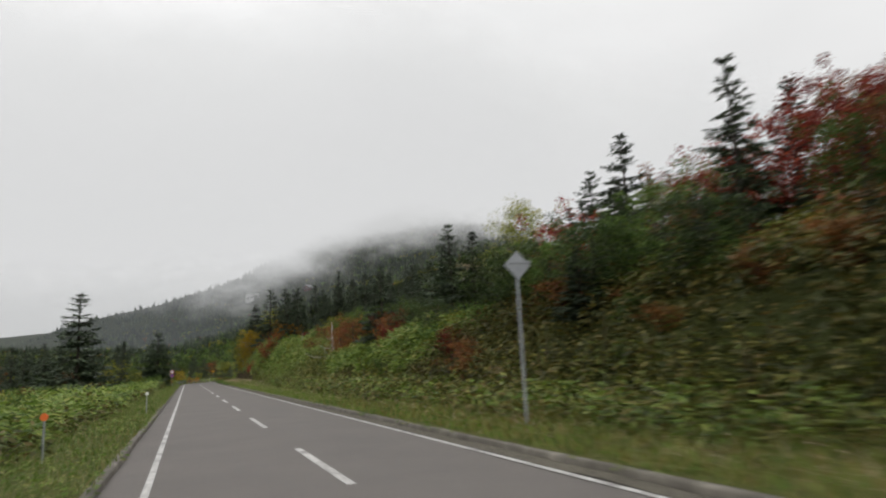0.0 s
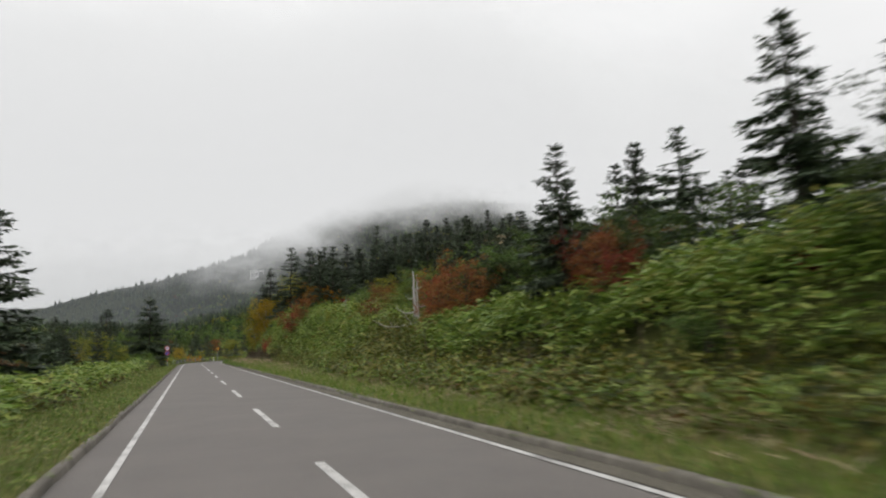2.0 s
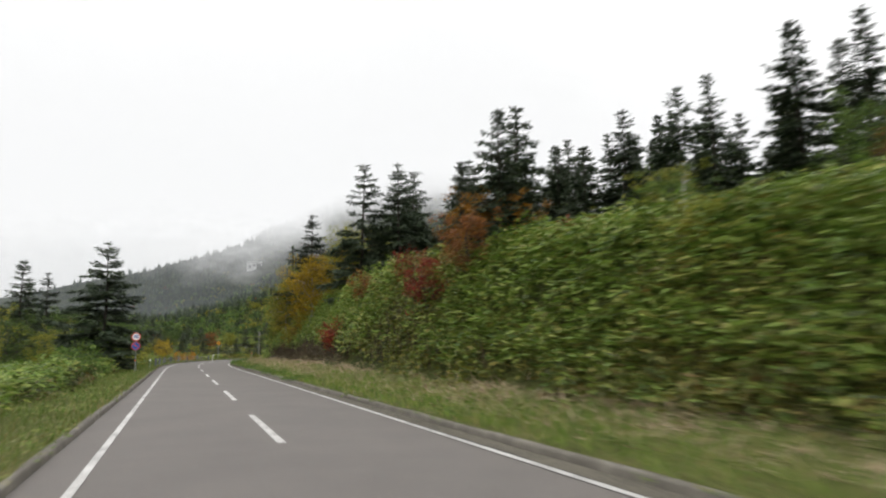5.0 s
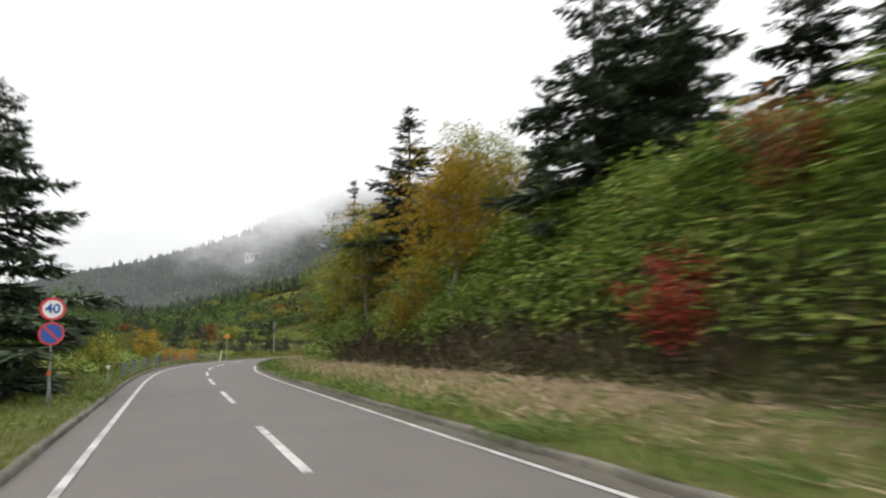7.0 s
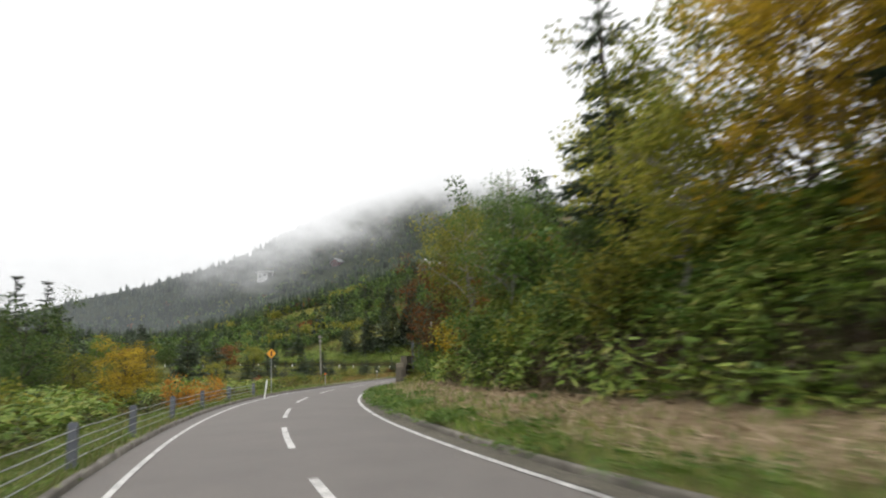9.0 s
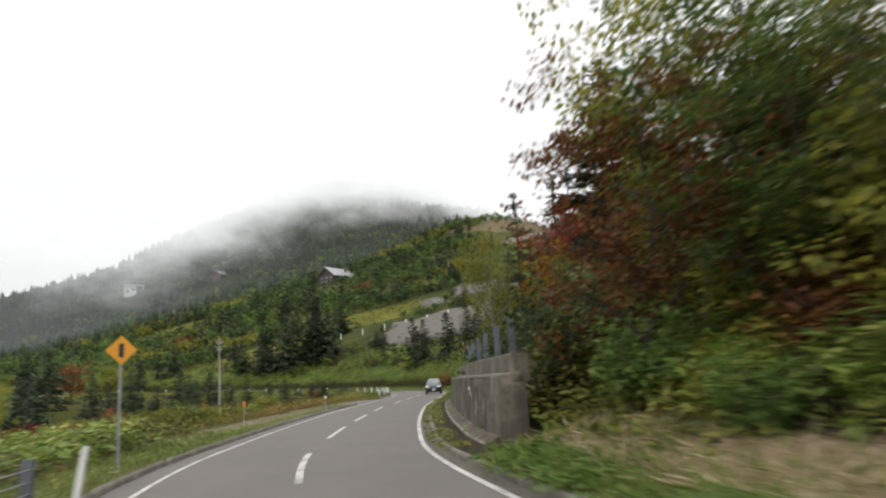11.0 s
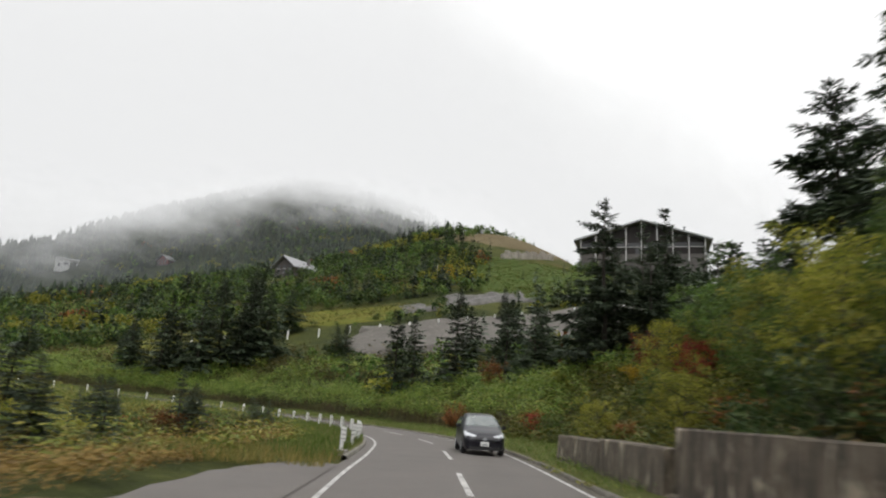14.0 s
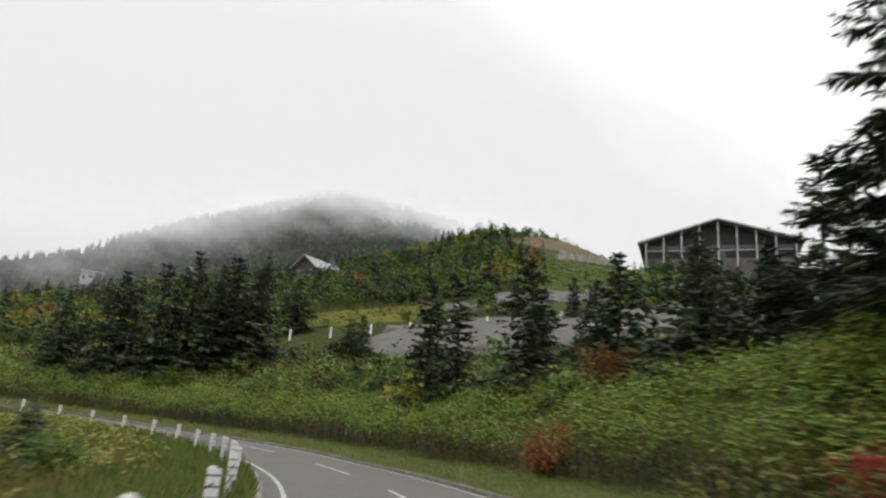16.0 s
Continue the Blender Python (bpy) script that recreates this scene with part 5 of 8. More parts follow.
blades("verge_grass", "grass inside the bend below the posts", (x, y, road_z(s) + np.interp(-d, [3.4, 3.9, 5.2, 6.6, 8], [0.09, 0.08, 0, -0.1, -0.5])), rng, GRASS, (0.1, 0.32), 0.9, 0.09)

x, y, z, s, d = strew(224.5, 229, -9, -3.5, 130, rng)
blades("verge_grass", "tufts of straw-coloured grass at the edge of the apron", (x, y, road_z(s) - 0.05), rng, MEADOW, (0.15, 0.45), 0.7, 0.07)

x, y, z, s, d = strew(107, 174, 6.7, 7.9, 26, rng)
thicket("withered_leaves", "low withered leaves over the edge of the straw", (x, y, verge_z(s, d)), rng, WITHER, (0.05, 0.5), 7, (0.10, 0.24), 0.36, 0.6, 0.9)

# fresh tufts at the edge of the straw
x, y, z, s, d = strew(100, 176, 3.16, 6.6, 44, rng, lambda x, y, s, d, r: (wobble(x, y, 1.7, 3.0) > -0.1 + 0.9 * smooth(3.9, 5.2, d)) & (r.random(len(x)) < 0.4 + 0.6 * smooth(140, 152, s)))
thicket("verge_weeds", "fresh bright green grass tufts at the edge of the straw", (x, y, verge_z(s, d)), rng, FRESH, (0.05, 0.26), 8, (0.10, 0.26), 0.22, 0.5, 0.6)
x, y, z, s, d = strew(140, 176, 5.9, 7.8, 12, rng, lambda x, y, s, d, r: d > 6.6 + 0.5 * wobble(x, y, 2.0, 3.0))
thicket("bamboo_grass", "bamboo grass hanging down over the straw", (x, y, verge_z(s, d)), rng, SASA, (0.3, 1.4), 8, (0.24, 0.42), 0.26, 0.9, 0.5)

# low leafy clumps that roughen the verges
x, y, z, s, d = strew(-8, 176, 3.14, 8.4, 7, rng, lambda x, y, s, d, r: wobble(x, y, 2.5, 8.0) > np.where(d > 4.7, np.where(s > 107, 0.5, -0.1), -0.25))
thicket("verge_weeds", "low bright green weeds along the kerb", (x, y, verge_z(s, d)), rng, GRASS, (0.06, 0.24), 12, (0.05, 0.13), 0.36, 0.3, 0.9)
x, y, z, s, d = strew(222, 320, 3.3, 8.0, 7, rng, lambda x, y, s, d, r: wobble(x, y, 2.5, 8.0) > -0.3)
thicket("verge_weeds", "low green weeds along the bend", (x, y, verge_z(s, d)), rng, GRASS, (0.06, 0.26), 12, (0.05, 0.13), 0.36, 0.3, 0.9)
x, y, z, s, d = strew(-8, 190, -7.6, -3.35, 7, rng, lambda x, y, s, d, r: wobble(x, y, 2.5, 8.0) > -0.4)
thicket("verge_weeds", "low green weeds on the valley verge", (x, y, np.interp(-d, [3.4, 3.9, 5.2, 6.6, 8], [0.09, 0.06, 0, -0.1, -0.4])), rng, GRASS, (0.06, 0.26), 12, (0.05, 0.13), 0.36, 0.3, 0.9)
x, y, z, s, d = strew(227, 300, -13, -3.5, 55, rng)
blades("verge_grass", "green and straw-coloured grass below the white posts", (x, y, np.where(d > -8, road_z(s) + np.interp(-d, [3.4, 3.9, 5.2, 6.6, 8], [0.09, 0.08, 0, -0.1, -0.5]), z)), rng, GRASS, (0.15, 0.45), 0.8, 0.09)
x, y, z, s, d = strew(187, 215, -4.6, -3.5, 5, rng)
thicket("verge_weeds", "low weeds on the strip beside the kerb", (x, y, z * 0 + 0.06), rng, GRASS, (0.06, 0.24), 12, (0.05, 0.13), 0.36, 0.3, 0.9)

# shrubs
rng_s = np.random.default_rng(8)
for _ in range(52):
    s_ = rng_s.uniform(0, 168)
    d_ = rng_s.uniform(8.8, 20)
    hue = rng_s.choice(["green", "olive", "red", "rust", "green", "olive"]) if s_ < 60 else rng_s.choice(["green", "green", "olive", "red", "rust"])
    if s_ > 100 and d_ > 13 and rng_s.random() < 0.6:
        continue
    x, y = on_road(s_, d_)
    shrub(float(x), float(y), float(rng_s.uniform(1.1, 2.2)), str(hue), int(rng_s.integers(0, 2)))
for _ in range(50):
    s_ = rng_s.uniform(179, 226)
    d_ = rng_s.uniform(6.0, 10.5)
    x, y = on_road(s_, d_)
    shrub(float(x), float(y), float(rng_s.uniform(1.6, 3.4)), str(rng_s.choice(["deep", "deep", "green", "olive", "deep", "rust"])), int(rng_s.integers(0, 2)))
for _ in range(26):
    s_, d_ = rng_s.uniform(178, 262), rng_s.uniform(7.0, 22)
    x, y = on_road(s_, d_)
    shrub(float(x), float(y), float(rng_s.uniform(1.2, 2.6)), str(rng_s.choice(["green", "olive", "yellow", "rust", "olive", "red"])), int(rng_s.integers(0, 2)))
for _ in range(20):
    s_, d_ = rng_s.uniform(4, 178), rng_s.uniform(-22, -8)
    x, y = on_road(s_, d_)
    shrub(float(x), float(y), float(rng_s.uniform(0.9, 2.0)), str(rng_s.choice(["green", "green", "olive", "rust", "orange"])), int(rng_s.integers(0, 2)))
for _ in range(18):
    s_, d_ = rng_s.uniform(186, 262), rng_s.uniform(-34, -11)
    x, y = on_road(s_, d_)
    shrub(float(x), float(y), float(rng_s.uniform(0.8, 1.9)), str(rng_s.choice(["green", "olive", "olive", "rust", "red"])), int(rng_s.integers(0, 2)))
for x, y, h, hue in [(11.8, 105.7, 2.4, "red"), (9.2, 112.5, 2.4, "red"), (10.9, 111.0, 2.4, "rust"), (12.2, 134.0, 3.4, "amber"), (10.0, 130.6, 1.7, "red"), (0.2, 165.5, 1.9, "orange"), (1.4, 169.0, 1.8, "orange"), (-5.5, 23.0, 1.6, "green"), (-6.6, 30.0, 1.5, "olive")]:
    shrub(x, y, h, hue, 0)
for x, y, h, hue in [(10.9, 140.5, 2.8, "amber"), (10.4, 144.0, 2.6, "green"), (10.8, 147.0, 3.0, "olive"), (10.9, 151.0, 2.8, "green"), (11.4, 153.6, 3.2, "olive"), (11.0, 155.6, 2.6, "green"), (12.2, 158.8, 3.0, "green"),
                     (12.8, 161.5, 3.0, "rust"), (13.4, 163.6, 3.2, "amber"), (14.4, 166.4, 3.2, "olive"), (15.4, 168.6, 3.0, "rust"), (16.6, 171.2, 2.6, "olive"), (14.2, 158.4, 3.6, "olive"), (15.6, 164.4, 3.8, "green"),
                     (17.2, 168.4, 3.8, "olive"), (12.8, 150.4, 3.6, "green"), (13.2, 154.4, 4.0, "green"), (18.4, 172.6, 3.6, "amber"), (19.4, 176.2, 3.4, "green"), (18.2, 176.8, 2.6, "olive")]:
    shrub(x, y, h, hue, 1, 1.1)
rng_s = np.random.default_rng(18)
for _ in range(26):
    s_, d_ = rng_s.uniform(221, 252), rng_s.uniform(7.2, 15)
    x, y = on_road(s_, d_)
    shrub(float(x), float(y), float(rng_s.uniform(0.9, 2.2)), str(rng_s.choice(["olive", "amber", "green", "rust", "olive", "green"])), int(rng_s.integers(0, 2)), 1.15)
for _ in range(20):
    s_, d_ = rng_s.uniform(104, 166), rng_s.uniform(-9.0, -6.0)
    x, y = on_road(s_, d_)
    shrub(float(x), float(y), float(rng_s.uniform(1.3, 2.8)), str(rng_s.choice(["green", "green", "olive", "green"])), int(rng_s.integers(0, 2)), 1.15)
for x, y, h, hue in [(15.4, 161.8, 4.6, "rust"), (16.8, 165.0, 5.2, "orange"), (14.0, 161.6, 3.6, "rust"), (18.6, 170.0, 4.6, "rust"), (16.0, 167.4, 4.2, "olive"), (20.2, 174.0, 4.4, "green")]:
    shrub(x, y, h, hue, 0, 1.0)
for _ in range(28):
    s_, d_ = rng_s.uniform(6, 44), rng_s.uniform(7.8, 12.5)
    x, y = on_road(s_, d_)
    shrub(float(x), float(y), float(rng_s.uniform(0.8, 1.7)), str(rng_s.choice(["green", "green", "olive", "rust", "green"])), int(rng_s.integers(0, 2)), 1.2)
for _ in range(20):
    s_, d_ = rng_s.uniform(3, 50), rng_s.uniform(9.0, 16)
    x, y = on_road(s_, d_)
    shrub(float(x), float(y), float(rng_s.uniform(1.2, 2.6)), str(rng_s.choice(["green", "rust", "olive", "rust", "green", "red"])), int(rng_s.integers(0, 2)), 1.1)
for _ in range(16):
    s_, d_ = rng_s.uniform(2, 40), rng_s.uniform(9.5, 20)
    x, y = on_road(s_, d_)
    fir(float(x), float(y), float(rng_s.uniform(1.8, 3.4)), 3, None, 1.3)
# mostly the deep hue here: shade under overhanging trees put into the leaf colour
for k in range(9):
    x, y = on_road(183.5 + 1.9 * k, 6.1 + 0.5 * (k % 3))
    shrub(float(x), float(y), 2.0 + 0.35 * (k % 4), ["deep", "deep", "green", "deep"][k % 4], k % 2, 1.0)
rng_s = np.random.default_rng(28)
for k in range(16):
    x, y = on_road(192.0 + 1.5 * k, -8.6 - 1.3 * rng_s.random())
    shrub(float(x), float(y), float(rng_s.uniform(0.9, 1.5)), ["olive", "green", "olive"][k % 3], k % 2, 1.5)
for k in range(16):
    x, y = on_road(200.0 + 1.35 * k, 6.6 + 3.2 * rng_s.random())
    shrub(float(x), float(y), float(rng_s.uniform(2.0, 3.4)), ["green", "deep", "olive", "deep", "green", "deep"][k % 6], k % 2, 1.15)
for x, y, h, hue, k in [(41.5, 213.0, 4.2, "green", 2), (44.5, 215.0, 4.6, "olive", 2), (43.0, 217.6, 3.2, "olive", 2), (39.6, 210.4, 4.4, "olive", 2), (37.4, 207.0, 4.2, "green", 2), (47.6, 217.4, 4.0, "green", 2), (46.6, 225.0, 2.4, "olive", 2)]:
    broadleaf(x, y, h, hue, k, 1.15)
p = strew(171, 187, 5.2, 9.5, 16, np.random.default_rng(4))
thicket("weeds", "green and yellowing weeds where the wall begins", p[:3], np.random.default_rng(4), YELLOWING, (0.4, 1.3), 8, (0.14, 0.30), 0.4, 0.8, 0.85)
for k in range(7):
    x, y = on_road(171.5 + 1.9 * k, 6.6 + 0.9 * (k % 2))
    shrub(float(x), float(y), 1.5 + 0.4 * (k % 3), ["green", "olive", "green"][k % 3], k % 2, 1.1)
for x, y, h, k in [(30.0, 231.0, 2.2, 3), (33.5, 233.5, 1.6, 3), (26.5, 229.0, 2.6, 0), (24.0, 225.5, 3.0, 3), (22.5, 233.0, 3.4, 1), (36.5, 240.0, 1.8, 3), (28.5, 246.0, 3.0, 0), (38.0, 247.0, 2.0, 3), (19.5, 228.0, 3.2, 3), (33.0, 243.0, 2.4, 3)]:
    fir(x, y, h, k, wide=1.35)
for k in range(14):
    x, y = on_road(228.0 + 2.6 * k, -7.5 - 10 * rng_s.random())
    shrub(float(x), float(y), float(rng_s.uniform(0.7, 1.5)), ["green", "olive", "green", "rust"][k % 4], k % 2, 1.3)
for x, y, h, hue, k in [(35.0, 203.0, 5.6, "green", 2), (36.6, 204.6, 6.0, "olive", 2), (33.4, 201.2, 5.2, "green", 2), (40.0, 207.2, 6.2, "green", 2)]:
    broadleaf(x, y, h, hue, k, 1.0)
for x, y, h, hue, k in [(50.5, 220.5, 5.0, "green", 2), (52.2, 222.8, 4.6, "green", 2), (48.2, 217.4, 5.0, "green", 2), (54.5, 226.0, 3.6, "olive", 2)]:
    broadleaf(x, y, h, hue, k, 1.1)
for x, y, h, k in [(82.0, 240.0, 9.0, 3), (86.0, 244.0, 8.5, 0), (90.0, 238.0, 9.5, 3), (94.0, 246.0, 9.0, 1), (98.0, 252.0, 8.5, 3), (84.0, 230.0, 9.0, 0), (76.0, 226.0, 9.0, 3), (71.0, 221.0, 8.0, 1), (80.0, 219.0, 9.0, 0)]:
    fir(x, y, h, k)


# ---------------------------------------------------------------- far woods, cloud and hillside
def far_firs(name, label, x, y, h, rng, material=None, sunk=0.3):
    """Small distant firs, each one jagged spire."""
    n, sides = len(x), 4
    z = land(x, y, True) - sunk
    rows = [(0.05, 0.17), (0.24, 0.20), (0.42, 0.12), (0.58, 0.13), (0.78, 0.06)]
    ang = np.arange(sides) * 2 * np.pi / sides
    turn = rng.uniform(0, 6.3, (n, 1))
    co = []
    for up, r in rows:
        jag = rng.uniform(0.45, 1.35, (n, sides))
        rr = h[:, None] * r * jag
        zz = h[:, None] * (up + rng.normal(0, 0.02, (n, sides)) - 0.04 * (jag - 0.9))
        co.append(np.stack([x[:, None] + rr * np.cos(ang + turn), y[:, None] + rr * np.sin(ang + turn), z[:, None] + zz], -1))
    co = np.concatenate([np.concatenate(co, 1), np.stack([x, y, z + h], -1)[:, None]], 1)
    k = co.shape[1]
    tri_ = []
    for i in range(len(rows) - 1):
        for j in range(sides):
            a, b, c, d = i * sides + j, i * sides + (j + 1) % sides, (i + 1) * sides + (j + 1) % sides, (i + 1) * sides + j
            tri_ += [(a, b, c), (a, c, d)]
    for j in range(sides):
        tri_.append(((len(rows) - 1) * sides + j, (len(rows) - 1) * sides + (j + 1) % sides, k - 1))
    faces = (np.arange(n)[:, None, None] * k + np.array(tri_)[None]).reshape(-1, 3)
    return tagged(new(name, quick_mesh(name, co.reshape(-1, 3), faces, material or NEEDLES)), label, "forest", kind="stuff")


def far_leafy(name, label, x, y, h, hue, rng, each=36, leaf=0.2):
    """Distant leafy crowns: a few rounded lobes each, clad in leaf tufts that lie on the lobes, so that tops catch the sky."""
    n, lobes = len(x), 5
    z = land(x, y, True)
    c = np.stack([x, y, z], 1)[:, None] + rng.normal(0, 1, (n, lobes, 3)) * (h[:, None, None] * (0.17, 0.17, 0.13)) + (h[:, None, None] * (0, 0, 0.50))
    r = h[:, None] * rng.uniform(0.20, 0.34, (n, lobes))
    k = max(2, each // lobes)
    way = unit(rng.normal(size=(n, lobes, k, 3)) + (0, 0, 0.45))
    p = (c[:, :, None] + way * r[:, :, None, None] * rng.uniform(0.8, 1.08, (n, lobes, k, 1)) * (1, 1, 0.85)).reshape(-1, 3)
    face = unit(way.reshape(-1, 3) + rng.normal(0, 0.38, (n * lobes * k, 3)))
    t = unit(np.cross(face, rng.normal(size=face.shape)))
    q = np.cross(face, t)
    l = (leaf * np.repeat(h, lobes * k) * rng.uniform(0.6, 1.4, n * lobes * k))[:, None]
    co = np.stack([p - t * l * 0.6, p + q * l * 0.45, p + t * l * 0.6, p - q * l * 0.45], 1).reshape(-1, 3)
    return tagged(new(name, quick_mesh(name, co, np.arange(len(co)).reshape(-1, 4), LEAF[hue])), label, "forest", kind="stuff")


def oval(x, y, cx, cy, rx, ry, turn):
    """Below 1 inside an oval turned by so many degrees."""
    u, v = math.cos(radians(turn)), math.sin(radians(turn))
    return np.hypot(((x - cx) * u + (y - cy) * v) / rx, ((y - cy) * u - (x - cx) * v) / ry)


MEADOWS = [(39, 317, 26, 11, 24), (18, 309, 18, 7, 10), (80, 325, 17, 7, -22), (139, 330, 17, 27, -35), (128, 312, 10, 9, 0), (60, 345, 12, 4, 20), (70, 500, 16, 84, 14), (103, 345, 9, 6, -20), (40, 388, 12, 12, 0)]


def open_ground(x, y):
    """Where the hillside is left open: meadow, roads, buildings."""
    rag = 0.22 * wobble(x, y, 9, 5.0) + 0.12 * wobble(x, y, 3.5, 2.0)
    meadow = np.min([oval(x, y, *m) for m in MEADOWS], axis=0) - 1 + rag
    built = (np.hypot(x - 94, y - 392) < 11) | (np.hypot(x - 86, y - 373) < 8) | (np.hypot(x - 51, y - 638) < 20) | (np.hypot(x - 94, y - 578) < 16) | (np.hypot(x - 208, y - 356) < 32) | ((x > 56) & (x < 160) & (np.abs(y - (318 - 0.53 * (x - 62) - 9)) < 12)) | ((x > 146) & (x < 215) & (y > 340) & (y < 402) & (y < 0.62 * x + 290)) | (oval(x, y, 104, 320, 18, 6, -28) < 1)
    return meadow, built


def middle_firs(name, label, x, y, h, rng):
    """Firs a few hundred steps away: a dozen whorls of drooping sprays each."""
    n, rows, each = len(x), 11, 6
    z = land(x, y, True) - 0.2
    up = np.linspace(0.06, 0.97, rows)
    up = np.tile(np.repeat(up, each), n) + rng.normal(0, 0.02, n * rows * each)
    hh = np.repeat(h, rows * each)
    slim = np.repeat(rng.uniform(0.75, 1.25, n), rows * each)
    a = rng.uniform(0, 6.3, n * rows * each)
    c = np.stack([np.repeat(x, rows * each), np.repeat(y, rows * each), np.repeat(z, rows * each) + hh * up], 1)
    way = np.stack([np.cos(a), np.sin(a), rng.normal(-0.30, 0.18, len(a)) + 0.7 * np.clip(up - 0.75, 0, 1)], 1)
    l = hh * slim * (0.03 + 0.22 * np.clip(1 - up, 0, 1) ** 0.8) * rng.uniform(0.6, 1.25, len(a))
    return tagged(new(name, quick_mesh(name, *kites(c, way, l, np.maximum(l * 0.55, 0.025 * hh), rng, 0.3), NEEDLES)), label, "forest", kind="stuff")


rng = np.random.default_rng(33)


def hill_points(n, x0, x1, y0, y1, least=0.0, clear=True):
    """Random places on the hillside: least 0 keeps them off the meadows, -9 lets them stand there too."""
    x, y = rng.uniform(x0, x1, n), rng.uniform(y0, y1, n)
    meadow, built = open_ground(x, y)
    s, d = project(x, y)
    ok = (np.abs(d) > 9) & (meadow > least) & (~built if clear else True)
    return x[ok], y[ok]


def tint(x, y):
    """Which autumn colour grows where: kinds stand together in patches."""
    v = wobble(x, y, 24, 3.3) + 0.5 * wobble(x, y, 9, 1.2) + rng.normal(0, 0.12, len(x))
    w = wobble(x, y, 17, 8.1) + 0.5 * wobble(x, y, 7, 4.4) + rng.normal(0, 0.20, len(x))
    kind = np.where(v > 0.52, "olive", np.where(rng.random(len(x)) < 0.62, "deep", "green"))
    kind = np.where((v > 0.95) & (w > 0.70), "amber", kind)
    kind = np.where(w < -1.0, "rust", kind)
    return np.where((w < -1.3) & (v < 0.0), "red", kind)


SAYS = {"olive": "yellow-green", "green": "green", "deep": "deep green", "rust": "rusty brown", "amber": "amber", "red": "crimson"}
x, y = hill_points(11500, -260, 520, 404, 694)
keep_ = wobble(x, y, 30, 7.0) + 0.5 * wobble(x, y, 11, 1.0) > -0.55 - 0.6 * smooth(440, 520, y)
keep_ &= y < 684 - 30 * smooth(40, 110, x)
x, y = x[keep_], y[keep_]
far_firs("fir_forest", "dark green fir forest on the misty mountainside", x, y, rng.uniform(3.6, 7.0, len(x)) * rng.choice([0.7, 1.0, 1.2], len(x)), rng)
x, y = hill_points(3000, -260, 340, 650, 724)
far_firs("fir_forest", "dark green firs along the crest of the ridge", x, y, 2.0 + rng.uniform(3.0, 6.2, len(x)) * rng.choice([0.7, 1.0, 1.2], len(x)), rng, sunk=2.6)
x, y = hill_points(1500, -700, -200, 250, 820)
far_firs("fir_forest", "dark green fir forest along the far ridge", x, y, rng.uniform(5, 8.5, len(x)), rng)
x, y = hill_points(1300, -110, -12, 130, 420)
middle_firs("fir_forest", "dark green firs in the valley", x, y, rng.uniform(4, 8, len(x)), rng)
x, y = hill_points(2100, -110, 200, 326, 424)
keep_ = (wobble(x, y, 19, 6.0) + 0.5 * wobble(x, y, 8, 2.0) > 0.02 - 0.7 * smooth(85, 115, x)) & (oval(x, y, 188, 402, 34, 16, 15) > 1)
middle_firs("fir_forest", "scattered dark green firs on the open hillside", x[keep_], y[keep_], rng.uniform(2.6, 7.6, keep_.sum()), rng)
x, y = hill_points(46, 120, 200, 300, 420, -9.0)
middle_firs("fir_forest", "single dark firs on the green meadow", x, y, rng.uniform(2.0, 5.0, len(x)), rng)
x, y = rng.uniform(150, 205, 130), rng.uniform(408, 424, 130)
middle_firs("fir_forest", "row of small dark firs on the shoulder of the hill", x, y, rng.uniform(2.4, 4.6, 130) * np.interp(x, [150, 180, 205], [1.2, 1.0, 0.5]), rng)
x, y = hill_points(1300, 84, 270, 200, 300)
middle_firs("fir_forest", "dark green firs on the slope below the hall", x, y, rng.uniform(5, 9.5, len(x)), rng)
for x0_, x1_, y0_, y1_, count, low_, high_, each, leaf_, says in (
        (-260, 330, 404, 700, 3500, 2.5, 5.5, 20, 0.24, " autumn crowns among the far firs"), (-120, 205, 326, 412, 4200, 1.8, 5.0, 60, 0.13, " autumn trees on the hillside"),
        (-60, 100, 306, 340, 700, 1.2, 3.4, 90, 0.12, " autumn scrub above the bend"), (-90, -12, 120, 330, 1700, 1.2, 3.2, 34, 0.19, " autumn scrub in the valley"),
        (60, 150, 205, 300, 1500, 1.2, 3.0, 44, 0.17, " autumn scrub beside the firs")):
    x, y = hill_points(count, x0_, x1_, y0_, y1_)
    ok = y < 680 - 34 * smooth(40, 110, x)
    x, y = x[ok], y[ok]
    kind = tint(x, y)
    h_ = rng.uniform(low_, high_, len(x))
    for hue in SAYS:
        ok = kind == hue
        if ok.any():
            far_leafy("leafy_wood", SAYS[hue] + says, x[ok], y[ok], h_[ok], hue, rng, each, leaf_)


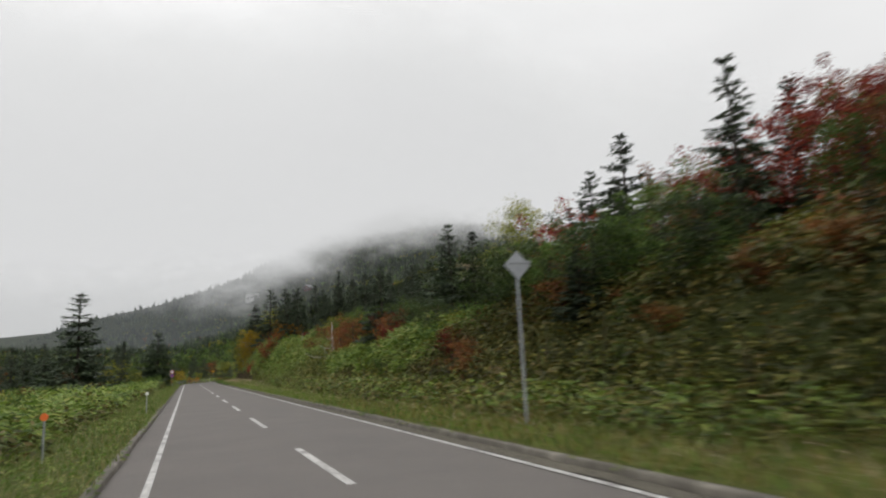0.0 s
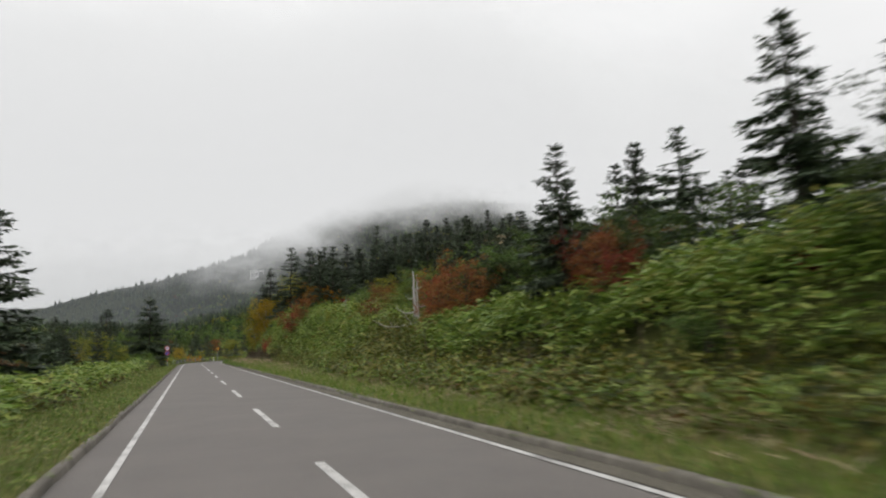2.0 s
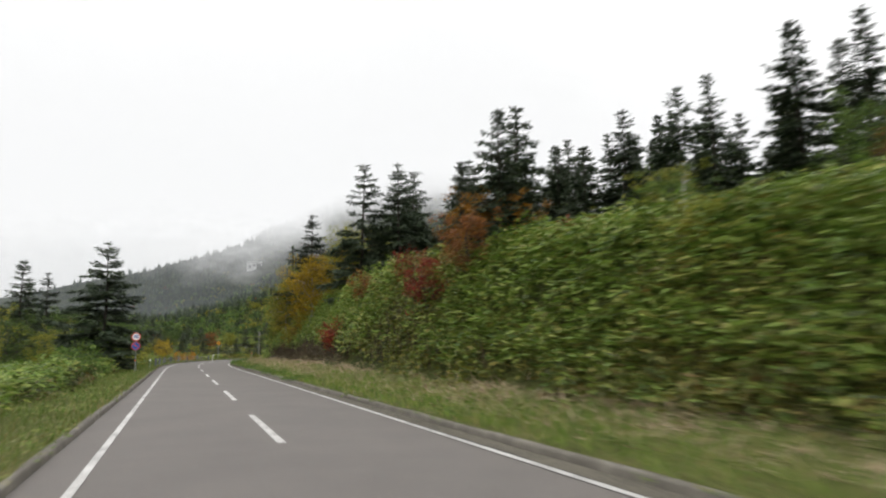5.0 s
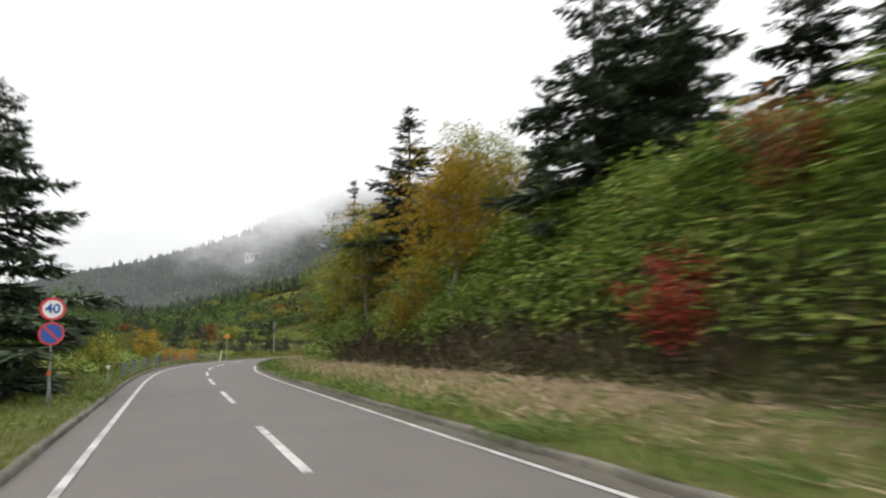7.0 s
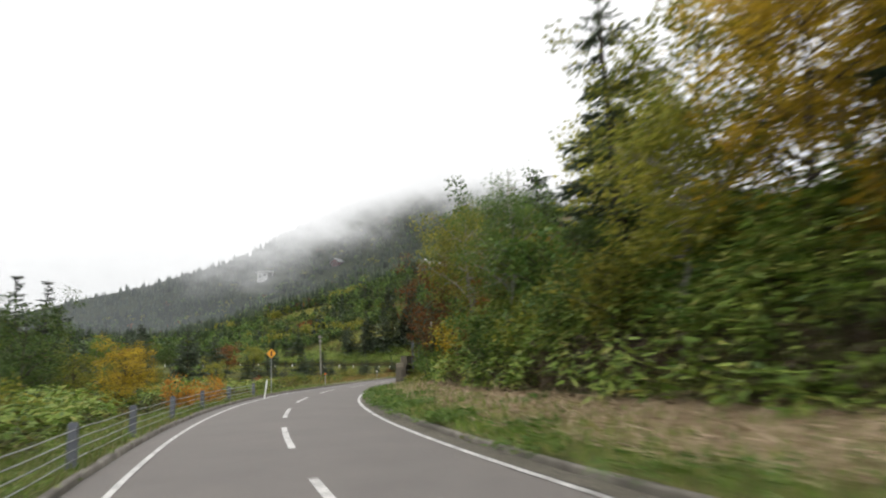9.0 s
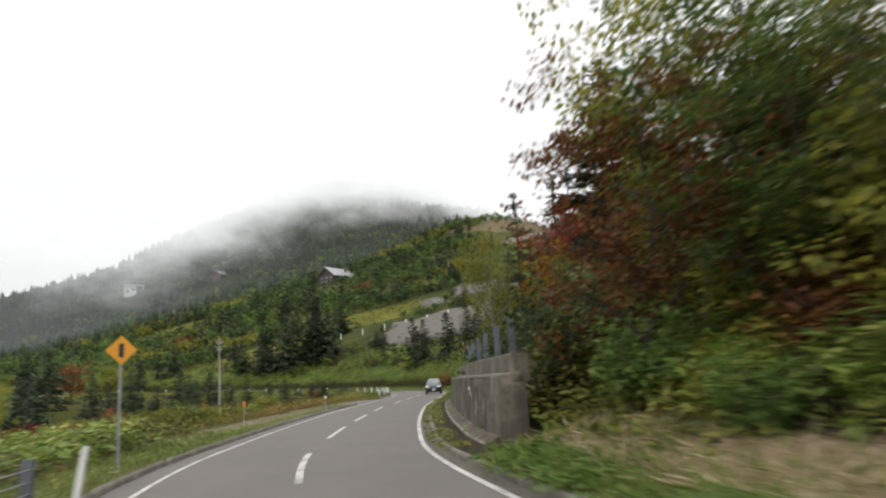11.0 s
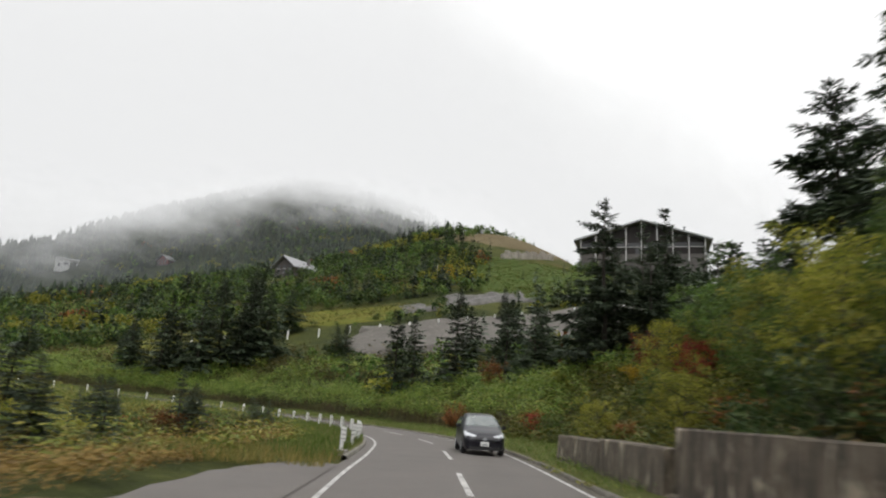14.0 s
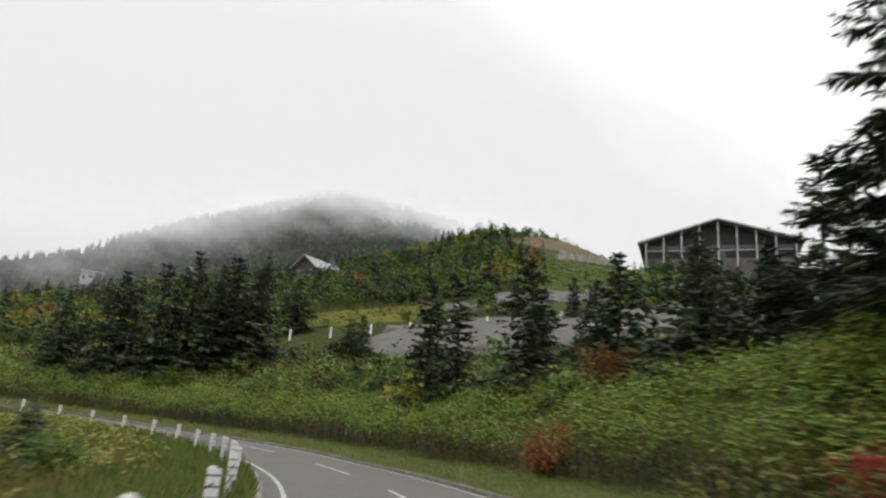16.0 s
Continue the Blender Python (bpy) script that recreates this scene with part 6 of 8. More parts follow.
def cloud_material(name, low, high, most, amp, scale, colour, thin=(230, 420)):
    """White cloud, thin below and closed above, with torn edges; also the painted haze. It glows by itself."""
    m, nt, p = tree_of(name)
    nt.nodes.remove(p)
    g = nt.nodes.new("ShaderNodeNewGeometry")
    xyz = nt.nodes.new("ShaderNodeSeparateXYZ")
    nt.links.new(g.outputs["Position"], xyz.inputs[0])
    torn = grain(nt, scale, 6, 0.62, (1, 1, 1.8))
    add = nt.nodes.new("ShaderNodeMath")
    add.operation = "MULTIPLY_ADD"
    nt.links.new(torn, add.inputs[0])
    add.inputs[1].default_value = amp
    off = nt.nodes.new("ShaderNodeMath")
    off.operation = "SUBTRACT"
    nt.links.new(xyz.outputs[0], off.inputs[0])
    off.inputs[1].default_value = 215
    away = nt.nodes.new("ShaderNodeMath")
    away.operation = "ABSOLUTE"
    nt.links.new(off.outputs[0], away.inputs[0])
    sink = nt.nodes.new("ShaderNodeMapRange")
    sink.interpolation_type = "SMOOTHSTEP"
    sink.inputs["From Min"].default_value, sink.inputs["From Max"].default_value = 18, 185
    sink.inputs["To Min"].default_value, sink.inputs["To Max"].default_value = 0, 44
    nt.links.new(away.outputs[0], sink.inputs[0])
    tilt = nt.nodes.new("ShaderNodeMath")
    nt.links.new(sink.outputs[0], tilt.inputs[0])
    nt.links.new(xyz.outputs[2], tilt.inputs[1])
    nt.links.new(tilt.outputs[0], add.inputs[2])
    span = nt.nodes.new("ShaderNodeMapRange")
    span.interpolation_type = "SMOOTHSTEP"
    span.inputs["From Min"].default_value, span.inputs["From Max"].default_value = low + amp / 2, high + amp / 2
    span.inputs["To Min"].default_value, span.inputs["To Max"].default_value = 0.0, most
    nt.links.new(add.outputs[0], span.inputs[0])
    fade = nt.nodes.new("ShaderNodeMapRange")
    fade.interpolation_type = "SMOOTHSTEP"
    fade.inputs["From Min"].default_value, fade.inputs["From Max"].default_value = thin[0] + amp / 2, thin[1] + amp / 2
    fade.inputs["To Min"].default_value, fade.inputs["To Max"].default_value = 1.0, 0.0
    nt.links.new(add.outputs[0], fade.inputs[0])
    both = nt.nodes.new("ShaderNodeMath")
    both.operation = "MULTIPLY"
    nt.links.new(span.outputs[0], both.inputs[0])
    nt.links.new(fade.outputs[0], both.inputs[1])
    e = nt.nodes.new("ShaderNodeEmission")
    e.inputs[0].default_value = (*colour, 1)
    t = nt.nodes.new("ShaderNodeBsdfTransparent")
    mix = nt.nodes.new("ShaderNodeMixShader")
    nt.links.new(both.outputs[0], mix.inputs[0])
    nt.links.new(t.outputs[0], mix.inputs[1])
    nt.links.new(e.outputs[0], mix.inputs[2])
    nt.links.new(mix.outputs[0], nt.nodes["Material Output"].inputs[0])
    return m


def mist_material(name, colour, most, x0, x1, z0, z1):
    """Thin mist painted as a glowing veil that gathers towards one side of the valley and thins out upwards."""
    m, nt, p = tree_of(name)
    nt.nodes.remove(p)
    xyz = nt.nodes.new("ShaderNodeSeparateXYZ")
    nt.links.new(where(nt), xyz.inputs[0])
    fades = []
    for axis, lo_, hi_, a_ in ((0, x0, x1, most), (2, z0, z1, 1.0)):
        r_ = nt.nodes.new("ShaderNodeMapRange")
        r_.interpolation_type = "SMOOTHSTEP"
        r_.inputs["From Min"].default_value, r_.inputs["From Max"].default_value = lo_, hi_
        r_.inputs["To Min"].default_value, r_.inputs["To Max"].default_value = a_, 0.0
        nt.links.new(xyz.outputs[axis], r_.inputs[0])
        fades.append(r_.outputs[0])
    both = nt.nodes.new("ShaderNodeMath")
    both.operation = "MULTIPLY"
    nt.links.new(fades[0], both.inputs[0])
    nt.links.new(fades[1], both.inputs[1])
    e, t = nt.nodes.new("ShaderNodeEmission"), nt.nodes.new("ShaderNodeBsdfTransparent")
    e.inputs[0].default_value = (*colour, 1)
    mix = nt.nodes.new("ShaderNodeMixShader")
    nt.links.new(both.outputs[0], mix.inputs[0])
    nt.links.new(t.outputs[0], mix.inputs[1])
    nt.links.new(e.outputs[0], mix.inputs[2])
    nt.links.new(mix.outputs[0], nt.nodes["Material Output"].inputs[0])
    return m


def cloud_haze_sheet(y0, bend, z0, z1, material, label):
    """A sheet of cloud or of painted haze hanging across the mountain."""
    xs = np.linspace(-2200, 2400, 60)
    ys = y0 + bend * np.minimum(((xs - 150) / 600) ** 2, 4) + 20 * wobble(xs, xs * 0 + y0, 160, 1.0)
    co = np.concatenate([np.stack([xs, ys, np.full(60, z0)], 1), np.stack([xs, ys + 60, np.full(60, z1)], 1)])
    i = np.arange(59)
    ob = new("cloud_haze_sheet", quick_mesh("cloud_haze_sheet", co, np.stack([i, i + 1, i + 61, i + 60], 1), material))
    return tagged(ob, label, "cloud", kind="structure")


for k in range(5):
    base_ = 110 + 15 * k
    cloud_haze_sheet(500 + 46 * k, 60, 30, 900, cloud_material("cloud_top", base_ * 0.82, base_ * 1.22, 0.78, 80, 0.0095 + 0.0012 * k, (0.84 + 0.03 * k, 0.844 + 0.03 * k, 0.848 + 0.03 * k), (base_ * 1.25, base_ * 3.0)), "low grey-white cloud lying on the mountain top")
# haze of distance, painted with two see-through sheets that emit a grey glow
cloud_haze_sheet(470, 60, -60, 900, cloud_material("haze", -30, 170, 0.06, 90, 0.009, (0.60, 0.625, 0.64), (215, 400)), "faintly glowing sheet that paints grey haze before the mountain")
cloud_haze_sheet(540, 0, -60, 900, mist_material("valley_mist_glow", (0.52, 0.555, 0.58), 0.13, -60, 190, 70, 190), "faintly glowing sheet that paints blue-grey mist over the valley")


# ---------------------------------------------------------------- wall above the road
def prism(name, s0, s1, prof, material, steps=5):
    """A closed section (across, height) carried along the road, with ends."""
    s = np.linspace(s0, s1, steps)
    k = len(prof)
    co = []
    for d, h in prof:
        x_, y_ = on_road(s, d)
        co.append(np.stack([x_, y_, road_z(s) + h], 1))
    co = np.stack(co, 1).reshape(-1, 3)
    bm = bmesh.new()
    vs = [bm.verts.new(c) for c in co]
    for i in range(steps - 1):
        for j in range(k):
            m_ = (j + 1) % k
            bm.faces.new((vs[i * k + j], vs[i * k + m_], vs[(i + 1) * k + m_], vs[(i + 1) * k + j]))
    bm.faces.new([vs[j] for j in range(k)][::-1])
    bm.faces.new([vs[(steps - 1) * k + j] for j in range(k)])
    bmesh.ops.recalc_face_normals(bm, faces=bm.faces)
    return from_bm(name, bm, material)


wall = tagged(new("retaining_wall"), "dark stained concrete retaining wall with a set-back ledge", "wall", kind="structure")
for s_, e_ in zip([178.0, *np.arange(180.0, 221.5, 4.6)], [*np.arange(180.0, 221.5, 4.6), 221.53]):
    e_ = e_ - 0.03
    t_ = 1.56 + 0.02 * math.sin(s_)
    part("wall_panel", prism("wall_panel", s_, e_, [(4.30, -0.4), (4.38, t_ - 0.04), (4.42, t_), (5.0, t_), (5.0, -0.4)], WALL if s_ > 179 else WALL_PALE), wall)
for s_ in np.arange(178.0, 198.0, 5.1):
    e_ = min(s_ + 5.07, 198.4)
    part("ledge_panel", prism("ledge_panel", s_, e_, [(4.66, 1.4), (4.69, 2.03), (4.72, 2.06), (5.1, 2.06), (5.1, 1.4)], WALL_PALE), wall, "paler upper course")
part("wall_panel", prism("wall_panel", 221.53, 227.0, [(4.05, -0.4), (4.16, 1.08), (4.2, 1.12), (4.8, 1.12), (4.8, -0.4)], WALL), wall)
part("wall_panel", prism("wall_panel", 227.03, 232.6, [(4.03, -0.4), (4.14, 1.00), (4.18, 1.04), (4.78, 1.04), (4.78, -0.4)], WALL), wall)
part("ledge_lip", prism("ledge_lip", 178.0, 198.4, [(4.374, 1.545), (4.380, 1.605), (4.655, 1.625), (4.655, 1.545)], LIME, 20), wall, "pale worn shelf under the upper course")
part("wall_foot", prism("wall_foot", 178.0, 221.5, [(3.99, -0.3), (4.00, 0.12), (4.295, 0.24), (4.295, -0.3)], WALL, 26), wall, "dark sloping foot")
part("foot_edge", prism("foot_edge", 178.0, 221.5, [(3.90, -0.3), (3.925, 0.105), (3.986, 0.125), (3.986, -0.3)], LIME, 40), wall, "pale chipped edge of the footing")
for s_ in (184.6, 203.0):
    part("joint_stain", prism("joint_stain", s_ - 0.15, s_ + 0.13, [(4.300, 0.2), (4.374, 1.53), (4.385, 1.53), (4.320, 0.2)], WALL_PALE, 2), wall, "pale mossy stain along a joint")
MOSSY = ground_material("mossy_dirt", (0.030, 0.028, 0.016), (0.058, 0.050, 0.034), (0.105, 0.090, 0.066), 2.5)
tagged(new("gutter_strip", ribbon("gutter_strip", 175, 233, [(3.19, 0.05), (3.5, 0.055), (3.92, 0.07)], MOSSY, 1.0, 0.0, 0.05)), "dark mossy concrete strip at the foot of the wall", "verge", kind="structure")
x, y, z, s, d = strew(178, 232, 3.06, 3.55, 55, np.random.default_rng(61), lambda x, y, s, d, r: wobble(x, y, 1.3, 2.0) > 0.05)
thicket("moss", "moss and small weeds along the broken kerb", (x, y, road_z(s) + 0.06), np.random.default_rng(61), YELLOWING, (0.02, 0.10), 6, (0.05, 0.13), 0.5, 0.5, 0.9)
x, y, z, s, d = strew(180, 222, 3.9, 4.3, 5, np.random.default_rng(62), lambda x, y, s, d, r: wobble(x, y, 2.1, 6.0) > 0.45)
thicket("weeds", "green weeds growing at the foot of the wall", (x, y, road_z(s) + 0.12), np.random.default_rng(62), FRESH, (0.05, 0.35), 8, (0.08, 0.2), 0.4, 0.5, 0.9)
for s_, z_, w_, hue_ in ((184.1, 1.23, 0.30, "white"), (183.75, 1.09, 0.25, "pink"), (183.2, 1.00, 0.26, "grey")):
    x_, y_ = on_road(s_, 4.3)
    h_ = math.degrees(math.atan2(*np.subtract(on_road(s_ + 1, 4.3), on_road(s_ - 1, 4.3))[::-1]))
    ob = part("patch", box("patch", (-w_ / 2, 0.0, -0.06), (w_ / 2, 0.03, 0.06), plain("patch_" + hue_, {"white": (0.6, 0.6, 0.58), "pink": (0.45, 0.30, 0.26), "grey": (0.26, 0.26, 0.25)}[hue_], 0.8), 0.006), wall, hue_ + " mortar patch")
    ob.matrix_basis = pose(float(x_), float(y_), z_, 0, 0, h_) @ Matrix.Translation((0, -0.04, 0))


# turnout of dirt inside the bend
tagged(new("gravel_turnout", ribbon("gravel_turnout", 186, 217, [(-4.3, -0.02), (-4.7, 0.05), (-5.6, 0.04), (-6.5, 0.0), (-7.0, -0.1), (-7.6, -0.6)], GRAVEL, 1.5, 0.0, 0.12)), "bare brown dirt turnout beside the road", "ground", kind="structure")
tagged(new("grass_strip", ribbon("grass_strip", 188, 214, [(-3.4, 0.09), (-3.8, 0.10), (-4.4, 0.07), (-4.8, -0.02)], TURF, 1.5, 0.0, 0.06)), "narrow grass strip between kerb and turnout", "verge", kind="structure")
tagged(new("asphalt_apron", ribbon("asphalt_apron", 215, 226, [(-3.25, -0.012), (-4.3, 0.0), (lambda s: -4.6 - 0.9 * smooth(226, 221, s) - 0.12 * np.sin(s * 2.3), 0.015), (-6.3, -0.30)], ASPHALT, 1.0, 0.012)), "grey asphalt apron joining the turnout to the road", "road", kind="structure")


# ---------------------------------------------------------------- posts, cables and signs
STRIPE = plain("dark_cable", (0.05, 0.05, 0.055), 0.5, 0.5, 0.2, 20)
ORANGE = plain("orange_reflector", (0.75, 0.16, 0.03), 0.35, 0, 0.1, 20)
POST_BLUE = plain("weathered_steel_post", (0.150, 0.160, 0.190), 0.6, 0.3, 0.3, 6)


def heading(s):
    a, b = on_road(s - 0.5, 0.0), on_road(s + 0.5, 0.0)
    return math.degrees(math.atan2(float(b[1] - a[1]), float(b[0] - a[0])))


def cable_fence(name, label, stations, d, height, width, deep, material, heights, cable_r, base):
    """Posts with cables strung between them."""
    fence = tagged(new(name), label, "fence")
    mesh, mark, plate = None, None, None
    d_of = d if callable(d) else (lambda s: d + 0.0 * s)
    for s in stations:
        x_, y_ = on_road(s, d_of(s))
        if mesh is None:
            bm = bmesh.new()
            box_bm(bm, (-deep / 2, -width / 2, -0.5), (deep / 2, width / 2, height), 0.02)
            mesh = from_bm("post", bm, material)
        one = part("post", mesh, fence, "", pose(float(x_), float(y_), float(road_z(s)) + base, 0, 0, heading(s)))
        if material is WHITE:
            if plate is None:
                plate = box("cable_plate", (-0.075, -0.125, height * 0.46), (-0.052, 0.052, height * 0.97), WHITE, 0.006)
                mark = [box("cable_clamp", (-0.083, -0.12, height * u), (-0.076, 0.05, height * u + 0.018), STRIPE, 0.002) for u in (0.54, 0.70, 0.86)]
            face_ = part("cable_plate", plate, one, "white cable plate")
            for clamp in mark:
                part("cable_clamp", clamp, face_, "dark cable clamp", pose(0, 0, 0))
    ss = np.linspace(stations[0], stations[-1], len(stations) * 3)
    for h in heights:
        x_, y_ = on_road(ss, d_of(ss) + 0.05)
        sag = 0.012 * np.sin(np.arange(len(ss)) * 2.1)
        part("cable", tube("cable", np.stack([x_, y_, road_z(ss) + base + h + sag], 1), np.full(len(ss), cable_r), STRIPE if material is WHITE or base == 0.0 else METAL, 5), fence, "thin steel cable")
    return fence


cable_fence("cable_guardrail", "grey steel posts with slack wire cables beside the kerb", [135.3 + 5.45 * k for k in range(8)], -3.62, 0.78, 0.16, 0.10, POST_BLUE, (0.18, 0.34, 0.5, 0.66), 0.010, 0.05)
cable_fence("ledge_fence", "grey steel posts with wire cables along the wall top", [180.6 + 3.05 * k for k in range(7)], 5.25, 3.05, 0.17, 0.11, POST_BLUE, (2.22, 2.42, 2.62, 2.82, 3.02), 0.0045, 0.0)
cable_fence("white_post_fence", "white posts with cables around the inside of the bend", [229.4 + 4.05 * k for k in range(30)], lambda s: -3.62 - 0.45 * smooth(236, 258, s), 0.86, 0.11, 0.10, WHITE, (0.3, 0.48, 0.66), 0.010, 0.05)


x_, y_ = on_road(229.4, -3.62)
block = tagged(new("concrete_block", box("concrete_block", (-0.45, -0.22, -0.3), (0.30, 0.22, 0.16), PALE_KERB, 0.03)), "pale concrete block at the foot of the first white post", "concrete block")
block.matrix_basis = pose(float(x_), float(y_), float(road_z(229.4)) + 0.02, 0, 0, heading(229.4))


def delineator(x, y, z, h, hue, lean=0):
    ob = tagged(new("delineator"), ("orange" if hue is ORANGE else "white") + " round reflector on a thin post in the grass", "reflector post", "roadside reflectors")
    part("pole", tube("pole", [(0, 0, -0.3), (0, 0, h)], [0.022, 0.022], METAL, 8), ob)
    bm = bmesh.new()
    bmesh.ops.create_cone(bm, cap_ends=True, segments=20, radius1=0.075, radius2=0.075, depth=0.035, matrix=Matrix.Translation((0, -0.03, h - 0.02)) @ Matrix.Rotation(radians(90), 4, "X"))
    part("reflector", from_bm("reflector", bm, hue), ob, "round reflector")
    ob.matrix_basis = pose(x, y, z, 0, lean, 0)


delineator(-3.1, 15.6, 0.0, 0.95, ORANGE)
delineator(12.0, 193.6, 0.0, 1.0, ORANGE)
delineator(-2.1, 32.7, 0.0, 0.95, WHITE)
delineator(-2.2, 131.4, 0.0, 0.75, WHITE)
delineator(19.1, 202.1, -0.05, 0.95, WHITE)

SIGN_WHITE, SIGN_RED, SIGN_BLUE = plain("sign_white", (0.78, 0.78, 0.77), 0.4, 0, 0.06, 8), plain("sign_red", (0.55, 0.05, 0.05), 0.4, 0, 0.1, 8), plain("sign_blue", (0.03, 0.09, 0.36), 0.4, 0, 0.1, 8)
SIGN_YELLOW = plain("sign_yellow", (0.75, 0.33, 0.03), 0.4, 0, 0.1, 8)


def disc(name, radius, y0, thick, material, inner=0.0, seg=40):
    """A round plate, or a ring, that faces -y."""
    bm = bmesh.new()
    if not inner:
        bmesh.ops.create_cone(bm, cap_ends=True, segments=seg, radius1=radius, radius2=radius, depth=thick, matrix=Matrix.Translation((0, y0, 0)) @ Matrix.Rotation(radians(90), 4, "X"))
    else:
        rows = []
        for r, y in ((inner, y0 + thick / 2), (inner, y0 - thick / 2), (radius, y0 - thick / 2), (radius, y0 + thick / 2)):
            rows.append([bm.verts.new((r * math.cos(a), y, r * math.sin(a))) for a in np.linspace(0, 2 * math.pi, seg, endpoint=False)])
        for i in range(4):
            for j in range(seg):
                bm.faces.new((rows[i][j], rows[i][(j + 1) % seg], rows[(i + 1) % 4][(j + 1) % seg], rows[(i + 1) % 4][j]))
        bmesh.ops.recalc_face_normals(bm, faces=bm.faces)
    return from_bm(name, bm, material)


def words(text, size, material, parent, x, y, z, name="number"):
    c = bpy.data.curves.new(name, "FONT")
    c.body, c.size, c.extrude, c.align_x, c.align_y = text, size, 0.003, "CENTER", "CENTER"
    c.offset = size * 0.02
    c.materials.append(material)
    ob = new(name, c)
    ob.parent = parent
    ob.matrix_basis = pose(x, y, z, 90, 0, 0)
    return tagged(ob, "blue numerals " + text)


signs = tagged(new("road_sign"), "speed limit 40 and no-parking discs on a steel pole", "road sign")
part("pole", tube("pole", [(0, 0, -0.4), (-0.05, 0, 2.85)], [0.032, 0.032], METAL, 10), signs, "grey steel pole")
top = part("speed_disc", disc("speed_disc", 0.30, -0.05, 0.012, SIGN_WHITE), signs, "white disc with a red rim", pose(-0.05, 0, 2.5))
part("rim", disc("rim", 0.30, -0.061, 0.006, SIGN_RED, 0.235), top, "red rim")
words("40", 0.34, SIGN_BLUE, top, 0, -0.064, 0)
low = part("no_parking_disc", disc("no_parking_disc", 0.30, -0.05, 0.012, SIGN_BLUE), signs, "blue disc with red rim and slash", pose(-0.04, 0, 1.86))
part("rim", disc("rim", 0.30, -0.061, 0.006, SIGN_RED, 0.25), low, "red rim")
bm = box_bm(bmesh.new(), (-0.27, -0.066, -0.028), (0.27, -0.058, 0.028))
part("slash", from_bm("slash", bm, SIGN_RED), low, "red slash", pose(0, 0, 0, 0, 45, 0))
part("reflector", disc("reflector", 0.06, -0.05, 0.03, ORANGE), signs, "orange reflector", pose(-0.02, 0, 0.86))
part("strut", tube("strut", [(0.12, 0.05, -0.3), (0.0, 0, 0.7)], [0.02, 0.02], METAL, 8), signs)
signs.matrix_basis = pose(-2.8, 122.0, 0.0, 0, 0, 4)


def diamond_sign(x, y, z, size, height, face, turn, label):
    ob = tagged(new("warning_sign"), label, "road sign", "diamond warning signs")
    part("pole", tube("pole", [(0, 0, -0.4), (0, 0, height + size * 0.3)], [0.032, 0.032], METAL, 10), ob, "grey steel pole")
    bm = box_bm(bmesh.new(), (-size / 2, -0.055, -size / 2), (size / 2, -0.04, size / 2), 0.006)
    plate = part("plate", from_bm("plate", bm, face), ob, "diamond plate", pose(0, 0, height, 0, 45, 0))
    if face is SIGN_YELLOW:
        part("symbol", box("symbol", (-0.05, -0.062, -0.15), (0.05, -0.056, 0.15), BLACK, 0.002), plate, "dark symbol", pose(0, 0, 0, 0, -45, 0))
    else:
        part("bracket", box("bracket", (-0.25, -0.078, -0.03), (0.25, -0.058, 0.03), METAL, 0.004), plate, "fixing rail", pose(0, 0, 0.1, 0, -45, 0))
    ob.matrix_basis = pose(x, y, z, 0, 0, turn)


diamond_sign(6.3, 12.9, 0.1, 0.46, 3.55, METAL, 0, "bare metal back of a diamond warning sign")
diamond_sign(5.6, 179.0, -0.3, 0.45, 2.9, SIGN_YELLOW, 0, "orange-yellow diamond warning sign on a pole in the grass")
post = tagged(new("marker_post", tube("marker_post", [(0, 0, -0.2), (0.16, 0, 0.95)], [0.045, 0.045], WHITE, 8)), "white marker post leaning in the grass", "post")
post.matrix_basis = pose(4.5, 172.9, 0.05, 0, 0, 0)

POLE_GREY = plain("weathered_pole", (0.28, 0.26, 0.24), 0.9, 0, 0.3, 5, 0.3, (1, 1, 0.2))
pole = tagged(new("utility_pole"), "weathered grey utility pole with crossarms and insulators", "utility pole")
part("mast", tube("mast", [(0, 0, -0.6), (0.03, 0, 3), (-0.04, 0, 6.4)], [0.085, 0.075, 0.055], POLE_GREY, 10), pole)
for z_, w_ in ((6.1, 0.30), (5.6, 0.22)):
    arm = part("crossarm", box("crossarm", (-w_, -0.05, z_ - 0.05), (w_, 0.05, z_ + 0.05), POLE_GREY, 0.01), pole)
    for u in (-0.9, -0.4, 0.4, 0.9):
        part("insulator", tube("insulator", [(u * w_, 0, z_ + 0.05), (u * w_, 0, z_ + 0.12), (u * w_, 0, z_ + 0.2)], [0.015, 0.03, 0.02], POLE_GREY, 8), arm)
pole.matrix_basis = pose(15.3, 213.3, -1.0, 0, 0, 20)
bm = bmesh.new()
bmesh.ops.create_icosphere(bm, subdivisions=3, radius=0.5)
for v in bm.verts:
    v.co *= 1 + 0.22 * noise.noise(v.co * 2.2)
    v.co.z *= 0.62
rock = tagged(new("boulder", from_bm("boulder", bm, plain("brown_rock", (0.10, 0.075, 0.06), 0.9, 0, 0.4, 5, 0.6))), "brown boulder lying behind the low wall", "boulder")
bx, by = on_road(231.2, 5.7)
rock.matrix_basis = pose(float(bx), float(by), float(land(bx, by)[0]) + 0.42, 0, 0, 30)


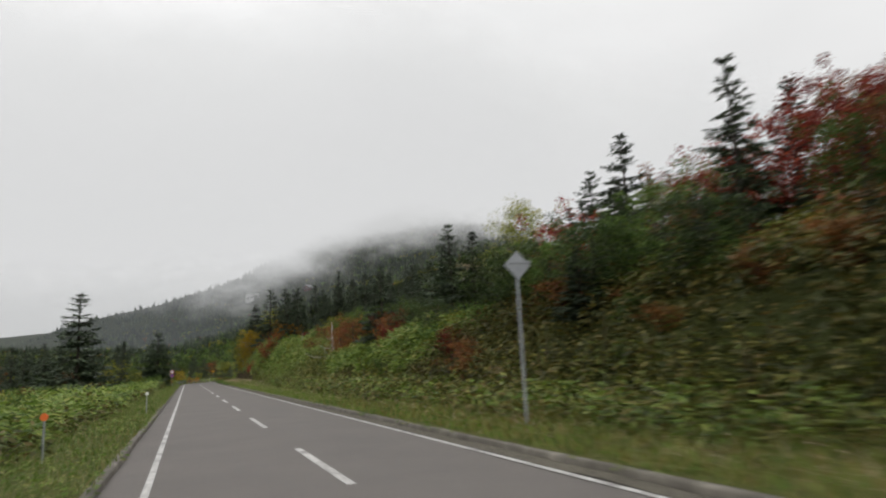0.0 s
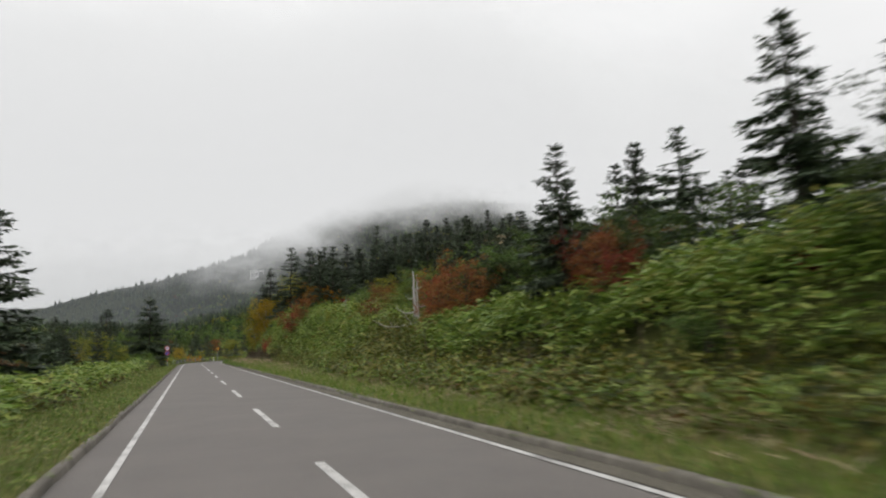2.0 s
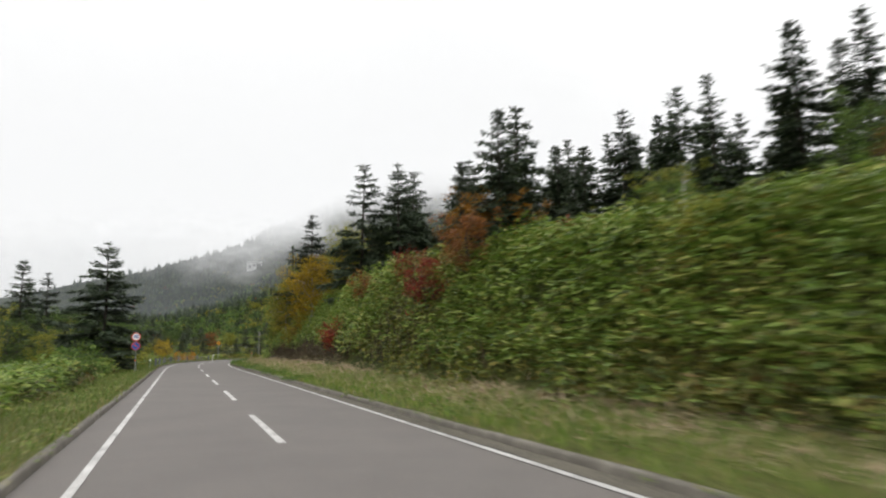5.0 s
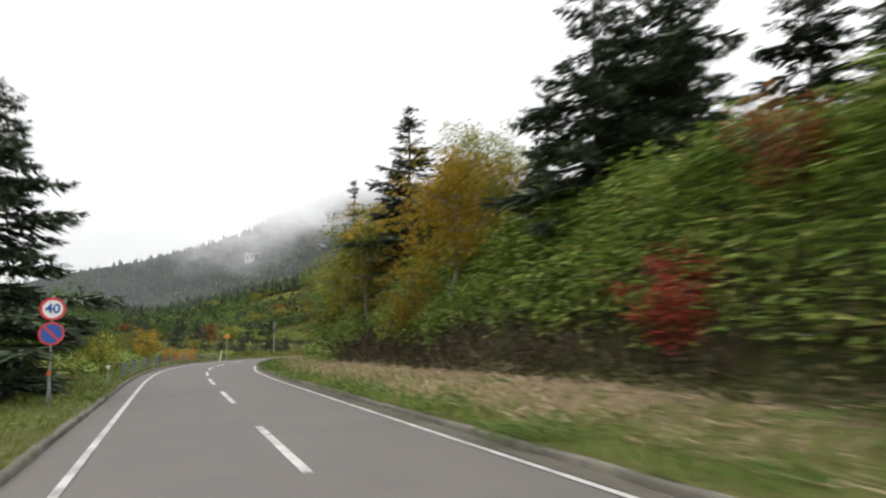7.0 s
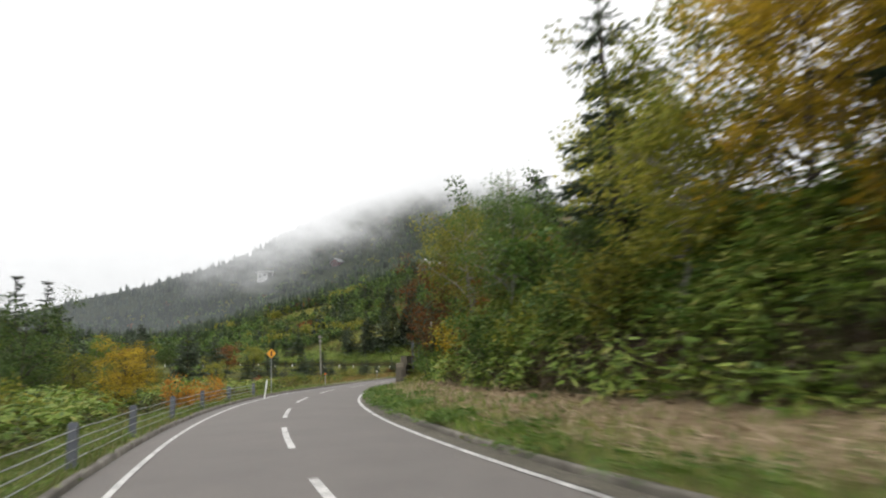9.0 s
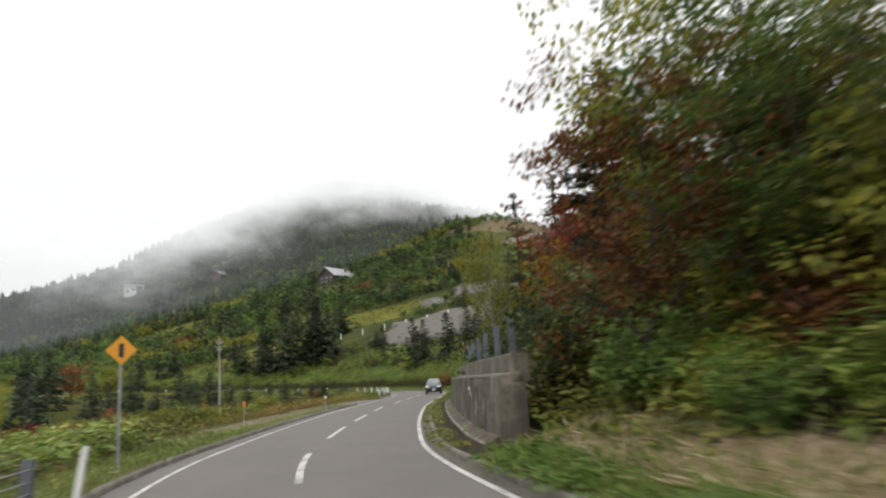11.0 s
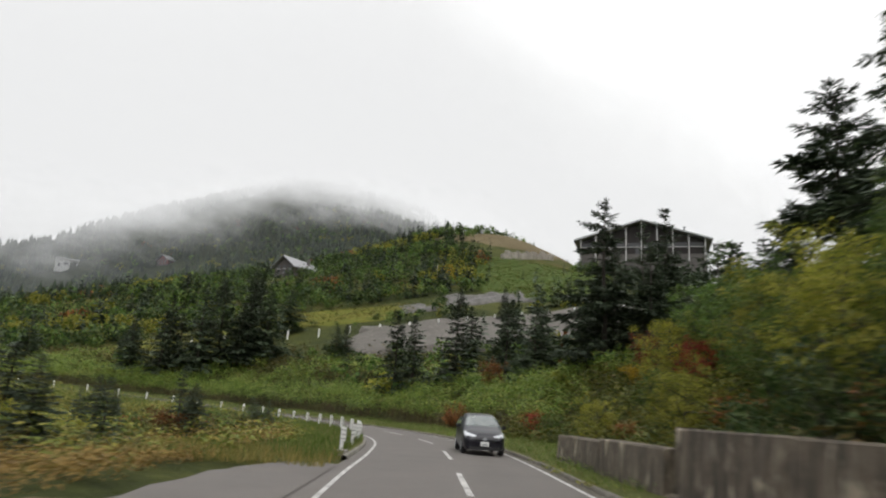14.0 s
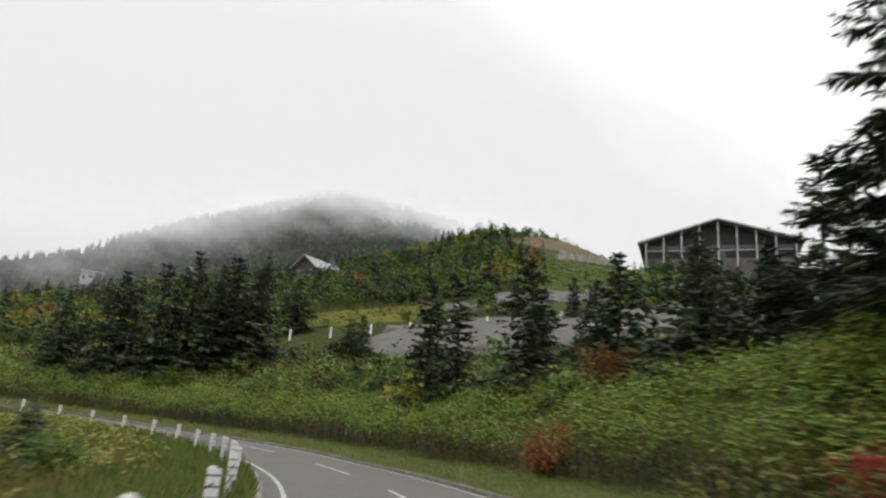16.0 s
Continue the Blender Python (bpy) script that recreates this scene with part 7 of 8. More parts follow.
# ---------------------------------------------------------------- upper road, concrete slope, rocks
def drape(name, a, b, c, d, nu, nv, material, lift, rough, label, category, edge=1.5):
    """A rough skin laid over the ground between four corners (bottom left, bottom right, top right, top left)."""
    u, v = np.meshgrid(np.linspace(0, 1, nu), np.linspace(0, 1, nv))
    u, v = u.ravel(), v.ravel()
    p_ = [np.array(q, float) for q in (a, b, c, d)]
    xy = (1 - u)[:, None] * ((1 - v)[:, None] * p_[0] + v[:, None] * p_[3]) + u[:, None] * ((1 - v)[:, None] * p_[1] + v[:, None] * p_[2])
    xy = xy + edge * np.stack([wobble(xy[:, 0], xy[:, 1], 3.5, 1.0), wobble(xy[:, 0], xy[:, 1], 4.5, 2.0)], 1)
    rim = np.minimum(np.minimum(u, 1 - u) * 8, np.minimum(v, 1 - v) * 5)
    z_ = land(xy[:, 0], xy[:, 1], True) + np.where(rim < 0.05, -0.6, lift) + rough * wobble(xy[:, 0], xy[:, 1], 1.6, 3.0)
    i = (np.arange(nv - 1)[:, None] * nu + np.arange(nu - 1)[None]).ravel()
    return tagged(new(name, quick_mesh(name, np.c_[xy, z_], np.stack([i, i + 1, i + nu + 1, i + nu], 1), material)), label, category, kind="structure")


LAWN = ground_material("hill_meadow", (0.060, 0.082, 0.014), (0.120, 0.132, 0.024), (0.175, 0.150, 0.036), 0.5)
LAWN_GREEN = ground_material("green_hill_meadow", (0.036, 0.066, 0.014), (0.064, 0.098, 0.022), (0.105, 0.115, 0.034), 0.5)
HEATH = ground_material("brown_heath", (0.085, 0.068, 0.038), (0.135, 0.108, 0.060), (0.185, 0.150, 0.090), 0.6)


def meadow_skin(cx, cy, rx, ry, turn, material, label, grown=1.25):
    """An uneven oval of open grass lying on the hillside, its rim sunk into the soil."""
    a_, r_ = np.meshgrid(np.linspace(0, 2 * np.pi, 64, endpoint=False), np.linspace(0.02, grown, 16))
    a_, r_ = a_.ravel(), r_.ravel() * (1 + 0.12 * np.sin(a_.ravel() * 3 + cx) + 0.07 * np.sin(a_.ravel() * 7 + cy))
    u_, v_ = math.cos(radians(turn)), math.sin(radians(turn))
    px, py = rx * r_ * np.cos(a_), ry * r_ * np.sin(a_)
    x_, y_ = cx + px * u_ - py * v_, cy + px * v_ + py * u_
    z_ = land(x_, y_, True) + 0.35 * (1 - smooth(grown * 0.75, grown, r_)) - 0.12 + 0.10 * wobble(x_, y_, 2.5, 1.0)
    i = (np.arange(15)[:, None] * 64 + np.arange(64)[None])
    j = np.roll(i, -1, axis=1)
    me = quick_mesh("meadow", np.c_[x_, y_, z_], np.stack([i, j, j + 64, i + 64], -1).reshape(-1, 4), material)
    me.polygons.foreach_set("use_smooth", np.ones(len(me.polygons), dtype=bool))
    return tagged(new("meadow", me), label, "meadow", kind="structure")


for k, m_ in enumerate(MEADOWS):
    green_ = k in (3, 4, 6)
    meadow_skin(*m_, LAWN_GREEN if green_ else LAWN, "open green meadow on the hillside" if green_ else "open yellow-green meadow on the hillside")
rng = np.random.default_rng(52)
for name_, mat_, which in (("meadow_grass", MEADOW, (0, 1, 2, 5, 7, 8)), ("meadow_grass", GRASS, (3, 4))):
    px, py = [], []
    for k in which:
        cx, cy, rx, ry, turn = MEADOWS[k]
        n_ = int(rx * ry * 7)
        a_, r_ = rng.uniform(0, 2 * np.pi, n_), np.sqrt(rng.random(n_)) * 1.1
        u_, v_ = math.cos(radians(turn)), math.sin(radians(turn))
        px.append(cx + rx * r_ * np.cos(a_) * u_ - ry * r_ * np.sin(a_) * v_)
        py.append(cy + rx * r_ * np.cos(a_) * v_ + ry * r_ * np.sin(a_) * u_)
    px, py = np.concatenate(px), np.concatenate(py)
    ok = wobble(px, py, 5, 2.0) > -0.5
    thicket(name_, "tufts of grass and low weeds on the open hillside", (px[ok], py[ok], land(px[ok], py[ok], True) + 0.1), rng, mat_, (0.3, 0.9), 4, (0.3, 0.6), 0.35, 0.4, 0.7)
meadow_skin(188, 396, 32, 17, 15, HEATH, "bare brown heath on the shoulder of the hill", 1.2)
SHOT = concrete_material("sprayed_concrete", (0.075, 0.068, 0.058), (0.175, 0.160, 0.140), 0.3)
ROCK = concrete_material("grey_rock", (0.075, 0.070, 0.065), (0.210, 0.200, 0.190), 0.8)
drape("concrete_slope", (66, 293), (134, 258), (158, 272), (79, 310), 110, 20, SHOT, 0.9, 0.12, "grey sprayed-concrete slope below the upper road", "slope")
drape("rock_outcrop", (90, 317), (98, 313), (99, 320), (93, 323), 24, 14, ROCK, 0.5, 0.5, "grey bare rock outcrop on the hillside", "rock")
drape("rock_outcrop", (101, 316), (118, 306), (121, 315), (106, 326), 36, 20, ROCK, 0.5, 0.6, "grey bare rock outcrop on the hillside", "rock")
upper = tagged(new("upper_post_row"), "white posts along the edge of the upper road", "fence")
mesh = box("post", (-0.12, -0.12, -0.6), (0.12, 0.12, 1.0), WHITE, 0.02)
for k in range(24):
    u_ = k / 23
    x_, y_ = 52 + 108 * u_, 321.0 - 48 * u_ - 3 * math.sin(u_ * 3.1)
    part("post", mesh, upper, "", pose(x_, y_, float(land(x_, y_, True)[0]) + 0.5))


# ---------------------------------------------------------------- buildings on the hill
DARK_CLAD = plain("dark_cladding", (0.030, 0.025, 0.024), 0.8, 0, 0.35, 1.2, 0.2, (3, 3, 0.4))
STONE_BASE = plain("grey_base", (0.13, 0.12, 0.115), 0.9, 0, 0.3, 1.0, 0.2)
ROOF_PALE = plain("pale_metal_roof", (0.42, 0.43, 0.44), 0.45, 0.3, 0.2, 1.0)
ROOF_GREY = plain("grey_metal_roof", (0.25, 0.25, 0.25), 0.5, 0.3, 0.25, 1.0)
GLASS = plain("dim_window_glass", (0.07, 0.072, 0.078), 0.3, 0, 0.2, 0.6)
TRIM = plain("white_trim", (0.55, 0.55, 0.54), 0.6, 0, 0.15, 1.0)
LODGE_WALL = plain("weathered_boards", (0.085, 0.075, 0.070), 0.9, 0, 0.3, 1.0, 0.2)
ROOF_LODGE = plain("lodge_metal_roof", (0.33, 0.33, 0.34), 0.5, 0.3, 0.25, 1.0)
RED_WALL = plain("faded_red_wall", (0.22, 0.075, 0.065), 0.8, 0, 0.3, 1.0)


def sheet(name, corners, thick, material):
    """A flat board with the given corners, thickened downwards."""
    bm = bmesh.new()
    a = [bm.verts.new(c) for c in corners]
    b = [bm.verts.new((c[0], c[1], c[2] - thick)) for c in corners]
    bm.faces.new(a)
    bm.faces.new(b[::-1])
    n = len(a)
    for i in range(n):
        bm.faces.new((a[i], b[i], b[(i + 1) % n], a[(i + 1) % n]))
    bmesh.ops.recalc_face_normals(bm, faces=bm.faces)
    return from_bm(name, bm, material)


def gable_block(name, w, depth, eave, ridge, material, base=-6.0):
    """Walls with a gable towards -y; ridge along y."""
    bm = bmesh.new()
    rows = []
    for y in (0.0, depth):
        rows.append([bm.verts.new(c) for c in ((-w / 2, y, base), (w / 2, y, base), (w / 2, y, eave), (0, y, ridge), (-w / 2, y, eave))])
    bm.faces.new(rows[0])
    bm.faces.new(rows[1][::-1])
    for i in range(5):
        bm.faces.new((rows[0][i], rows[1][i], rows[1][(i + 1) % 5], rows[0][(i + 1) % 5]))
    bmesh.ops.recalc_face_normals(bm, faces=bm.faces)
    return from_bm(name, bm, material)


def hall():
    ob = tagged(new("hilltop_hall"), "long dark hall with pale gabled roof and white columns", "building")
    w, depth, eave, ridge = 45.0, 30.0, 5.4, 12.6
    part("wall", gable_block("wall", w, depth, eave, ridge, DARK_CLAD), ob, "dark clad gable wall")
    part("plinth", box("plinth", (-w / 2 - 0.2, -0.25, -7), (w / 2 + 0.2, depth, 0.6), STONE_BASE, 0.05), ob, "grey plinth")
    for k, x_ in enumerate((-1, 1)):
        part("roof", sheet("roof", [(0, -3.2, ridge + 0.75), (x_ * (w / 2 + 2.2), -3.2, eave + 0.35), (x_ * (w / 2 + 2.2), depth + 1, eave + 0.35), (0, depth + 1, ridge + 0.75)], 0.55, ROOF_PALE), ob, "pale metal roof slope")
    n = 9
    for i in range(n):
        x_ = -w / 2 + 0.4 + (w - 0.8) * i / (n - 1)
        top_ = ridge - (ridge - eave) * abs(x_) / (w / 2) + 0.35
        part("column", box("column", (x_ - 0.2, -2.2, -2.5), (x_ + 0.2, -1.8, top_), TRIM, 0.05), ob, "white column")
    for i in range(n - 1):
        x0_, x1_ = -w / 2 + 0.9 + (w - 0.8) * i / (n - 1), -w / 2 - 0.1 + (w - 0.8) * (i + 1) / (n - 1)
        for z_ in (3.4,):
            low_ = ridge - (ridge - eave) * max(abs(x0_), abs(x1_)) / (w / 2)
            if z_ + 1.6 > low_:
                continue
            win = part("window", box("window", (x0_, -0.08, z_), (x1_, 0.05, z_ + 1.5), GLASS, 0.02), ob, "long dim window")
            part("sill", box("sill", (x0_ - 0.1, -0.2, z_ - 0.25), (x1_ + 0.1, -0.085, z_ - 0.02), TRIM, 0.02), win, "pale sill")
    part("chimney", tube("chimney", [(15.5, 6, 6), (15.5, 6, 12.2)], [0.3, 0.3], METAL, 10), ob, "steel flue")
    part("chimney_cap", box("chimney_cap", (15.0, 5.5, 12.15), (16.0, 6.5, 12.6), METAL, 0.05), ob)
    part("door", box("door", (-2.2, -0.12, 0.6), (2.2, 0.04, 3.1), GLASS, 0.02), ob, "glazed entrance doors")
    ob.matrix_basis = pose(204.0, 348.0, 58.8, 0, 0, -52) @ Matrix.Diagonal((0.93, 0.93, 0.93, 1))


def lodge(x, y, z, turn, w, depth, eave, ridge, wall_mat, roof_mat, label, base_mat=STONE_BASE):
    ob = tagged(new("mountain_lodge"), label, "building")
    part("wall", gable_block("wall", w, depth, eave, ridge, wall_mat), ob, "gable wall")
    part("plinth", box("plinth", (-w / 2 - 0.12, -0.12, -5), (w / 2 + 0.12, depth + 0.12, 0.5), base_mat, 0.05), ob, "grey stone base")
    for x_ in (-1, 1):
        part("roof", sheet("roof", [(0, -1.1, ridge + 0.45), (x_ * (w / 2 + 1.0), -1.1, eave - 0.1), (x_ * (w / 2 + 1.0), depth + 1.1, eave - 0.1), (0, depth + 1.1, ridge + 0.45)], 0.25, roof_mat), ob, "metal roof slope")
    for i, u in enumerate((-0.3, 0.0, 0.3)):
        for z_ in (1.1, eave - 0.6):
            if z_ > eave and abs(u) > 0.1:
                continue
            win = part("window", box("window", (u * w - 0.55, -0.06, z_), (u * w + 0.55, 0.04, z_ + 1.1), GLASS, 0.02), ob, "dark window")
            part("frame", box("frame", (u * w - 0.68, -0.09, z_ - 0.14), (u * w + 0.68, -0.062, z_ - 0.01), TRIM, 0.01), win, "white sill")
    for v_ in np.linspace(0.18, 0.82, 4):
        for x_ in (-1, 1):
            part("window", box("window", (x_ * w / 2 - 0.05, v_ * depth - 0.6, 1.2), (x_ * w / 2 + 0.05, v_ * depth + 0.6, 2.4), GLASS, 0.02), ob, "dark window")
    part("chimney", box("chimney", (w * 0.18, depth * 0.7, eave), (w * 0.18 + 0.8, depth * 0.7 + 0.8, ridge + 1.0), STONE_BASE, 0.03), ob)
    ob.matrix_basis = pose(x, y, z, 0, 0, turn)


hall()
lodge(93.0, 391.0, 38.0, -65, 7.4, 11.4, 3.0, 6.0, LODGE_WALL, ROOF_LODGE, "grey gabled mountain lodge with a pale metal roof")
lodge(98.0, 595.0, 71.8, -60, 8.0, 12.0, 3.0, 5.6, RED_WALL, ROOF_GREY, "faded red lodge half hidden in the trees")
HUT_WHITE = plain("hut_white_paint", (0.80, 0.80, 0.79), 0.6, 0, 0.1, 1.0)
hut = tagged(new("mountain_hut"), "small white hut with a wide flat roof on the ridge", "building")
part("wall", box("wall", (-3.6, 0, -3), (3.6, 5, 4.6), HUT_WHITE, 0.04), hut, "white walls")
part("roof", box("roof", (-4.2, -1.2, 4.62), (8.2, 6.2, 5.3), HUT_WHITE, 0.05), hut, "wide flat roof")
part("door", box("door", (-2.6, -0.06, 0.0), (-1.4, 0.02, 2.1), GLASS, 0.02), hut, "dark door")
part("window", box("window", (0.4, -0.06, 1.6), (2.6, 0.02, 2.9), GLASS, 0.02), hut, "dark window")
part("column", box("column", (7.2, -0.2, -3), (7.7, 0.3, 4.6), HUT_WHITE, 0.04), hut)
hut.matrix_basis = pose(54.0, 650.0, 70.6, 0, 0, 0)
RUIN = plain("pale_masonry", (0.34, 0.31, 0.27), 0.95, 0, 0.4, 1.2, 0.3)
ruin = tagged(new("stone_terrace"), "pale masonry terrace walls below the hall", "wall")
rng = np.random.default_rng(3)
for k in range(16):
    u_ = k / 15
    x_, y_ = 150 + 33 * u_, 357 + 14 * u_
    h_ = float(rng.uniform(0.6, 2.2))
    part("masonry", box("masonry", (-1.05, -0.6, -3), (1.05, 0.6, h_), RUIN, 0.1), ruin, "", pose(x_, y_, float(land(x_, y_, True)[0]) + 0.6, 0, 0, 22 + float(rng.normal(0, 6))))


# ---------------------------------------------------------------- the car
def car():
    ob = tagged(new("car"), "dark blue-black compact people carrier on the far lane", "car")
    m, nt, p_ = tree_of("car_paint")
    flake = grain(nt, 900, 1)
    nt.links.new(ramp(nt, flake, [(0.3, (0.004, 0.004, 0.009)), (0.7, (0.010, 0.010, 0.019))]), p_.inputs["Base Color"])
    p_.inputs["Metallic"].default_value, p_.inputs["Roughness"].default_value, p_.inputs["Coat Weight"].default_value = 0.0, 0.30, 0.12
    paint = m
    g, nt, p_ = tree_of("car_glass")
    nt.links.new(ramp(nt, grain(nt, 3, 2), [(0.3, (0.110, 0.128, 0.127)), (0.7, (0.150, 0.172, 0.168))]), p_.inputs["Base Color"])
    p_.inputs["Roughness"].default_value, p_.inputs["Specular IOR Level"].default_value = 0.04, 0.9
    glass = g
    lamp, nt, p_ = tree_of("headlamp_glass")
    nt.links.new(ramp(nt, grain(nt, 20, 2), [(0.3, (0.45, 0.47, 0.5)), (0.7, (0.75, 0.77, 0.8))]), p_.inputs["Base Color"])
    p_.inputs["Roughness"].default_value, p_.inputs["Metallic"].default_value = 0.12, 0.4
    # stations from nose (y = 0) to tail: y, half width, sill height, belt height, roof height, roof half width
    rows = [(0.00, 0.60, 0.26, 0.60, 0.66, 0.50), (0.07, 0.72, 0.22, 0.68, 0.76, 0.60), (0.22, 0.80, 0.20, 0.74, 0.85, 0.67), (0.50, 0.835, 0.20, 0.82, 0.96, 0.70), (0.92, 0.845, 0.20, 0.90, 1.08, 0.71),
            (1.70, 0.845, 0.20, 0.95, 1.52, 0.60), (2.10, 0.845, 0.20, 0.97, 1.58, 0.59), (3.00, 0.845, 0.20, 1.00, 1.58, 0.57), (3.70, 0.83, 0.22, 1.03, 1.50, 0.55), (4.05, 0.80, 0.26, 1.02, 1.20, 0.60), (4.18, 0.74, 0.34, 0.90, 0.98, 0.60)]

    def half_ring(w, sill, belt, roof, rw):
        return [(0.0, sill), (w * 0.86, sill), (w * 0.97, sill + 0.10), (w, sill + 0.28), (w, belt - 0.08), (w * 0.975, belt), (rw + (w - rw) * 0.35, belt + (roof - belt) * 0.6), (rw, roof - 0.05), (rw * 0.86, roof), (0.0, roof + 0.025)]

    def skin(name, ys, js, material, proud=0.012):
        """A pane that follows the shell: ys stations from nose to tail, js places round the half ring (negative: the other side)."""
        table = np.array(rows)
        out = []
        for y, j in zip(np.ravel(ys), np.ravel(js)):
            ring = np.array(half_ring(*[np.interp(y, table[:, 0], table[:, i]) for i in range(1, 6)]))
            k_ = np.arange(10)
            x_, z_ = np.interp(abs(j), k_, ring[:, 0]), np.interp(abs(j), k_, ring[:, 1])
            out.append((math.copysign(x_, j), y, z_))
        nv, nu = ys.shape
        outer = np.array(out).reshape(nv, nu, 3)
        n_ = np.cross(np.gradient(outer, axis=1), np.gradient(outer, axis=0))
        n_ /= np.linalg.norm(n_, axis=2, keepdims=True) + 1e-9
        n_ *= np.sign((n_ * (outer - (0, 2.0, 0.5))).sum(2, keepdims=True))
        co = np.concatenate([(outer + n_ * proud).reshape(-1, 3), (outer - n_ * 0.006).reshape(-1, 3)])
        faces = []
        for lay in (0, nv * nu):
            faces += [(lay + i * nu + j, lay + i * nu + j + 1, lay + (i + 1) * nu + j + 1, lay + (i + 1) * nu + j) for i in range(nv - 1) for j in range(nu - 1)]
        rim_ = [*range(nu), *[i * nu + nu - 1 for i in range(1, nv)], *[(nv - 1) * nu + j for j in range(nu - 2, -1, -1)], *[i * nu for i in range(nv - 2, 0, -1)]]
        faces += [(a, b, b + nv * nu, a + nv * nu) for a, b in zip(rim_, rim_[1:] + rim_[:1])]
        bm = bmesh.new()
        vs = [bm.verts.new(c) for c in co]
        for f in faces:
            bm.faces.new([vs[i] for i in f])
        bmesh.ops.recalc_face_normals(bm, faces=bm.faces)
        return from_bm(name, bm, material, False)
    bm = bmesh.new()
    rings = []
    for y, w, sill, belt, roof, rw in rows:
        half = half_ring(w, sill, belt, roof, rw)
        ring = [(x_, y, z_) for x_, z_ in half] + [(-x_, y, z_) for x_, z_ in half[-2:0:-1]]
        rings.append([bm.verts.new(c) for c in ring])
    k = len(rings[0])
    for a, b in zip(rings, rings[1:]):
        for j in range(k):
            bm.faces.new((a[j], a[(j + 1) % k], b[(j + 1) % k], b[j]))
    bm.faces.new(rings[0])
    bm.faces.new(rings[-1][::-1])
    bmesh.ops.recalc_face_normals(bm, faces=bm.faces)
    body = part("body", from_bm("body", bm, paint, True), ob, "glossy dark paint")
    body.data.materials[0] = paint
    # windscreen and windows stand just proud of the shell
    q, v = np.meshgrid(np.linspace(-1, 1, 17), np.linspace(0, 1, 7))
    part("windscreen", skin("windscreen", 0.97 + 0.66 * v - 0.05 * (1 - v) * (1 - q * q), np.where(q < 0, -1, 1) * (9 - np.abs(q) * 2.05), glass), ob, "large sloping windscreen")
    part("rear_window", sheet("rear_window", [(-0.52, 3.78, 1.46), (0.52, 3.78, 1.46), (0.56, 4.06, 1.21), (-0.56, 4.06, 1.21)], -0.012, glass), ob, "rear window")
    for side in (-1, 1):
        for y0, y1, z0, z1 in ((1.30, 1.80, 1.02, 1.30), (1.86, 2.62, 1.03, 1.42), (2.70, 3.40, 1.05, 1.42), (3.46, 3.80, 1.07, 1.36)):
            lowx, topx = 0.838, 0.70
            sl = [(side * lowx, y0, z0), (side * lowx, y1, z0), (side * topx, y1 - (0.0 if y1 < 3.6 else 0.12), z1), (side * topx, y0 + (0.42 if y0 < 1.5 else 0.0), z1)]
            bm = bmesh.new()
            va = [bm.verts.new(c) for c in sl]
            vb = [bm.verts.new((c[0] + side * 0.012, c[1], c[2] + 0.004)) for c in sl]
            bm.faces.new(va)
            bm.faces.new(vb)
            for i in range(4):
                bm.faces.new((va[i], va[(i + 1) % 4], vb[(i + 1) % 4], vb[i]))
            bmesh.ops.recalc_face_normals(bm, faces=bm.faces)
            part("side_window", from_bm("side_window", bm, glass), ob, "dark side window")
        u, v = np.meshgrid(np.linspace(0, 1, 9), np.linspace(0, 1, 5))
        part("headlight", skin("headlight", 0.02 + 0.10 * u + v * (0.03 + 0.40 * u), side * (8.1 - 3.3 * u + v * (0.25 + 0.75 * u * (1 - 0.5 * u))), lamp, 0.016), ob, "bright wedge-shaped headlight")
        mirror = part("door_mirror", box("door_mirror", (side * 0.84, 1.30, 1.00), (side * 1.04, 1.42, 1.15), paint, 0.03), ob, "dark door mirror")
        part("mirror_glass", box("mirror_glass", (side * 0.875, 1.421, 1.02), (side * 1.02, 1.43, 1.13), lamp, 0.004), mirror, "mirror glass")
        part("tail_light", box("tail_light", (side * 0.62, 4.03, 0.85), (side * 0.78, 4.17, 1.15), SIGN_RED, 0.02), ob, "red tail light")
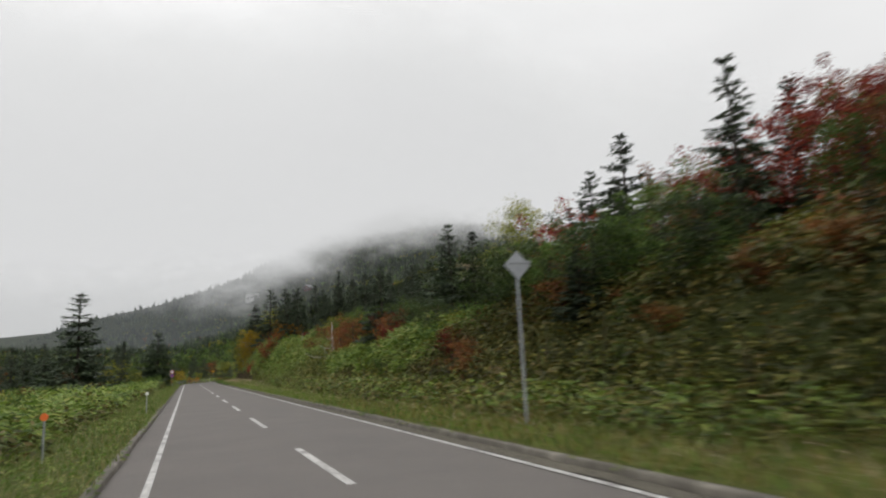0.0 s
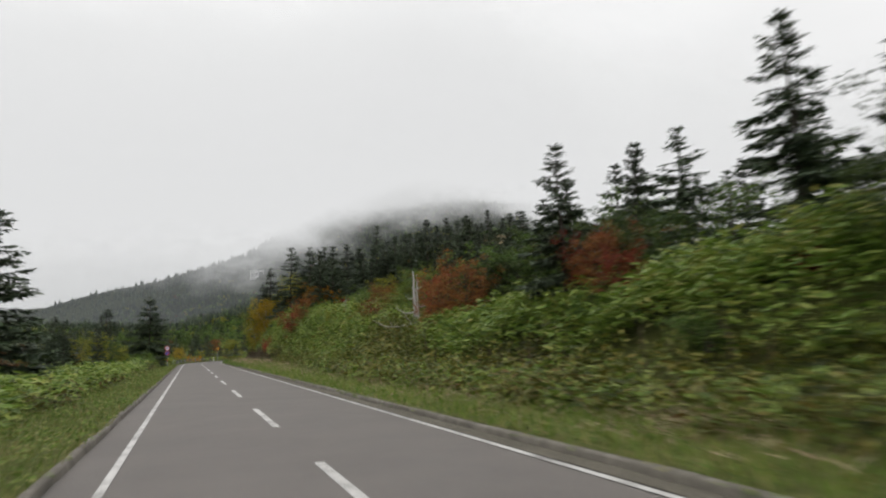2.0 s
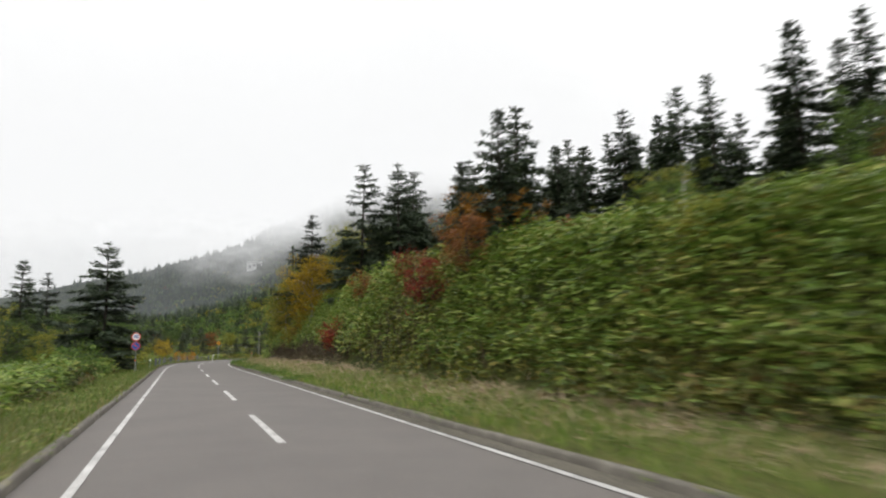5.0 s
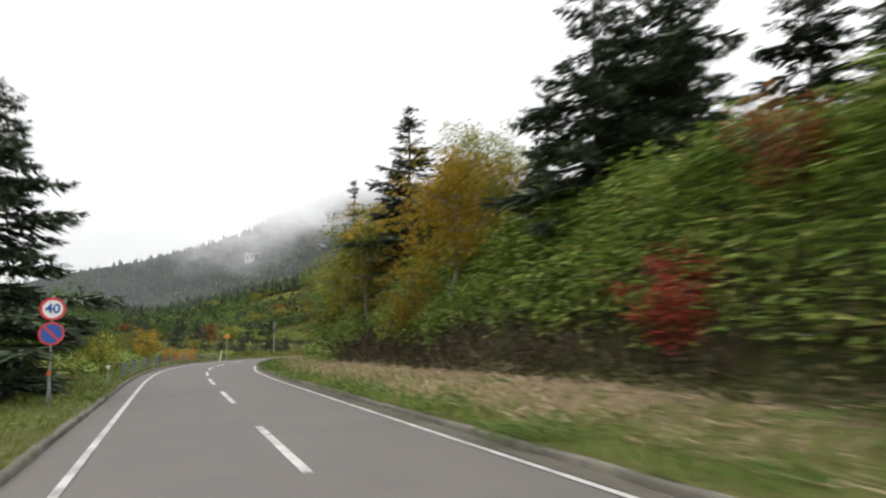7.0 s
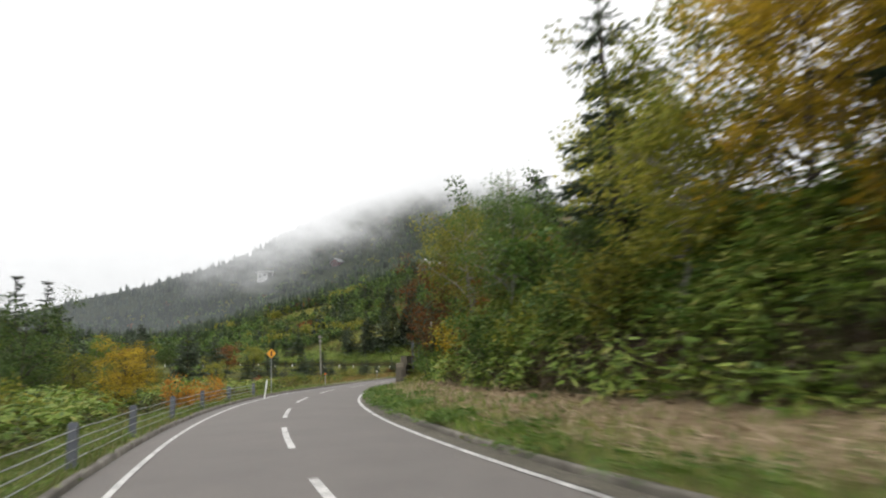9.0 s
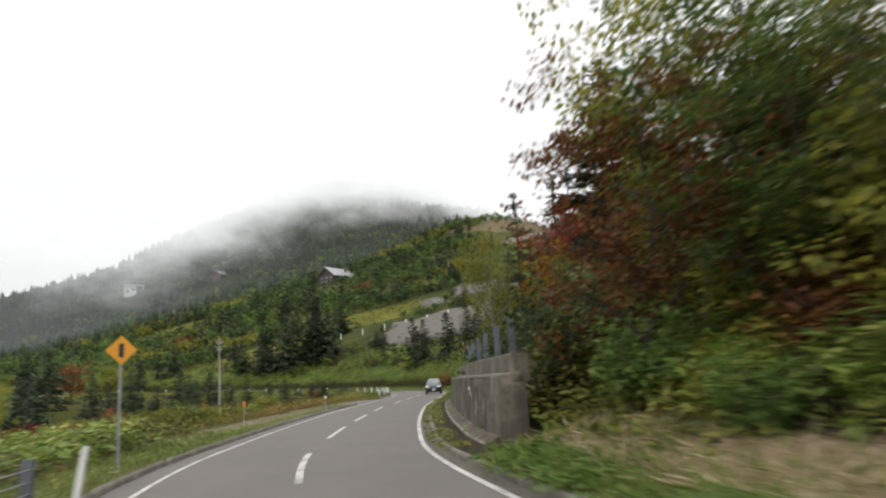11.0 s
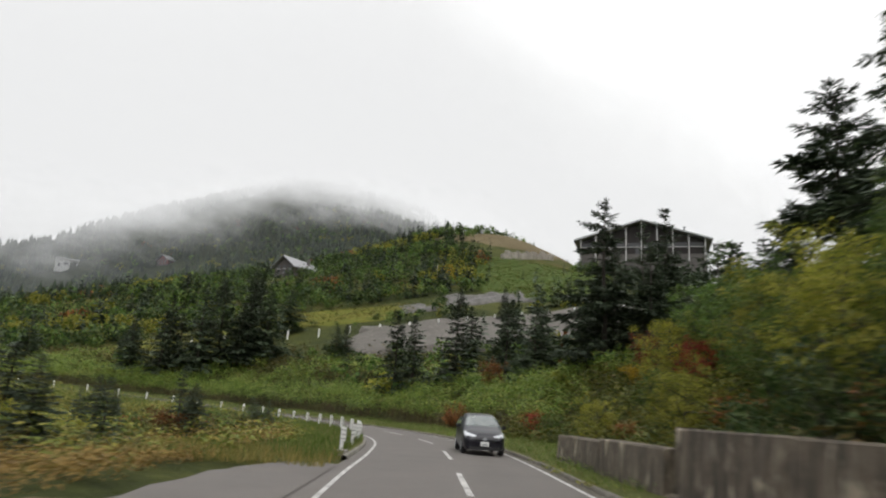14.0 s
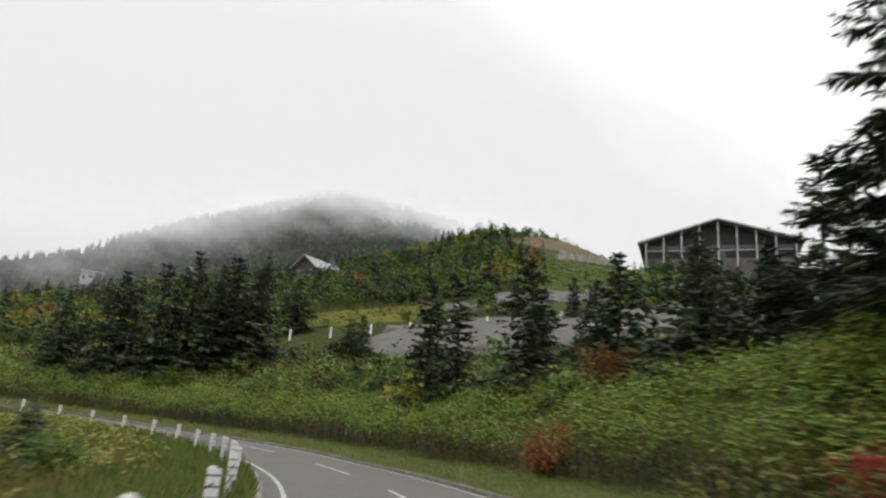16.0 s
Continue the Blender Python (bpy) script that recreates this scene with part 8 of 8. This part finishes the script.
        for y in (0.78, 3.38):
            tyre = bmesh.new()
            bmesh.ops.create_cone(tyre, cap_ends=True, segments=28, radius1=0.31, radius2=0.31, depth=0.20, matrix=Matrix.Translation((side * 0.755, y, 0.31)) @ Matrix.Rotation(radians(90), 4, "Y"))
            bmesh.ops.bevel(tyre, geom=[e for e in tyre.edges if len(e.link_faces) == 2 and any(len(f.verts) > 4 for f in e.link_faces)], offset=0.035, segments=2, affect="EDGES")
            wheel = part("wheel", from_bm("wheel", tyre, BLACK, False), ob, "black tyre")
            rim = bmesh.new()
            bmesh.ops.create_cone(rim, cap_ends=True, segments=20, radius1=0.20, radius2=0.17, depth=0.03, matrix=Matrix.Translation((side * 0.86, y, 0.31)) @ Matrix.Rotation(radians(90 * side), 4, "Y"))
            part("rim", from_bm("rim", rim, METAL), wheel, "silver wheel rim")
    part("grille", box("grille", (-0.42, -0.014, 0.555), (0.42, 0.03, 0.605), BLACK, 0.01), ob, "narrow dark grille")
    part("badge", disc("badge", 0.062, -0.02, 0.02, METAL), ob, "oval silver badge", pose(0, 0, 0.615) @ Matrix.Diagonal((1.35, 1, 0.8, 1)))
    part("bumper", box("bumper", (-0.62, -0.03, 0.22), (0.62, 0.05, 0.33), BLACK, 0.02), ob, "dark lower air intake")
    plate = part("number_plate", box("number_plate", (-0.165, -0.045, 0.36), (0.165, -0.022, 0.525), SIGN_WHITE, 0.003), ob, "white number plate")
    part("plate_bar", box("plate_bar", (-0.12, -0.049, 0.39), (0.12, -0.0455, 0.45), METAL, 0.0), plate, "plain grey bar")
    for a_, b_ in ((-0.52, 0.02), (0.10, 0.58)):
        part("wiper", tube("wiper", [(a_, 1.02, 1.135), ((a_ + b_) / 2, 1.00, 1.150), (b_, 1.02, 1.150)], [0.012, 0.012, 0.008], BLACK, 5), ob)
    part("sticker", box("sticker", (-0.46, 1.546, 1.448), (-0.20, 1.556, 1.478), SIGN_WHITE, 0.001), ob, "pale sticker at the top of the windscreen")
    s_ = 233.9
    x_, y_ = on_road(s_, 1.52)
    ob.matrix_basis = pose(float(x_), float(y_), 0.02, 0, 0, heading(s_ + 2) - 90)


car()
